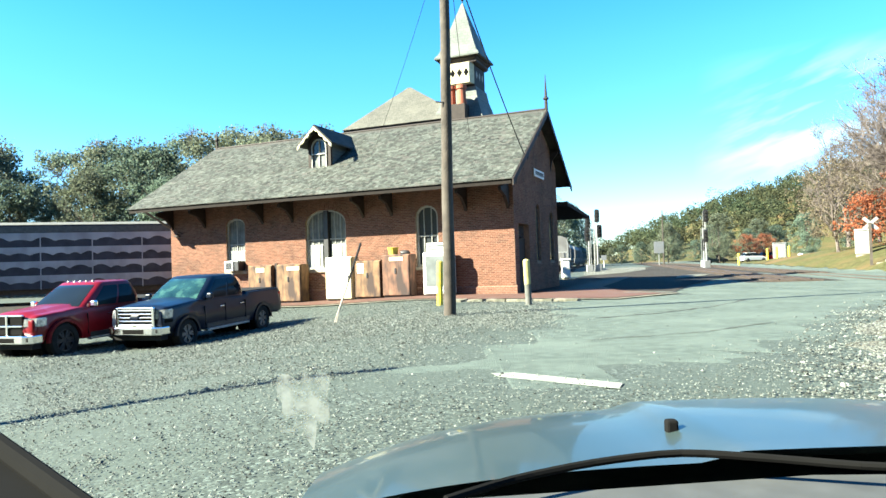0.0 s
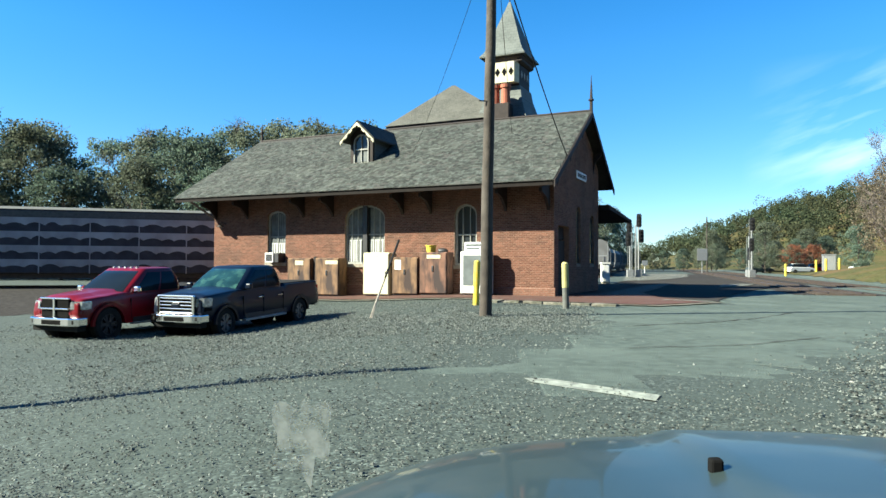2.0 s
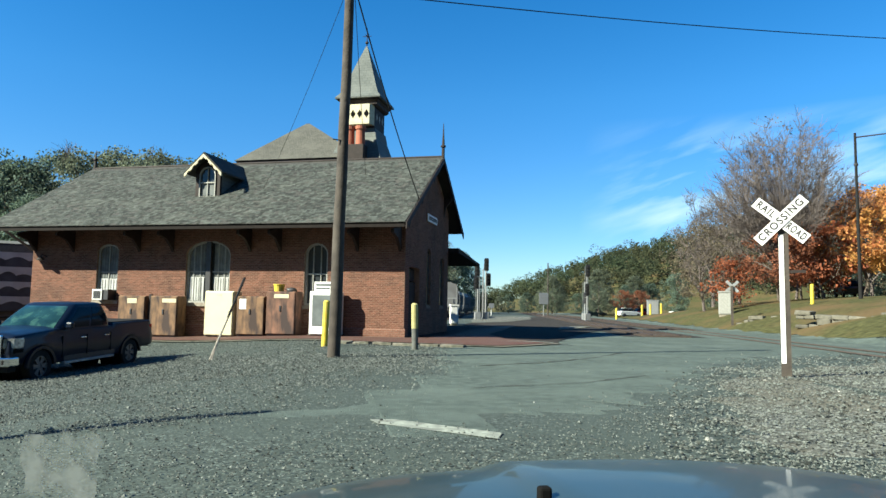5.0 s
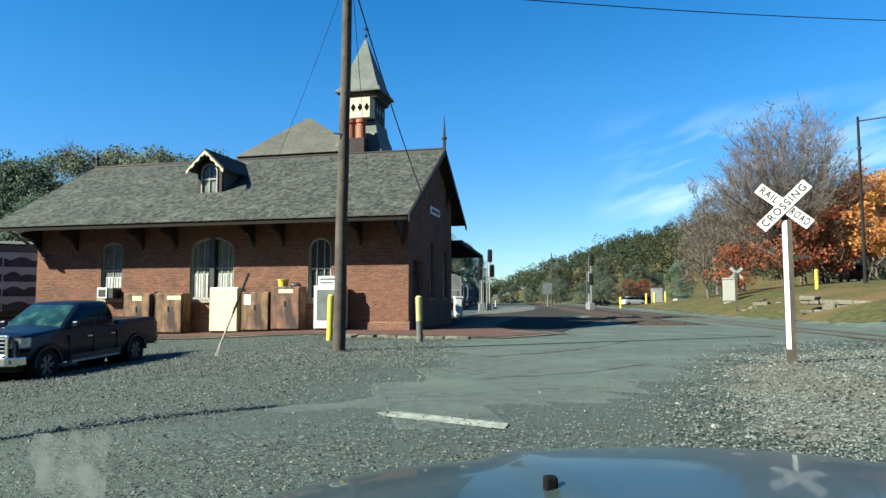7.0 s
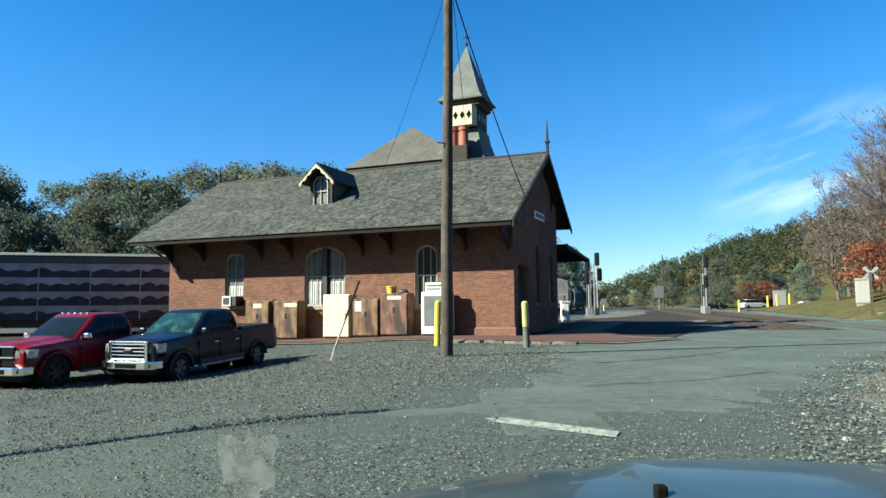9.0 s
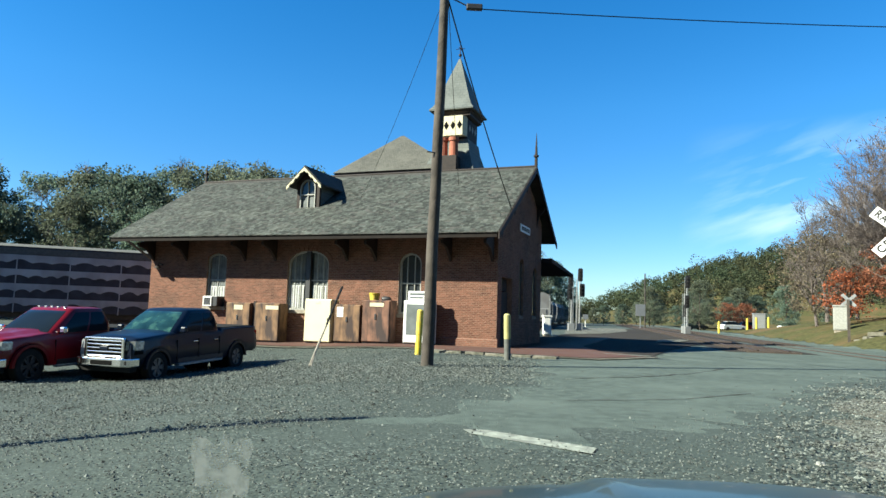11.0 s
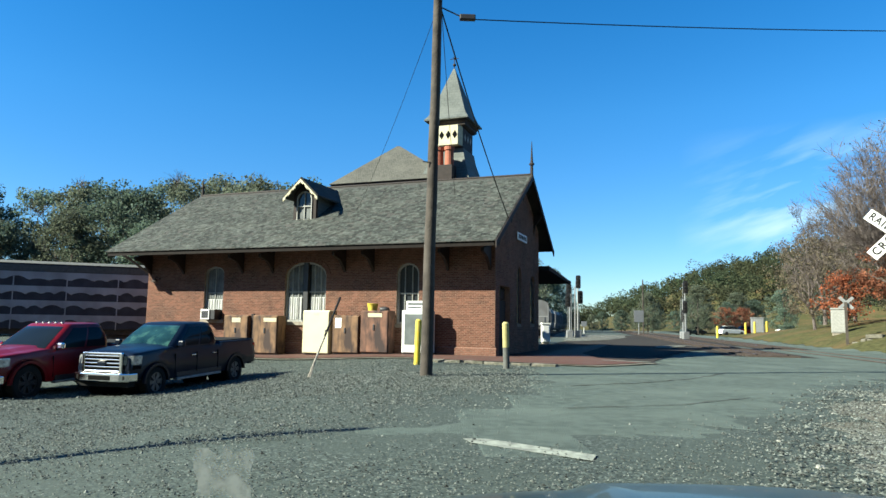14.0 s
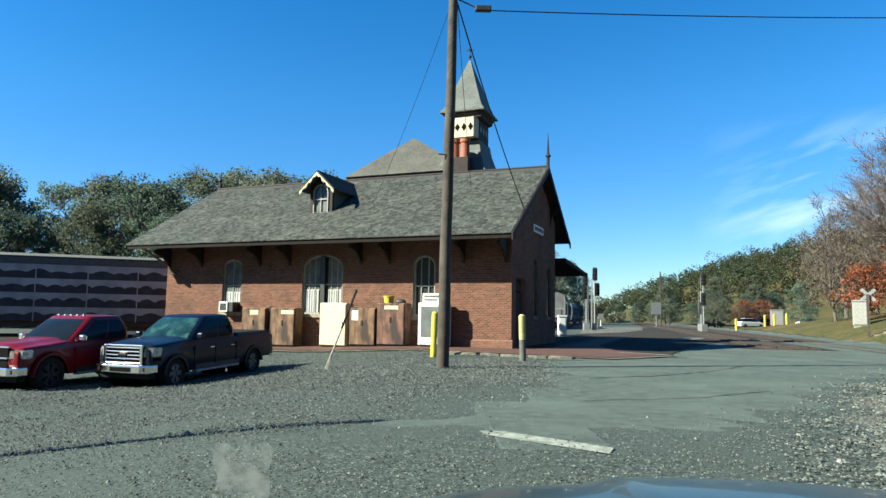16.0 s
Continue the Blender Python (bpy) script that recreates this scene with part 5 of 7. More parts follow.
    if kind == "blue":
        for i in range(5):
            z = g0 + 0.075 + i * (g1 - g0 - 0.12) / 4.6
            part("grille_bar", one_box(gx + 0.006, gx + 0.05, -gw + 0.06, gw - 0.06, z, z + 0.042, bev=0.012), CHROME, gr, "chrome grille bar")
        part("badge", one_box(gx + 0.052, gx + 0.07, -0.13, 0.13, 0.90, 1.0, bev=0.02), BLUE_PAINT, gr, "dark blue oval badge")
        frame_q = ((gx - 0.02, gx + 0.06, -gw - 0.02, -gw + 0.065, g0, g1), (gx - 0.02, gx + 0.06, gw - 0.065, gw + 0.02, g0, g1), (gx - 0.03, gx + 0.05, -gw, gw, g1 - 0.05, g1 + 0.01))
    else:
        frame_q = ((gx - 0.01, gx + 0.05, -0.035, 0.035, g0, g1), (gx - 0.01, gx + 0.045, -gw, gw, 0.90, 0.95), (gx - 0.03, gx + 0.03, -gw - 0.02, gw + 0.02, g1 - 0.03, g1 + 0.02))
    for q in frame_q:
        part("grille_frame", one_box(*q, bev=0.015), CHROME, gr, "chrome grille frame")
    g = bmesh.new()
    prism(g, [(gx - 0.2, -0.9), (gx + 0.04, -0.86), (gx + 0.13, -0.6), (gx + 0.13, 0.6), (gx + 0.04, 0.86), (gx - 0.2, 0.9)], 0.48, 0.70, "z", bev=0.03)
    bp = part("front_bumper", g, CHROME, body, "chrome front bumper")
    part("lower_intake", one_box(gx + 0.118, gx + 0.136, -0.34, 0.34, 0.52, 0.64, bev=0.008), TRIM_BLACK, bp, "black intake in the bumper")
    part("air_dam", one_box(gx - 0.25, gx + 0.02, -0.8, 0.8, 0.34, 0.47, bev=0.02), BLACK, body)
    for sgn in (-1, 1):
        ya, yb = gw + 0.03, 0.84
        for nm, za, zb, mt in (("headlight_surround", 0.78, 0.90, TRIM_BLACK if kind == "blue" else paint), ("headlight", 0.904, hood - 0.10, LENS_CLEAR)):
            g = bmesh.new()
            fr = [(gx + 0.03, sgn * ya), (gx - 0.08, sgn * (yb + 0.02)), (gx - 0.34, sgn * (yb + 0.075)), (gx - 0.20, sgn * ya)]
            hull_box(g, [(u, v, za) for u, v in fr], [(u - 0.03, v, zb) for u, v in fr])
            bmesh.ops.bevel(g, geom=g.edges[:], offset=0.018, segments=2, affect="EDGES")
            part(nm, g, mt, body, "clear headlight" if nm == "headlight" else "")
        part("fog_lamp", one_box(gx + 0.05, gx + 0.1, min(sgn * 0.6, sgn * 0.74), max(sgn * 0.6, sgn * 0.74), 0.54, 0.64, bev=0.01), BLACK, bp)
        part("tail_light", one_box(-Lr - 0.01, -Lr + 0.12, min(sgn * 0.78, sgn * 0.94), max(sgn * 0.78, sgn * 0.94), 0.85, 1.2, bev=0.01), LENS_RED, body)
    part("rear_bumper", one_box(-Lr - 0.12, -Lr + 0.1, -0.9, 0.9, 0.5, 0.68, bev=0.02), CHROME, body)
    if lamps:
        for i in range(5):
            yy = -0.44 + 0.22 * i
            part("roof_lamp", one_box(0.38, 0.46, yy - 0.035, yy + 0.035, roof - 0.01, roof + 0.035, bev=0.012), LENS_CLEAR, cab, "small clear roof marker lamp")
    for cx in (wb0, wb1):
        for sgn in (-1, 1):
            wheel(t, cx, sgn * (hw - 0.15), wheel_r, 0.27, rim)
    return t


TRUCK_YAW = math.degrees(math.atan2(-0.95, -0.31))
pickup(pose(-7.2, 20.6, -0.60, 0, 1.8, TRUCK_YAW), BLUE_PAINT, BLACK_METAL, "dark blue pickup truck with chrome grille", False, 0.41, DULL_ALLOY, "blue")
pickup(pose(-10.15, 19.9, -0.67, 0, 1.5, TRUCK_YAW), RED_PAINT, BLACK_METAL, "red pickup truck with roof marker lamps", True, 0.46, BLACK_METAL, "red")


# ---- the railway ----
def track(name, pts, label):
    """Rails and ties on a ballast strip along a line of points (x, y)."""
    t = thing(name, pose(0, 0, 0), label, "railway track", group="railway tracks", kind="structure")
    line = []
    for (x0, y0), (x1, y1) in zip(pts, pts[1:]):
        k = max(1, int(math.hypot(x1 - x0, y1 - y0) / 3))
        line += [(x0 + (x1 - x0) * i / k, y0 + (y1 - y0) * i / k) for i in range(k)]
    line.append(pts[-1])
    bed, rails, ties = bmesh.new(), bmesh.new(), bmesh.new()

    def across(i, off):
        a, b = line[max(0, i - 1)], line[min(len(line) - 1, i + 1)]
        d = Vector((b[0] - a[0], b[1] - a[1], 0)).normalized()
        return Vector((line[i][0], line[i][1], 0)) + Vector((d.y, -d.x, 0)) * off

    def strip(bm, o0, o1, z):
        prev = None
        for i in range(len(line)):
            p = [across(i, o) for o in (o0, o1)]
            q = [bm.verts.new((v.x, v.y, ground_z(v.x, v.y) + h)) for v, h in ((p[0], z[0]), (p[1], z[1]))]
            if prev:
                bm.faces.new((prev[0], q[0], q[1], prev[1]))
            prev = q
    strip(bed, -2.2, 0, (0.02, 0.06))
    strip(bed, 0, 2.2, (0.06, 0.02))
    for o in (-0.72, 0.72):
        for a, b, z in ((o - 0.04, o + 0.04, (0.15, 0.15)), (o - 0.04, o - 0.039, (0.04, 0.15)), (o + 0.039, o + 0.04, (0.15, 0.04))):
            strip(rails, a, b, z)
    for i in range(len(line) - 1):
        for f in (0, 0.2, 0.4, 0.6, 0.8):
            c, e = across(i, 0).lerp(across(i + 1, 0), f), across(i, 1).lerp(across(i + 1, 1), f)
            if c.y < 130:
                u = (e - c).normalized()
                z = ground_z(c.x, c.y) + 0.01
                m = Matrix.Translation((c.x, c.y, z)) @ Matrix.Rotation(math.atan2(u.y, u.x), 4, "Z")
                box(ties, -1.25, 1.25, -0.11, 0.11, 0, 0.09, m)
    for bm in (bed, rails):
        bmesh.ops.recalc_face_normals(bm, faces=bm.faces[:])
    part("ballast_bed", bed, BALLAST, t)
    part("rails", rails, RAIL_STEEL, t)
    tagged(part("ties", ties, TIES, t), kind="stuff")


track("track_main", [(track_x(46), 46), (track_x(120), 120), (track_x(420), 420)], "railway track running off to the wooded hills")
track("track_second", [(track_x(33) + 4.0 - 8.4, 33), (track_x(120) - 4.4, 120), (track_x(420) - 4.4, 420)], "second railway track beside the platform")
# the crossing: rails sunk into the asphalt
cr = thing("level_crossing", pose(0, 0, 0), "rails and timber panels sunk in the asphalt crossing", "level crossing", kind="structure")
for off in (-0.72, 0.72):
    bm = bmesh.new()
    for y in np.arange(8, 46, 2.0):
        a, b = Vector((track_x(y) + off, y, ground_z(track_x(y), y) + 0.03)), Vector((track_x(y + 2) + off, y + 2, ground_z(track_x(y + 2), y + 2) + 0.03))
        hull_box(bm, [a + Vector((-0.09, 0, 0)), a + Vector((0.09, 0, 0)), b + Vector((0.09, 0, 0)), b + Vector((-0.09, 0, 0))],
                 [a + Vector((-0.09, 0, 0.03)), a + Vector((0.09, 0, 0.03)), b + Vector((0.09, 0, 0.03)), b + Vector((-0.09, 0, 0.03))])
    part("crossing_panel", bm, TIES, cr)

TRAIN_Z = -0.35


def autorack(m, label):
    """A tall enclosed rail car: side panels, posts, pale top plate, trucks; x along the car."""
    c = thing("freight_car", m, label, "freight car", group="standing freight train")
    L, hw, z0, z1 = 11.4, 1.5, 1.05, 5.0
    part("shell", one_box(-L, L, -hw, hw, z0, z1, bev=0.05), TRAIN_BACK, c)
    part("roof", one_prism([(-hw - 0.03, z1 + 0.003), (hw + 0.03, z1 + 0.003), (hw * 0.6, z1 + 0.2), (-hw * 0.6, z1 + 0.2)], -L, L, "x"), POST_GREY, c)
    rows = bmesh.new()
    box(rows, -L, L, -hw - 0.02, -hw - 0.002, z0 + 0.06, z0 + 0.09)
    rs = random.Random(4)
    for i in range(4):      # long pale side slats with a scalloped lower edge
        z, k, g = z0 + 0.46 + i * 0.86, 150, bmesh.new()
        low, x, wave, top = [], -L, 0.9, 0.2
        for j in range(k + 1):
            u = -L + 2 * L * j / k
            if u > x + wave:
                x, wave, top = x + wave, rs.uniform(0.7, 1.25), rs.uniform(0.10, 0.26)
            low.append((u, z - 0.10 + top * math.sin(math.pi * min(1.0, (u - x) / wave)) ** 0.8))
        prism(g, low + [(L, z + 0.42), (-L, z + 0.42)], -hw - 0.03, -hw - 0.004, "y")
        part("side_slat", g, TRAIN_GREY, c)
    for j in range(9):
        x = -L + 0.06 + (2 * L - 0.12) * j / 8
        part("side_post", one_box(x - 0.03, x + 0.03, -hw - 0.035, -hw - 0.003, z0, z1 - 0.5), TRAIN_GREY, c)
    part("panel_seam", rows, TRAIN_DARK, c)
    part("top_plate", one_box(-L, L, -hw - 0.03, -hw - 0.002, z1 - 0.46, z1 - 0.1), POST_GREY, c, "pale dusty top plate")
    part("underframe", one_box(-L, L, -1.25, 1.25, 0.75, z0 - 0.003), TRAIN_DARK, c)
    for x in (-L + 2.2, L - 2.2):
        bm = bmesh.new()
        box(bm, x - 1.2, x + 1.2, -1.1, 1.1, 0.42, 0.7)
        for dx in (-0.85, 0.85):
            for y in (-0.75, 0.75):
                rod(bm, (x + dx, y - 0.07, 0.44), (x + dx, y + 0.07, 0.44), 0.44, 0.44, 18)
        part("truck", bm, TRAIN_DARK, c)
    bm = bmesh.new()
    for x in (-L + 0.15, L - 0.55):
        for i in range(9):
            box(bm, x, x + 0.4, -hw - 0.07, -hw - 0.04, 0.9 + i * 0.42, 0.93 + i * 0.42)
        for dx in (0, 0.38):
            box(bm, x + dx, x + dx + 0.03, -hw - 0.08, -hw - 0.036, 0.8, 4.6)
    part("ladders", bm, GALV, c)
    return c


def hopper(m, label):
    """A covered hopper: curved sides, ribs, sloping bays, end platforms."""
    c = thing("freight_car", m, label, "freight car", group="standing freight train")
    L, hw = 8.2, 1.5
    prof = [(-1.35, 1.3), (-hw, 2.0), (-hw, 3.6), (-1.2, 4.3), (-0.5, 4.55), (0.5, 4.55), (1.2, 4.3), (hw, 3.6), (hw, 2.0), (1.35, 1.3)]
    part("body", one_prism(prof, -L + 1.2, L - 1.2, "x"), TRAIN_WHITE, c)
    bm = bmesh.new()
    for x in (-4.6, -1.6, 1.6, 4.6):
        prism(bm, [(x - 1.3, 1.3), (x + 1.3, 1.3), (x + 0.4, 0.45), (x - 0.4, 0.45)], -1.1, 1.1, "y")
    part("discharge_bays", bm, TRAIN_WHITE, c)
    for i in range(13):
        x = -L + 1.3 + (2 * L - 2.6) * i / 12
        for y in (-hw - 0.06, hw + 0.002):
            part("rib", one_box(x - 0.05, x + 0.05, y, y + 0.058, 1.9, 3.6), TRAIN_WHITE, c)
    part("sill", one_box(-L, L, -1.3, 1.3, 0.85, 1.15), TRAIN_DARK, c)
    for x in (-L + 1.5, L - 1.5):
        bm = bmesh.new()
        box(bm, x - 1.1, x + 1.1, -1.1, 1.1, 0.4, 0.68)
        for dx in (-0.85, 0.85):
            for y in (-0.75, 0.75):
                rod(bm, (x + dx, y - 0.07, 0.44), (x + dx, y + 0.07, 0.44), 0.44, 0.44, 18)
        part("truck", bm, TRAIN_DARK, c)
    bm = bmesh.new()
    for x in (-L, L - 0.05):
        box(bm, x, x + 0.05, -1.4, 1.4, 2.4, 2.5)
        box(bm, x, x + 0.05, -1.4, -1.34, 1.0, 4.2)
        box(bm, x, x + 0.05, 1.34, 1.4, 1.0, 4.2)
    tagged(part("end_railing", bm, GALV, c), kind="stuff")
    return c


# the wye curve: the train stands along the left and swings behind the station
def along(p, q):
    return math.degrees(math.atan2(q[1] - p[1], q[0] - p[0]))


left_line = ((-39.0, 38.0), (-15.5, 45.6))
a = along(*left_line)
autorack(pose(-27.2, 41.6, TRAIN_Z, 0, 0, a), "tall weathered grey steel freight car behind the lot")
autorack(pose(-27.2 - 23.8 * math.cos(radians(a)), 41.6 - 23.8 * math.sin(radians(a)), TRAIN_Z, 0, 0, a), "tall weathered grey steel freight car behind the lot")
autorack(pose(-27.2 + 23.8 * math.cos(radians(a + 2)), 41.8 + 23.8 * math.sin(radians(a + 2)), TRAIN_Z, 0, 0, a + 3), "tall weathered grey steel freight car passing behind the station")
for i in range(5):
    y = 92 + i * 17.2
    hopper(pose(16.6 + 0.19 * (y - 92) + (0.0009 * (y - 92) ** 2), y, 0.1, 0, 0, math.degrees(math.atan2(1, 0.19 + 0.0018 * (y - 92)))), "pale grey covered hopper car down the line")
track("track_wye", [(-62, 30.6), (-39, 38.0), (-15.5, 45.6), (-2, 54), (8, 66), (14, 80), (16.6, 92), (21.5, 114), (28, 140), (55, 240)], "railway track curving behind the station")


def plain_post(name, x, y, h, r, material, label, category, box_dims=None):
    s = thing(name, pose(x, y, ground_z(x, y)), label, category)
    part("shaft", one_rod((0, 0, -0.1), (0, 0, h), r, r * 0.8, 8), material, s)
    if box_dims:
        w, z0, z1 = box_dims
        part("panel", one_box(-w, w, -r - 0.06, -r - 0.005, z0, z1, bev=0.01), GALV, s)


def signal_mast(x, y, h, heads, label):
    s = thing("railway_signal", pose(x, y, ground_z(x, y)), label, "railway signal", group="railway signals")
    part("mast", one_rod((0, 0, 0), (0, 0, h), 0.09, 0.07, 10), GALV, s)
    part("base_case", one_box(-0.35, 0.35, -0.3, 0.3, 0, 0.9, bev=0.03), GALV, s)
    for z, dx in heads:
        bm = bmesh.new()
        prism(bm, [(dx - 0.28, z), (dx - 0.2, z - 0.12), (dx + 0.2, z - 0.12), (dx + 0.28, z), (dx + 0.28, z + 1.25), (dx + 0.2, z + 1.4), (dx - 0.2, z + 1.4), (dx - 0.28, z + 1.25)], -0.3, -0.22, "y")
        hd = part("signal_head", bm, BLACK_METAL, s, "black signal head")
        for i in range(3):
            part("lamp_hood", one_rod((dx, -0.3, z + 0.2 + i * 0.42), (dx, -0.55, z + 0.22 + i * 0.42), 0.15, 0.15, 12), BLACK, hd)
    bm = bmesh.new()
    for i in range(int(h / 0.32)):
        box(bm, -0.22, 0.22, 0.12, 0.15, 0.3 + i * 0.32, 0.33 + i * 0.32)
    box(bm, -0.23, -0.2, 0.11, 0.16, 0.2, h)
    box(bm, 0.2, 0.23, 0.11, 0.16, 0.2, h)
    part("ladder", bm, GALV, s)


signal_mast(18.8, 78, 6.6, ((5.9, 0.0), (4.1, 0.25)), "tall steel railway signal beside the platform track")
signal_mast(17.6, 77, 6.2, ((5.2, -0.15), (3.7, -0.25)), "steel railway signal with two heads by the platform")
for x_, h_ in ((17.95, 5.6), (18.35, 6.0)):
    plain_post("signal_post", x_, 77.6, h_, 0.07, GALV, "slim galvanised post between the platform signals", "post")
signal_mast(32.3, 80, 6.8, ((5.6, 0.0), (3.2, -0.1)), "tall steel railway signal beside the main track")
signal_mast(33.6, 84, 5.0, ((2.2, 0.0),), "short steel railway signal beside the main track")


plain_post("utility_pole", 43.5, 128, 10.5, 0.14, WOOD_POLE, "distant wooden pole beside the railway", "utility pole")
plain_post("railway_sign", 40.6, 122, 4.4, 0.09, GALV, "grey square sign on a post by the tracks", "sign", (0.9, 2.3, 4.4))
plain_post("milepost", 31.5, 126, 2.3, 0.08, WHITE, "small white marker beside the far track", "sign", (0.5, 1.4, 2.3))
for x, y in ((44.6, 90), (45.6, 89.5), (48.6, 92), (39.8, 88), (37.6, 47.1)):
    bollard(x, y, 1.6, 0.14, YELLOW, "yellow bollard beside the level crossing")


def case(name, x, y, w, d, h, material, label, category, yaw=0):
    z = ground_z(x, y)
    c = thing(name, pose(x, y, z, 0, 0, yaw), label, category)
    part("body", one_box(-w / 2, w / 2, -d / 2, d / 2, 0.12, h, bev=0.03), material, c)
    part("base", one_box(-w / 2 + 0.05, w / 2 - 0.05, -d / 2 + 0.05, d / 2 - 0.05, -0.3, 0.118), STONE, c)
    part("door", one_box(-w / 2 + 0.08, w / 2 - 0.08, -d / 2 - 0.03, -d / 2 - 0.002, 0.2, h - 0.1, bev=0.008), material, c)
    part("cap", one_prism([(-w / 2 - 0.06, h + 0.002), (w / 2 + 0.06, h + 0.002), (w / 2, h + 0.12), (-w / 2, h + 0.12)], -d / 2 - 0.06, d / 2 + 0.06, "y"), material, c)


case("signal_case", 34.9, 54.6, 1.05, 0.8, 2.05, PALE_FRAME, "white railway signal equipment case on the bank", "equipment case", -30)
case("signal_case", 10.0, 52.0, 0.6, 0.6, 1.5, WHITE, "white equipment case at the platform end", "equipment case")
case("relay_case", 48.8, 95.0, 1.6, 1.2, 2.2, GALV, "pale grey relay case beside the road", "equipment case", -20)


def stone_wall(x, y, yaw, w, h, label):
    s = thing("retaining_wall", pose(x, y, ground_z(x, y) - 0.5, 0, 0, yaw), label, "stone wall")
    rng = random.Random(int(x * 10))
    z = 0.0
    while z < h:
        u, hh = -w / 2, rng.uniform(0.22, 0.34)
        while u < w / 2:
            ww = rng.uniform(0.35, 1.3)
            if rng.random() < 0.85 - 0.4 * (z > h * 0.6):
                g = one_box(u + 0.02, u + ww - 0.02, -0.25 - rng.uniform(0, 0.16), 0.3, z + 0.01, z + hh * rng.uniform(0.8, 1.15), bev=0.06)
                bmesh.ops.rotate(g, verts=g.verts[:], cent=(u + ww / 2, 0, z), matrix=Matrix.Rotation(radians(rng.uniform(-5, 5)), 3, "Y") @ Matrix.Rotation(radians(rng.uniform(-7, 7)), 3, "Z"))
                for v in g.verts:
                    v.co += noise.noise_vector(v.co * 3.0 + Vector((x, y, 0))) * 0.05
                part("stone", g, STONE_PALE, s)
            u += ww
        z += hh


STONE_PALE = mat("pale_fieldstone", (0.108, 0.101, 0.079), 0.95, var=0.3, scale=4, bump=0.4, obj=0.25)
stone_wall(29.4, 34.6, -65, 5.0, 0.95, "low weathered stone wall in the grass bank")
stone_wall(31.9, 45.8, -68, 3.2, 0.7, "low weathered stone ledge in the grass bank")


# ---- cars parked on the bank and beyond the crossing ----
def small_car(m, paint, label):
    c = thing("car", m, label, "car", group="cars parked beyond the crossing")
    bm = bmesh.new()
    prism(bm, [(-2.2, 0.3), (2.2, 0.3), (2.25, 0.7), (1.2, 0.95), (-1.9, 1.0), (-2.25, 0.8)], -0.88, 0.88, "y", bev=0.06)
    part("body", bm, paint, c)
    bm = bmesh.new()
    hull_box(bm, [(1.15, -0.8, 0.94), (1.15, 0.8, 0.94), (-1.95, 0.8, 0.98), (-1.95, -0.8, 0.98)], [(0.35, -0.62, 1.5), (0.35, 0.62, 1.5), (-1.3, 0.62, 1.52), (-1.3, -0.62, 1.52)])
    bmesh.ops.bevel(bm, geom=bm.edges[:], offset=0.06, segments=2, affect="EDGES")
    part("glasshouse", bm, AUTO_GLASS, c)
    part("roof", one_box(-1.25, 0.3, -0.58, 0.58, 1.505, 1.55, bev=0.015), paint, c)
    for x in (-1.4, 1.4):
        for y in (-0.8, 0.8):
            wheel(c, x, y, 0.32, 0.2, ALLOY)


for x, y, yaw, paint, label in ((49.5, 57.0, 62, BLUE_PAINT, "dark blue car parked on the bank"), (60.5, 59.5, 50, GREY_PAINT, "grey car parked on the bank"), (52, 110, 10, WHITE, "white car beyond the crossing"),
                                (57, 114, 0, RED_PAINT, "red car beyond the crossing"), (49, 118, 15, GREY_PAINT, "grey car beyond the crossing"), (63, 112, 20, WHITE, "white car beyond the crossing")):
    small_car(pose(x, y, ground_z(x, y), 0, 0, yaw), paint, label)


def street_lamp(x, y, h, yaw):
    s = thing("street_lamp", pose(x, y, ground_z(x, y), 0, 0, yaw), "tall dark street lamp with a straight arm", "street lamp")
    part("pole", one_rod((0, 0, 0), (0, 0, h), 0.14, 0.09, 10), BLACK, s)
    part("arm", one_rod((0, 0, h - 0.35), (2.6, 0, h - 0.2), 0.06, 0.05, 8), BLACK_METAL, s)
    part("lamp_head", one_box(2.3, 3.2, -0.2, 0.2, h - 0.3, h - 0.12, bev=0.04), BLACK_METAL, s)
    part("collar", one_rod((0, 0, h * 0.8), (0, 0, h * 0.8 + 0.2), 0.16, 0.16, 10), BLACK_METAL, s)


street_lamp(40.5, 45.5, 13.0, -35)


# ---- trees ----
def leaf_mesh(name, centres, radii, per, size, material, rng, flat=0.75):
    c = np.repeat(np.array(centres), per, axis=0)
    r = np.repeat(np.array(radii), per)
    k = len(c)
    d = rng.normal(size=(k, 3))
    d /= np.linalg.norm(d, axis=1)[:, None]
    p = c + d * (r * rng.uniform(0.35, 1.05, k) ** 0.7)[:, None] * np.array((1, 1, flat))
    u = rng.normal(size=(k, 3))
    u /= np.linalg.norm(u, axis=1)[:, None]
    w = np.cross(u, rng.normal(size=(k, 3)))
    w /= np.linalg.norm(w, axis=1)[:, None]
    s = (size * rng.uniform(0.5, 1.3, k))[:, None]
    v = np.stack([p - u * s, p + w * s * 0.6, p + u * s, p - w * s * 0.6], axis=1).reshape(-1, 3)
    me = bpy.data.meshes.new(name)
    me.from_pydata(v.tolist(), [], np.arange(4 * k).reshape(k, 4).tolist())
    me.materials.append(material)
    return me


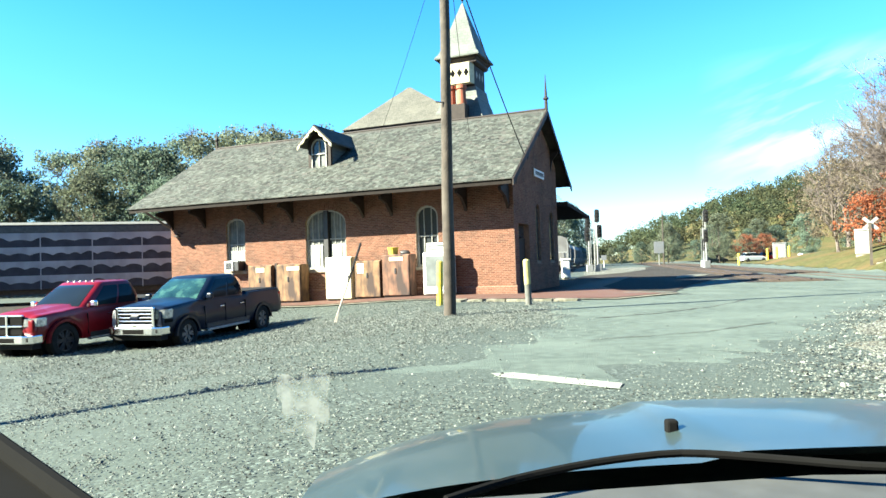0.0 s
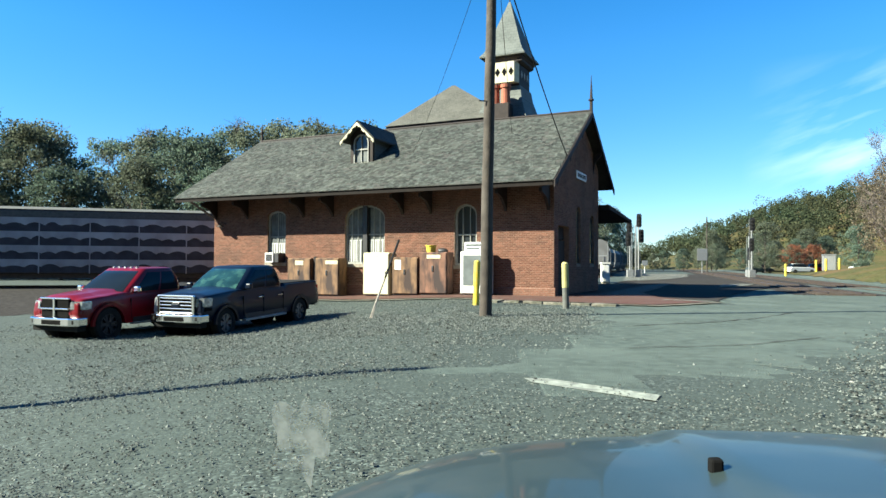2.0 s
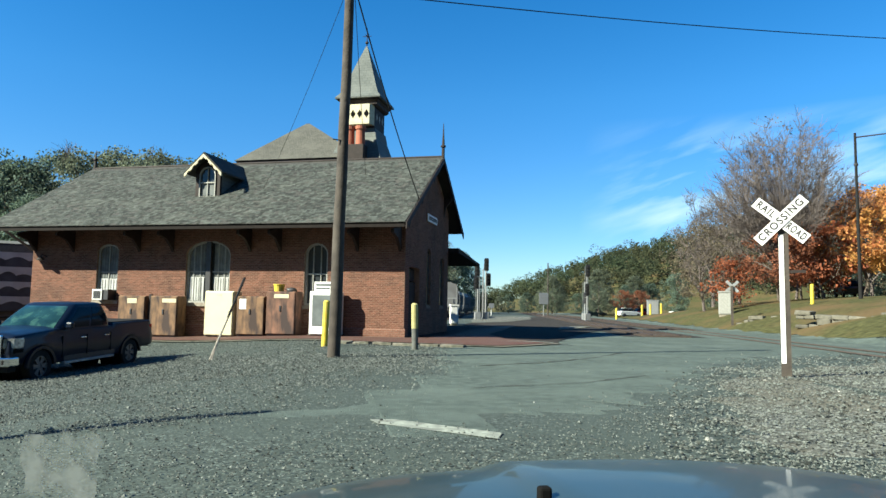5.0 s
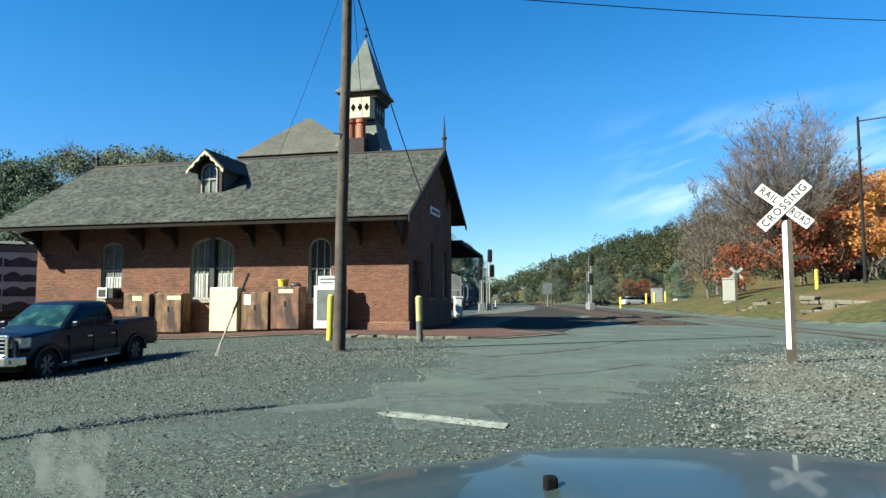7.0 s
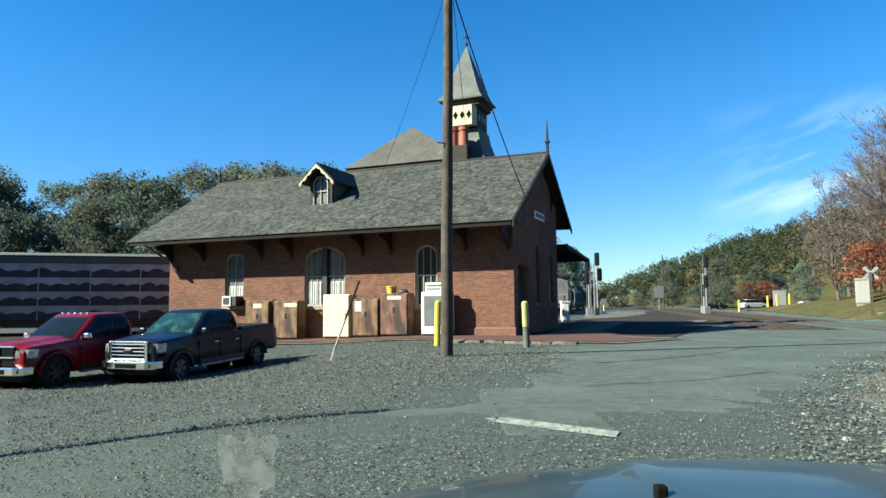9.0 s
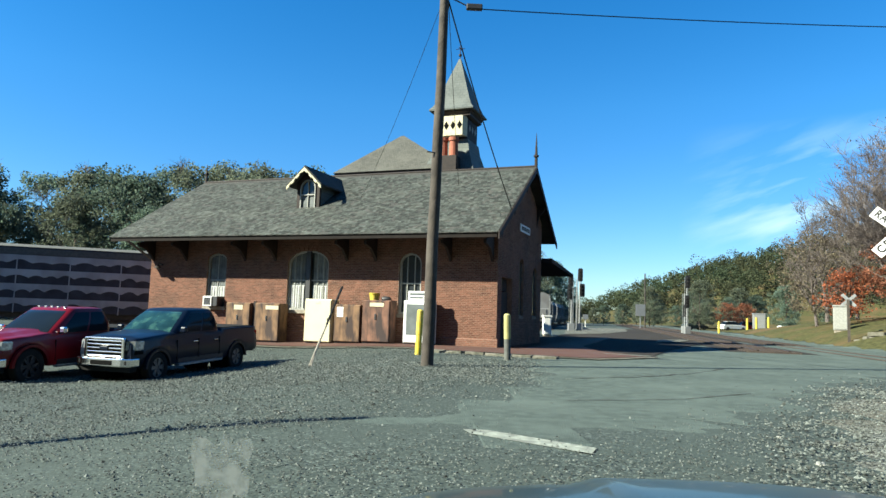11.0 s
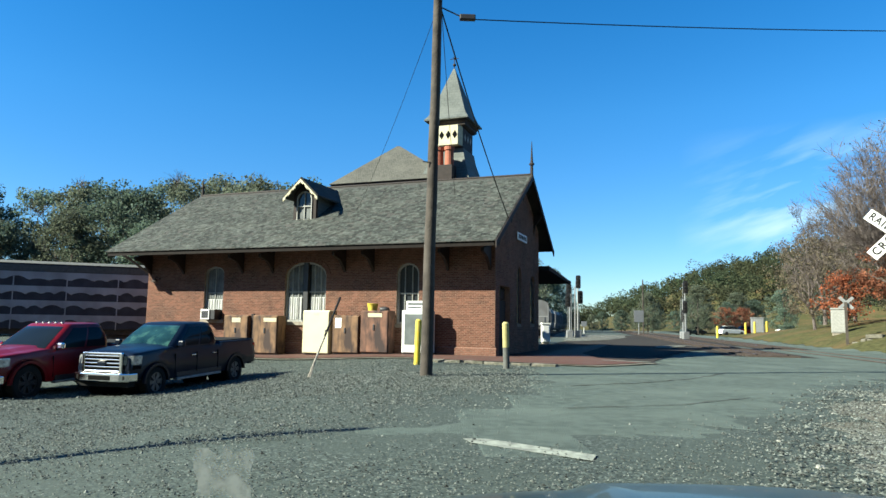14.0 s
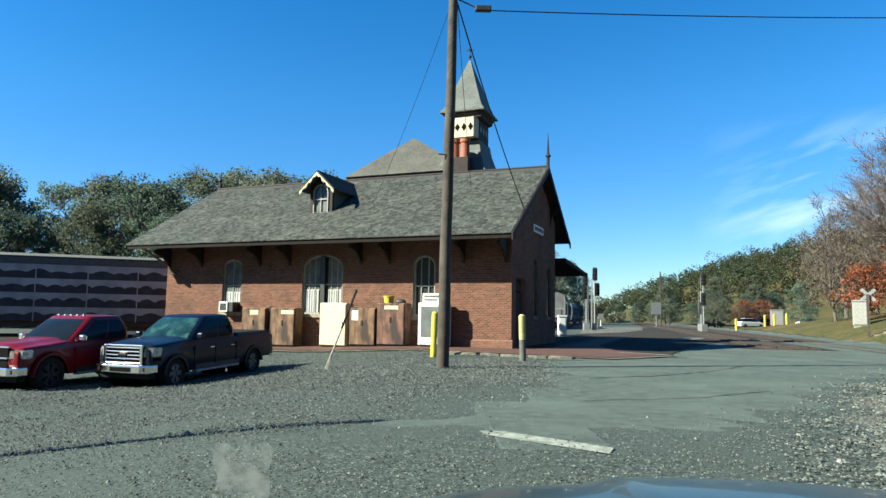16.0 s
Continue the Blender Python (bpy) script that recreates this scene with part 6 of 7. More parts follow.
def make_tree(m, label, seed, h, r, material, clumps=60, per=55, size=0.28, base=0.25, trunk_r=0.22, clump_r=0.9, limbs=9, bare=False, dome=False):
    rng, rn = np.random.default_rng(seed), random.Random(seed)
    t = thing("tree", m, label, "tree", group="")
    bm = bmesh.new()
    p = Vector((0, 0, -0.3))
    path = [p]
    for i in range(5):
        p = p + Vector((rn.uniform(-0.25, 0.25), rn.uniform(-0.25, 0.25), h * 0.16))
        path.append(p)
    for i, (a_, b_) in enumerate(zip(path, path[1:3] if dome else path[1:])):
        rod(bm, a_, b_, trunk_r * (1 - 0.16 * i), trunk_r * (1 - 0.16 * (i + 1)), 8, caps=False)
    tips = []

    def grow(o, d, ln, rad, depth):
        e = o + d * ln
        rod(bm, o, e, rad, rad * 0.6, 5 if depth else 4, caps=False)
        if depth == 0:
            tips.append(e)
            return
        for _ in range(3 if depth > 1 else 2 + bare):
            dev = 0.5 if bare else 0.75
            nd = (d + Vector((rn.uniform(-dev, dev), rn.uniform(-dev, dev), rn.uniform(-0.15, 0.6)))).normalized()
            grow(o.lerp(e, rn.uniform(0.55, 1.0)), nd, ln * rn.uniform(0.5, 0.75), rad * 0.5, depth - 1)
    for i in range(limbs):
        f = base + (0.95 - base) * i / limbs
        k = min(4, int(f * 5))
        o = path[k].lerp(path[k + 1], f * 5 - k) if f < 0.8 else path[-1]
        ang = i * 2.4 + rn.uniform(-0.4, 0.4)
        d = Vector((math.cos(ang), math.sin(ang), rn.uniform(0.5, 1.3) + (0.35 if bare else 0))).normalized()
        if dome:        # many upright limbs from low down, fanning into a round crown
            o = path[1].lerp(path[2], rn.random())
            el = math.asin(0.0 + 0.98 * ((i + 0.5) / limbs) ** 0.9)
            rr_ = rn.uniform(0.82, 1.0)
            e = Vector((r * math.cos(el) * math.cos(ang), r * math.cos(el) * math.sin(ang), h * 0.42 + h * 0.54 * math.sin(el))) * rr_
            mid = Vector((e.x * 0.72, e.y * 0.72, o.z + (e.z - o.z) * 0.42))
            prev, rad = o, trunk_r * 0.36
            for j in range(1, 13):
                f = j / 12
                p = o.lerp(mid, f).lerp(mid.lerp(e, f), f) + Vector((rn.uniform(-0.12, 0.12), rn.uniform(-0.12, 0.12), 0))
                rod(bm, prev, p, rad, rad * 0.84, 5, caps=False)
                rad *= 0.84
                if j > 3:
                    for _ in range(3):
                        d = ((p - prev).normalized() * 0.9 + Vector((rn.uniform(-1, 1), rn.uniform(-1, 1), rn.uniform(-0.3, 0.8)))).normalized()
                        q = p + d * rn.uniform(0.7, 1.7)
                        rod(bm, p, q, 0.020, 0.012, 4, caps=False)
                        tips.append(p.lerp(q, rn.uniform(0.5, 1)))
                prev = p
            tips.append(e)
            continue
        grow(o, d, r * rn.uniform(0.42, 0.6) * (1.1 - 0.35 * f), trunk_r * 0.45 * (1.1 - 0.6 * f), 3 if bare else 2)
    part("trunk", bm, TWIGS if bare else BARK, t)
    cs, rs = [], []
    for i in range(clumps):
        zf = rng.uniform(0, 1)
        ang, rad = rng.uniform(0, 2 * math.pi), math.sqrt(rng.uniform(0.05, 1))
        env = math.sin(math.pi * min(0.96, 0.16 + 0.8 * zf)) ** 0.7
        wob = 1 + 0.3 * math.sin(3 * ang + seed) * rng.uniform(0.3, 1)
        cs.append((r * env * rad * wob * math.cos(ang), r * env * rad * wob * math.sin(ang), h * (base + (0.96 - base) * zf)))
        rs.append(clump_r * rng.uniform(0.6, 1.35))
    me = leaf_mesh("crown", cs, rs, per, size, material, rng)
    cr_ = new("crown", me)
    cr_.parent = t
    if bare:
        tw = bmesh.new()
        for e in tips:
            for _ in range(4 if dome else 3):
                d = (Vector((e.x, e.y, 0)) * 0.1 + Vector((rn.uniform(-1, 1), rn.uniform(-1, 1), rn.uniform(0.1, 1.2)))).normalized()
                rod(tw, e, e + d * rn.uniform(0.5, 1.3), 0.013, 0.008, 3, caps=False)
        tagged(part("twig_spray", tw, TWIGS, t), kind="stuff")
    return t


def on_ground(x, y, yaw=0, s=1.0, dz=0.0):
    return pose(x, y, ground_z(x, y) + dz, 0, 0, yaw) @ Matrix.Scale(s, 4)


rt = random.Random(11)
belt = [make_tree(on_ground(-52, 66), "tall dark green tree behind the freight train", 1, 18.9, 6.0, LEAF_DARK, 120, 150, 0.155, 0.12, clump_r=1.25),
        make_tree(on_ground(-43, 64), "broad olive autumn tree behind the freight train", 2, 15.4, 5.2, LEAF_OLIVE, 110, 145, 0.148, 0.12, clump_r=1.15),
        make_tree(on_ground(-34, 66), "browning half-bare tree behind the freight train", 3, 14.9, 4.6, LEAF_OLIVE, 80, 100, 0.14, 0.15, clump_r=0.95, bare=True),
        make_tree(on_ground(-27, 63), "dense green tree behind the freight train", 4, 14.3, 5.0, LEAF_DARK, 110, 140, 0.145, 0.10, clump_r=1.1)]


def copy_tree(src, x, y, yaw, s):
    c = copy_thing(src, pose(x, y, ground_z(x, y), 0, 0, yaw))
    c.scale = (s, s, s)
    return c


for i, (x, y, k, s) in enumerate(((-60, 70, 1, 1.3), (-47, 70, 3, 1.15), (-39, 70, 0, 0.8), (-31, 72, 1, 0.98), (-22.5, 66, 2, 1.05), (-38.5, 61, 3, 0.75), (-30.5, 60, 1, 0.72), (-23, 59, 3, 0.72), (-17, 64, 1, 0.95),
                                  (-46, 60, 1, 0.7), (-55, 60, 3, 0.85), (-64, 62, 0, 0.95), (-34, 92, 0, 1.1), (-28, 95, 1, 1.42), (-22, 92, 1, 1.38), (-15, 95, 3, 1.52), (-9, 97, 1, 1.42), (-3, 98, 3, 1.5), (-42, 90, 3, 1.4), (-70, 72, 0, 1.1), (-12, 72, 3, 0.9))):
    copy_tree(belt[k], x, y, rt.uniform(0, 360), s)

# beyond the platform: trees between the tracks
copy_tree(belt[3], 18.0, 150, 40, 1.2)
copy_tree(belt[1], 25.0, 153, 80, 1.15)
copy_tree(belt[3], 31.0, 160, 10, 1.1)
copy_tree(belt[3], 12.0, 150, 70, 1.1)
copy_tree(belt[1], 44.0, 232, 30, 1.25)
copy_tree(belt[3], 49.5, 234, 90, 1.3)
copy_tree(belt[1], 39.0, 226, 130, 1.3)
copy_tree(belt[3], 29.0, 176, 50, 1.15)
copy_tree(belt[1], 22.0, 170, 10, 1.3)

# on the bank
big = make_tree(on_ground(42.9, 57.6), "large nearly leafless tree on the grass bank", 21, 18.4, 6.5, LEAF_BROWN, 90, 6, 0.11, 0.25, 0.26, 1.0, 120, bare=True, dome=True)
gold = make_tree(on_ground(48.5, 54.0), "golden orange maple on the grass bank", 22, 10.0, 4.6, LEAF_GOLD, 95, 105, 0.14, 0.22, 0.2, 0.95)
orange = make_tree(on_ground(37.6, 58.2), "low orange-red maple on the grass bank", 23, 4.8, 2.3, LEAF_ORANGE, 46, 50, 0.12, 0.2, 0.12, 0.75)
brown = make_tree(on_ground(43, 69.5), "grey-brown thinning tree behind the bank", 24, 11.5, 5.0, LEAF_BROWN, 90, 55, 0.11, 0.12, 0.2, 1.0, 14, bare=True)
red = make_tree(on_ground(46.5, 63.0), "dark red maple on the grass bank", 25, 8.0, 3.6, LEAF_RED, 60, 90, 0.13, 0.25, 0.16, 0.8)
copy_tree(gold, 56, 58, 120, 1.1)
copy_tree(red, 41.0, 55.0, 70, 0.92)
copy_tree(orange, 44.6, 54.2, 150, 1.45)
copy_tree(brown, 38.6, 64.0, 60, 0.82)
copy_tree(brown, 46.5, 60.5, 250, 0.80)
copy_tree(orange, 50.5, 62, 40, 1.15)
copy_tree(brown, 52, 78, 140, 1.05)
copy_tree(brown, 58, 72, 200, 1.1)
copy_tree(red, 53, 68, 100, 1.0)
copy_tree(brown, 64, 70, 20, 1.1)
copy_tree(belt[1], 66, 62, 20, 0.9)
copy_tree(belt[3], 57, 103, 70, 0.5)
copy_tree(belt[1], 47.5, 112, 100, 0.55)
copy_tree(belt[3], 63, 100, 150, 0.55)
copy_tree(red, 54, 116, 10, 0.6)
copy_tree(red, 58, 118, 60, 0.6)
copy_tree(belt[1], 52, 150, 30, 0.6)
copy_tree(belt[3], 62, 150, 30, 0.6)
copy_tree(belt[3], 72, 80, 20, 1.0)
copy_tree(belt[1], 80, 90, 20, 1.1)

for i in range(16):         # shrubs and young trees along the foot of the hill
    az, far = radians(12.5 + 0.95 * i + rt.uniform(-0.4, 0.4)), rt.uniform(165, 215)
    copy_tree(belt[(1, 3, 1, 3)[i % 4]], far * math.sin(az), far * math.cos(az), rt.uniform(0, 360), rt.uniform(0.22, 0.32) + 0.022 * i)


# ---- the wooded hill ----
def crest(az):
    return float(np.interp(az, (-10, 6, 12, 13.5, 15.4, 18, 21.5, 23.8, 26.6, 28.8, 30.5, 36, 70, 90), (9, 9, 9, 10, 14.5, 20.5, 30, 37, 41, 42, 45, 54, 58, 30)))


def hill_z(az, rr):
    return (crest(az) - 9) * step(210, 380, rr) - 0.5


def build_hill():
    azs, rs = np.arange(-10, 91, 2.0), np.arange(205, 520, 15.0)
    verts = [(r_ * math.sin(radians(a_)), r_ * math.cos(radians(a_)), hill_z(a_, r_)) for a_ in azs for r_ in rs]
    k = len(rs)
    faces = [(i * k + j, i * k + j + 1, (i + 1) * k + j + 1, (i + 1) * k + j) for i in range(len(azs) - 1) for j in range(k - 1)]
    me = bpy.data.meshes.new("hill")
    me.from_pydata(verts, [], faces)
    me.materials.append(GRASS)
    me.shade_smooth()
    tagged(new("hill", me), "long wooded hill beyond the railway", "hill", kind="structure")
    rng = np.random.default_rng(5)
    cs, rr = [], []
    for _ in range(1500):
        a_ = rng.uniform(-9, 75)
        r_ = rng.uniform(340, 400) if a_ < 17 else rng.uniform(255, 400)
        s_ = rng.uniform(1.8, 4.6)
        tall = rng.uniform(0.9, 1.7)
        for _ in range(3):
            cs.append((r_ * math.sin(radians(a_)) + rng.normal() * s_ * 0.5, r_ * math.cos(radians(a_)) + rng.normal() * s_ * 0.5, hill_z(a_, r_) + s_ * tall * rng.uniform(0.4, 1.6)))
            rr.append(s_ * rng.uniform(0.5, 0.9))
    me = leaf_mesh("woods", cs, rr, 85, 0.42, HILL_WOODS, rng, 1.0)
    tagged(new("woods", me), "distant mixed autumn woods on the hill", "woods", kind="stuff")


build_hill()


def sky_blocking_hill():
    """An unseen wooded hillside behind the car, added to cut the sky's fill light."""
    xs, ys = np.arange(-200, 241, 20.0), np.arange(-190, -24, 11.0)
    verts = [(x, y, 78 * step(-24, -105, y) * step(-210, -120, x) + 5 * noise.noise((x * 0.05, y * 0.05, 2)) * step(-26, -50, y) - 0.3) for x in xs for y in ys]
    k = len(ys)
    faces = [(i * k + j, i * k + j + 1, (i + 1) * k + j + 1, (i + 1) * k + j) for i in range(len(xs) - 1) for j in range(k - 1)]
    me = bpy.data.meshes.new("hill_south")
    me.from_pydata(verts, [], [f[::-1] for f in faces])
    me.materials.append(HILL_WOODS)
    me.shade_smooth()
    tagged(new("hill_south", me), "unseen wooded hillside added behind the lot to block sky light", "hill", kind="structure")


sky_blocking_hill()


# ---- the car the camera rides in: bonnet, wiper, pillar ----
def dusty_film():
    m = bpy.data.materials.new("dusty_film")
    m.use_nodes = True
    n, l = m.node_tree.nodes, m.node_tree.links
    df, tp, mx = n.new("ShaderNodeBsdfDiffuse"), n.new("ShaderNodeBsdfTransparent"), n.new("ShaderNodeMixShader")
    df.inputs["Color"].default_value = (0.5, 0.52, 0.46, 1)
    tc, no, mr = n.new("ShaderNodeTexCoord"), n.new("ShaderNodeTexNoise"), n.new("ShaderNodeMapRange")
    no.inputs["Scale"].default_value, no.inputs["Detail"].default_value = 45.0, 5.0
    mr.inputs["From Min"].default_value, mr.inputs["From Max"].default_value, mr.inputs["To Max"].default_value = 0.3, 0.62, 0.78
    l.new(tc.outputs["Object"], no.inputs["Vector"])
    l.new(no.outputs["Fac"], mr.inputs["Value"])
    l.new(mr.outputs["Result"], mx.inputs["Fac"])
    l.new(tp.outputs["BSDF"], mx.inputs[1])
    l.new(df.outputs["BSDF"], mx.inputs[2])
    l.new(mx.outputs["Shader"], n["Material Output"].inputs["Surface"])
    return m


SMEAR = dusty_film()


def own_car():
    c = thing("parked_car", pose(0.57, 0, 0), "teal-grey car bonnet seen from the driver's seat", "car")
    bm = bmesh.new()
    k, n = 48, 18
    grid = []
    for i in range(k + 1):
        s = -1 + 2 * i / k
        row = []
        for j in range(n + 1):
            f = j / n
            yf = 1.83 - 0.34 * abs(s) ** 2.6
            if f < 0.8:
                g = f / 0.8
                y = 1.0 + 0.08 * (1 - s * s) + (yf - 1.0 - 0.08 * (1 - s * s)) * g
                z = 1.035 - 0.02 * g - 0.055 * g ** 4 - 0.045 * abs(s) ** 4
                z += 0.017 * step(-0.20, -0.12, s) * step(0.95, 0.8, s)
            else:
                g = (f - 0.8) / 0.2
                y = yf + 0.10 * math.sin(g * math.pi / 2)
                z = 1.035 - 0.075 - 0.045 * abs(s) ** 4 + 0.017 * step(-0.20, -0.12, s) * step(0.95, 0.8, s) - 0.30 * (1 - math.cos(g * math.pi / 2))
            row.append(bm.verts.new((0.86 * s, y, z)))
        grid.append(row)
    for i in range(k):
        for j in range(n):
            bm.faces.new((grid[i][j], grid[i + 1][j], grid[i + 1][j + 1], grid[i][j + 1]))
    part("bonnet", bm, GREY_PAINT, c, "glossy teal-grey bonnet", smooth=True)
    bm = bmesh.new()
    prism(bm, [(-0.9, 0.50), (0.9, 0.50), (0.9, 0.985), (0.0, 1.065), (-0.9, 0.985)], 0.80, 1.015, "z", bev=0.01)
    part("cowl", bm, COWL_GREY, c, "black plastic cowl")
    bm = bmesh.new()
    pts = [(-0.61, 0.90, 1.05), (-0.51, 0.98, 1.05), (-0.37, 1.035, 1.055), (-0.22, 1.06, 1.06), (-0.07, 1.015, 1.055), (0.06, 0.97, 1.05), (0.4, 0.92, 1.05)]
    fine = [Vector(p).lerp(Vector(q), f) for p, q in zip(pts, pts[1:]) for f in (0, 0.25, 0.5, 0.75)] + [Vector(pts[-1])]
    for _ in range(2):
        fine = [fine[0]] + [(a_ + b_ * 2 + d_) / 4 for a_, b_, d_ in zip(fine, fine[1:], fine[2:])] + [fine[-1]]
    for a_, b_ in zip(fine, fine[1:]):
        rod(bm, a_, b_, 0.0065, 0.0065, 8)
    part("wiper", bm, TRIM_BLACK, c, "black wiper arm")
    for x, y in ((-0.15, 1.30),):
        part("washer_nozzle", one_box(x - 0.012, x + 0.012, y - 0.012, y + 0.012, 1.01, 1.056, bev=0.005), TRIM_BLACK, c)
    bm = bmesh.new()
    rod(bm, (-1.28, 0.79, 1.265), (-0.76, 0.43, 1.13), 0.011, 0.011, 10)
    part("pillar_trim", bm, TRIM_BLACK, c, "black windscreen pillar seal")
    bm = bmesh.new()
    hull_box(bm, [(-1.28, 0.78, 1.26), (-0.76, 0.42, 1.125), (-0.80, 0.36, 0.9), (-1.32, 0.72, 0.9)], [(-1.30, 0.75, 1.26), (-0.78, 0.39, 1.125), (-0.82, 0.33, 0.9), (-1.34, 0.69, 0.9)])
    part("pillar_panel", bm, TRIM_BLACK, c, "black inner pillar panel")
    bm = bmesh.new()
    eye, c0 = Vector((0, 0, 1.4)), Vector((-0.215, 0.80, 1.215))
    d = (c0 - eye).normalized()
    rx, ry = d.cross(Vector((0, 0, 1))).normalized(), d.cross(Vector((0, 0, 1))).normalized().cross(d)
    ring = []
    for i in range(28):
        a_ = 2 * math.pi * i / 28
        k_ = 1 + 0.75 * noise.noise((math.cos(a_) * 1.9, math.sin(a_) * 1.9, 7.0))
        ring.append(bm.verts.new(c0 - Vector((0.57, 0, 0)) + rx * (0.030 * k_ * math.cos(a_)) + ry * (0.044 * k_ * math.sin(a_))))
    bm.faces.new(ring)
    part("windshield_smear", bm, SMEAR, c, "pale dusty smear on the windshield")
    # the rest of the body, closed down to the ground
    bm = bmesh.new()
    prism(bm, [(-0.9, 0.5), (0.9, 0.5), (0.88, 1.3), (0.6, 1.72), (-0.6, 1.72), (-0.88, 1.3)], 0.25, 0.86, "z", bev=0.04)
    part("front_body", bm, GREY_PAINT, c)
    for x in (-0.8, 0.8):
        wheel(c, x * 0.95, 0.95, 0.34, 0.2, ALLOY)


own_car()


# ---- loose stones on the lot ----
def inside(poly, x, y):
    hit = False
    for (x0, y0), (x1, y1) in zip(poly, poly[1:] + poly[:1]):
        if (y0 > y) != (y1 > y) and x < x0 + (x1 - x0) * (y - y0) / (y1 - y0):
            hit = not hit
    return hit


def scatter_stones():
    rng = np.random.default_rng(8)
    verts, faces = [], []
    spots = []
    while len(spots) < 27000:
        y = 3.0 + 19 * rng.uniform() ** 1.5
        x = rng.uniform(-0.75, 0.95) * y
        if inside(ROAD, x + rng.normal() * 0.6, y + rng.normal() * 0.6) and rng.uniform() < 0.99:
            continue
        if y > 23.5 + 0.2 * x:
            continue
        if noise.noise((x * 0.55, y * 0.55, 4.0)) + 0.6 * noise.noise((x * 2.1, y * 2.1, 6.0)) < rng.uniform(-0.8, 0.2):
            continue
        spots.append((x, y))
    while len(spots) < 36000:       # thick round the crossing sign
        y = 4.5 + 11 * rng.uniform() ** 1.3
        x = 0.66 * y + rng.normal() * 0.7 + rng.uniform(-0.2, 0.6) * y
        if not inside(ROAD, x + rng.normal() * 0.3, y + rng.normal() * 0.3) and noise.noise((x * 1.3, y * 1.3, 2.0)) + 0.5 * noise.noise((x * 4, y * 4, 5.0)) > rng.uniform(-0.5, 0.35):
            spots.append((x, y))
    while len(spots) < 52000:       # coarse stone between the pole, the trucks and the painted line
        y = rng.uniform(8.5, 20)
        x = rng.uniform(-0.62, 0.24) * y
        if not inside(ROAD, x + rng.normal() * 0.4, y + rng.normal() * 0.4) and noise.noise((x * 0.7, y * 0.5, 8.0)) + 0.5 * noise.noise((x * 2.5, y * 2, 3.0)) > rng.uniform(-0.7, 0.25):
            spots.append((x, y))
    while len(spots) < 68000:       # on to the platform edge
        y = rng.uniform(14, 30.5)
        x = rng.uniform(-0.42, 0.20) * y
        ly = (x - 3.39) * 0.3907 + (y - 28.94) * 0.9205
        if ly < -3.3 + 0.35 * noise.noise((x, y, 1.0)) and not inside(ROAD, x + rng.normal() * 0.25, y + rng.normal() * 0.25) and noise.noise((x * 0.8, y * 0.5, 5.0)) > rng.uniform(-0.6, 0.3):
            spots.append((x, y))
    for x, y in spots:
        s = rng.uniform(0.006, 0.018) * (1.0 + 0.7 * (rng.uniform() < 0.04)) * (0.55 + 0.065 * min(y, 18)) * (1.4 if x > 0.52 * y else 1.0)
        b = len(verts)
        z = ground_z(x, y) + 0.012 + (0.025 if rng.uniform() < 0.3 else 0.005)
        a = rng.uniform(0, 6.28)
        for j in range(4):
            verts.append((x + s * math.cos(a + j * 1.57) * rng.uniform(0.7, 1.2), y + s * math.sin(a + j * 1.57) * rng.uniform(0.7, 1.2), z))
        verts.append((x + rng.normal() * s * 0.3, y + rng.normal() * s * 0.3, z + s * rng.uniform(0.5, 0.9)))
        for j in range(4):
            faces.append((b + j, b + (j + 1) % 4, b + 4))
    me = bpy.data.meshes.new("loose_stones")
    me.from_pydata(verts, [], faces)
    me.materials.append(STONES)
    tagged(new("loose_stones", me), "loose crushed stones scattered over the lot", "gravel", kind="stuff")


scatter_stones()


def crack(pts, w, label):
    """A wandering crack in the asphalt."""
    out = []
    for (x0, y0), (x1, y1) in zip(pts, pts[1:]):
        k = max(2, int(math.hypot(x1 - x0, y1 - y0) / 0.25))
        out += [(x0 + (x1 - x0) * i / k, y0 + (y1 - y0) * i / k) for i in range(k)]
    bm = bmesh.new()
    prev = None
    for i, (x, y) in enumerate(out):
        v = noise.noise_vector((x * 1.7, y * 1.7, 9.0))
        x, y = x + v.x * 0.12, y + v.y * 0.12
        ww = w * (0.3 + abs(noise.noise((x * 2.3, y * 2.3, 1.0))) * 1.6)
        q = [bm.verts.new((x, y + s_ * ww, ground_z(x, y) + 0.019)) for s_ in (-1, 1)]
        if prev:
            bm.faces.new((prev[0], q[0], q[1], prev[1]))
        prev = q
    tagged(part("road_crack", bm, BALLAST), label, "road crack", kind="structure")


crack([(3.7, 15.9), (5.4, 16.6), (7.4, 18.2), (9.6, 20.8)], 0.05, "wandering dark crack in the asphalt")
crack([(2.6, 11.5), (4.8, 12.2), (7.0, 13.8)], 0.03, "faint dark crack in the asphalt")


def rock(x, y, r, label):
    t = thing("rock", pose(x, y, ground_z(x, y), 0, 0, x * 57), label, "rock")
    bm = bmesh.new()
    bmesh.ops.create_icosphere(bm, subdivisions=2, radius=r)
    for v in bm.verts:
        v.co = Vector((v.co.x * 1.3, v.co.y * 0.8, v.co.z * 0.45)) * (1 + 0.35 * noise.noise(v.co * (3 / r) + Vector((x, y, 0))))
        v.co.z = max(-0.01, v.co.z + r * 0.15)
    part("stone", bm, WHITE_ROCK, t)


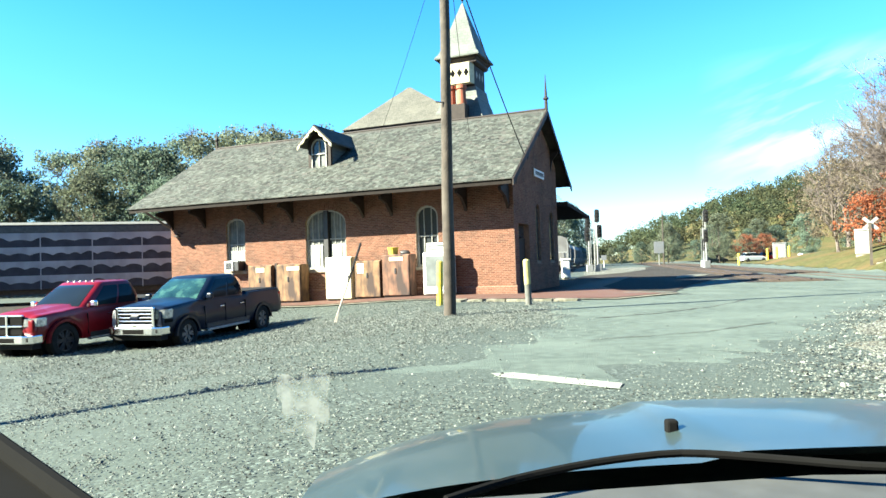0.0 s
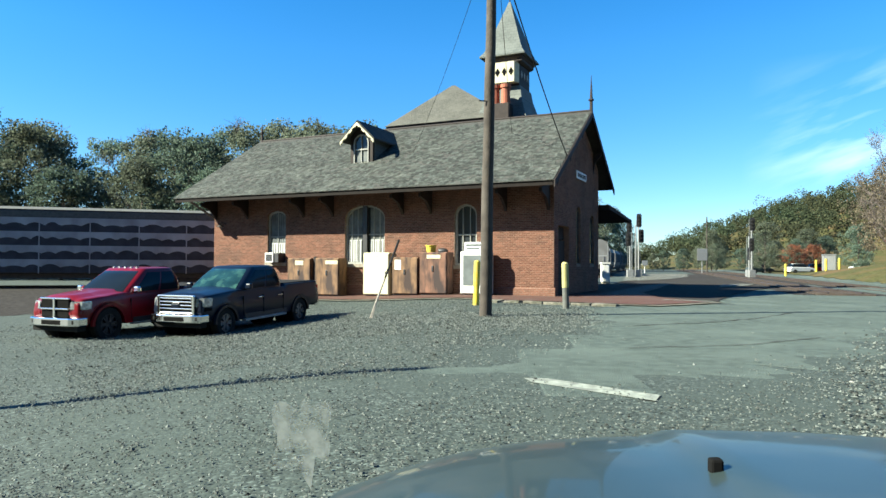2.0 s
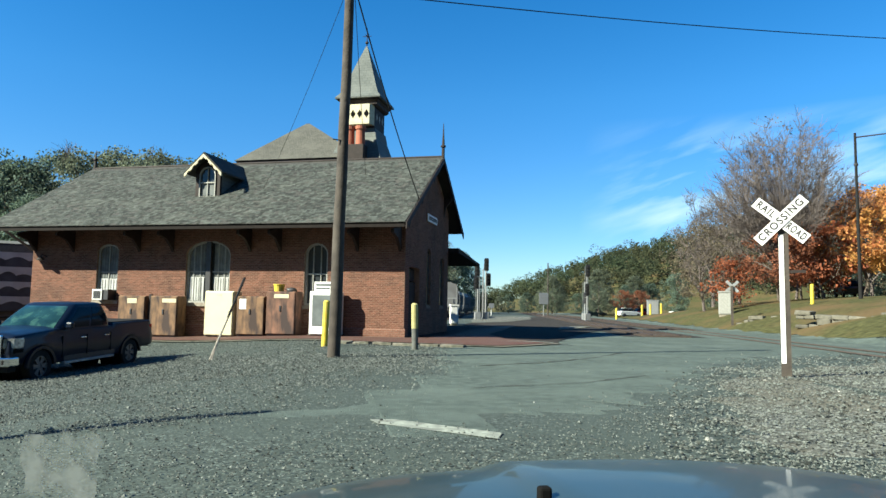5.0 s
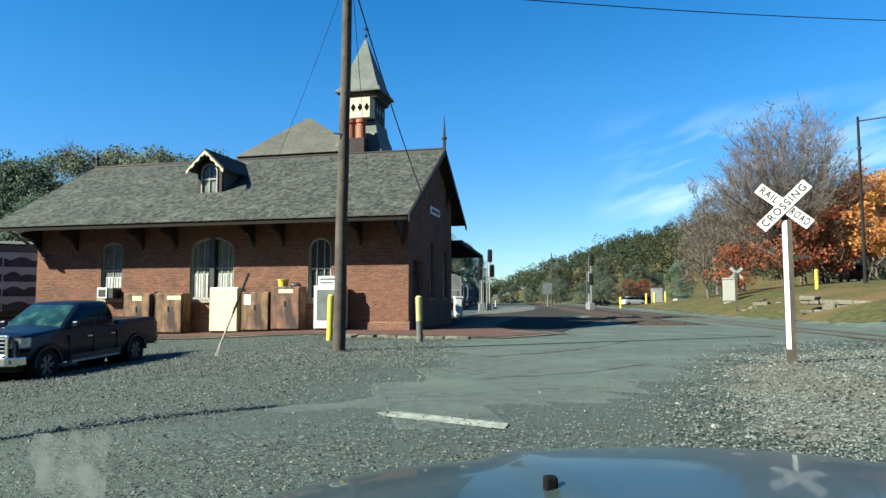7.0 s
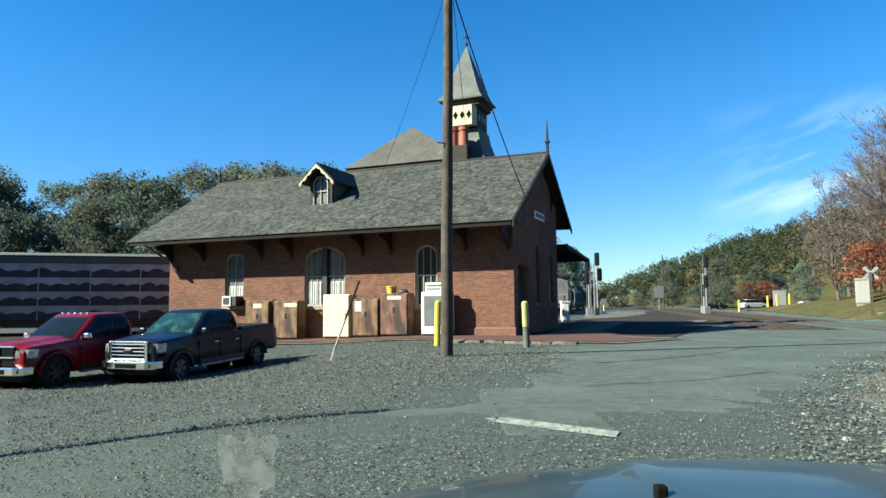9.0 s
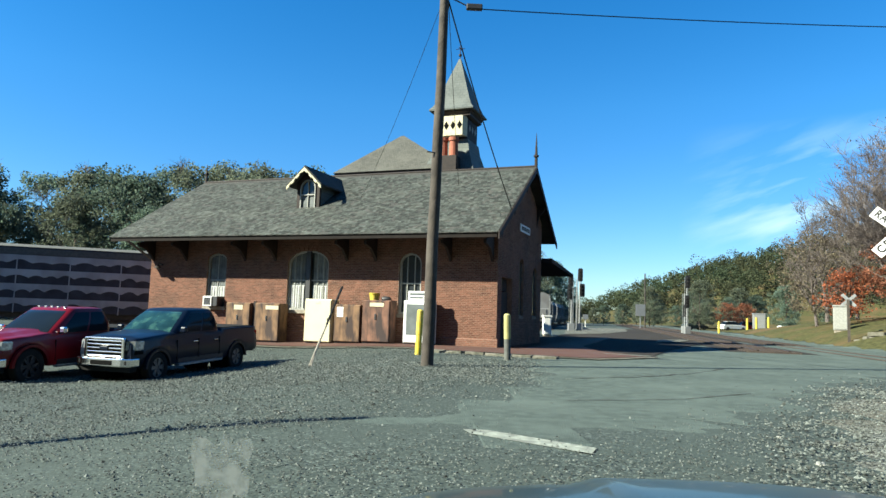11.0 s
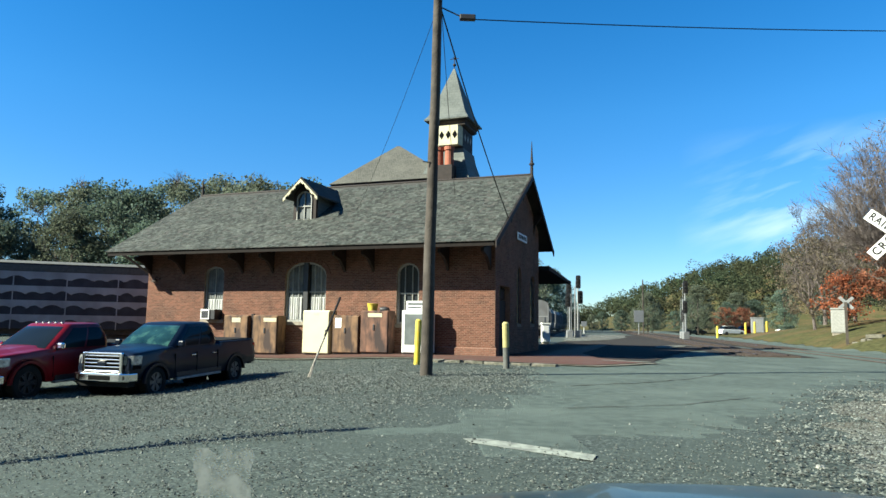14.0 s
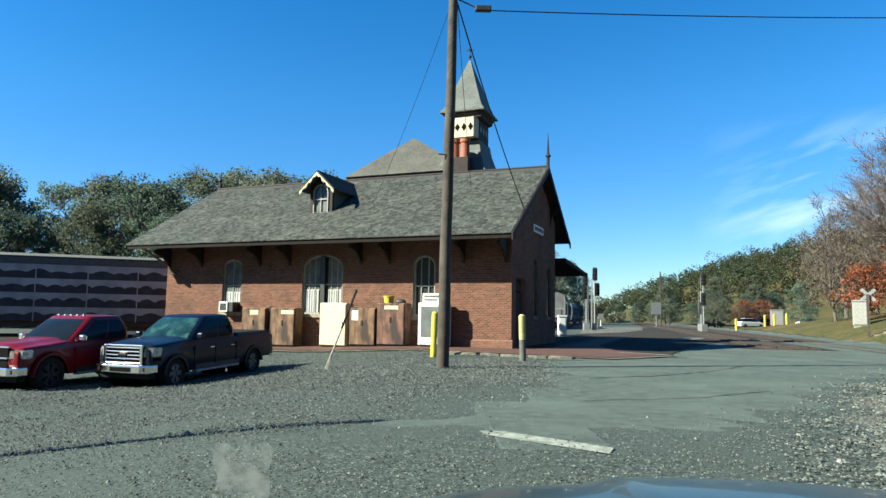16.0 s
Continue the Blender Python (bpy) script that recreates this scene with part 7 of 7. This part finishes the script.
WHITE_ROCK = mat("pale_limestone", (0.288, 0.288, 0.256), 0.9, var=0.2, scale=9, bump=0.4)
rock(4.15, 6.9, 0.06, "pale limestone lump on the gravel")
rock(-1.9, 9.9, 0.045, "small pale stone on the gravel")
rg = random.Random(3)
for i in range(26):
    y = rg.uniform(6.5, 13)
    rock(y * 0.62 + rg.uniform(-0.8, 3.2), y, rg.uniform(0.015, 0.035), "small pale stone on the gravel bank")


# ---- the bricks of the two walls that face the lot ----
BRICK_STAIN = dict(rough=0.9, var=0.28, scale=16, bump=0.25, bscale=60, spec=0.2, stain=(0.060, 0.036, 0.029), stain_scale=0.9, stain_amt=0.55)
BRICK_REST = mat("red_brick_course", (0.156, 0.072, 0.049), island=0.26, **BRICK_STAIN)
BRICK_PIECE = mat("red_brick_piece", (0.156, 0.072, 0.049), obj=0.26, **BRICK_STAIN)
BL, BH, GAP, PROUD = 0.222, 0.0765, 0.010, 0.006


def free_spans(u0, u1, z, openings):
    """The stretches of a course at height z that no opening takes."""
    spans, at = [], u0
    for o0, o1, sill, head, rise in sorted(openings):
        if not sill - 0.16 < z < head:
            continue
        half = (o1 - o0) / 2
        if rise and z > head - rise:
            half *= math.sqrt(max(0.0, 1 - ((z - head + rise) / rise) ** 2))
        c = (o0 + o1) / 2
        spans.append((at, c - half))
        at = c + half
    spans.append((at, u1))
    return spans


def lay_courses(u0, u1, z0, top, openings):
    """Every brick of a wall as (start, end, foot), in running bond."""
    out, row, z = [], 0, z0
    while z + BH < top(0.5 * (u0 + u1)) - 0.02:
        for a, b in free_spans(u0, u1, z + BH / 2, openings):
            j = math.floor((a - u0) / BL) - 1
            while u0 + j * BL < b:
                c = u0 + (j + 0.5 * (row % 2)) * BL
                p0, p1 = max(a, c), min(b, c + BL)
                if p1 - p0 > 0.04 and z + BH < min(top(p0), top(p1)):
                    out.append((p0, p1 - GAP, z))
                j += 1
        row, z = row + 1, z + BH
    return out


def brick_shape(w, m):
    """One brick face with chamfered arrises, its foot at the origin; m places it on the wall."""
    h, c = BH - GAP, 0.004
    ring = [(0, 0), (w, 0), (w, h), (0, h)]
    face = [(c, c), (w - c, c), (w - c, h - c), (c, h - c)]
    v = [m(x, 0.002, z) for x, z in ring] + [m(x, -PROUD, z) for x, z in face]
    return v, [(4, 5, 6, 7)] + [(i, (i + 1) % 4, 4 + (i + 1) % 4, 4 + i) for i in range(4)]


def brick_wall(wall, courses, on_wall, near):
    """Bricks near the corner are pieces of their own, the rest one mesh."""
    verts, faces, pieces = [], [], []
    for p0, p1, z in courses:
        if near(p0, z) and len(pieces) < 300:
            pieces.append((p0, p1, z))
            continue
        b = len(verts)
        v, f = brick_shape(p1 - p0, lambda x, d, h: on_wall(p0 + x, d, z + h))
        verts += v
        faces += [tuple(b + i for i in q) for q in f]
    me = bpy.data.meshes.new("brickwork")
    me.from_pydata(verts, [], faces)
    me.materials.append(BRICK_REST)
    rest = new("brickwork", me)
    rest.parent = wall
    tagged(rest, "weathered red brick courses", kind="stuff")
    shared = {}
    for p0, p1, z in pieces:
        w = round(p1 - p0, 2)
        if w not in shared:
            o = on_wall(0, 0, 0)
            v, f = brick_shape(w, lambda x, d, h: tuple(q - r for q, r in zip(on_wall(x, d, h), o)))
            shared[w] = bpy.data.meshes.new("brick")
            shared[w].from_pydata(v, [], f)
            shared[w].materials.append(BRICK_PIECE)
        br = new("brick", shared[w])
        br.parent = wall
        br.matrix_basis = Matrix.Translation(on_wall(p0, 0, z))


front_wall = next(o for o in station.children if o.name.startswith("front_wall"))
end_wall = next(o for o in station.children if o.name.startswith("end_wall"))
FRONT_OPENINGS = [(-15.52, -14.33, 1.44, 4.15, 0.30), (-10.65, -8.38, 1.4, 4.28, 0.62), (-4.68, -3.58, 1.37, 4.15, 0.45)]
END_OPENINGS = [(0.64, 2.4, 0.0, 3.15, 0.0), (3.75, 4.55, 1.46, 4.25, 0.35), (6.5, 7.4, 1.46, 4.0, 0.35)]
brick_wall(front_wall, lay_courses(-19.25, 0.0, 0.43, lambda u: 4.95, FRONT_OPENINGS), lambda u, d, z: (u, d, z), lambda u, z: u > -2.75 and z < 2.3)
brick_wall(end_wall, lay_courses(0.0, 8.4, 0.02, lambda u: roof_z(u) - 0.3, END_OPENINGS), lambda u, d, z: (-d, u, z), lambda u, z: False)
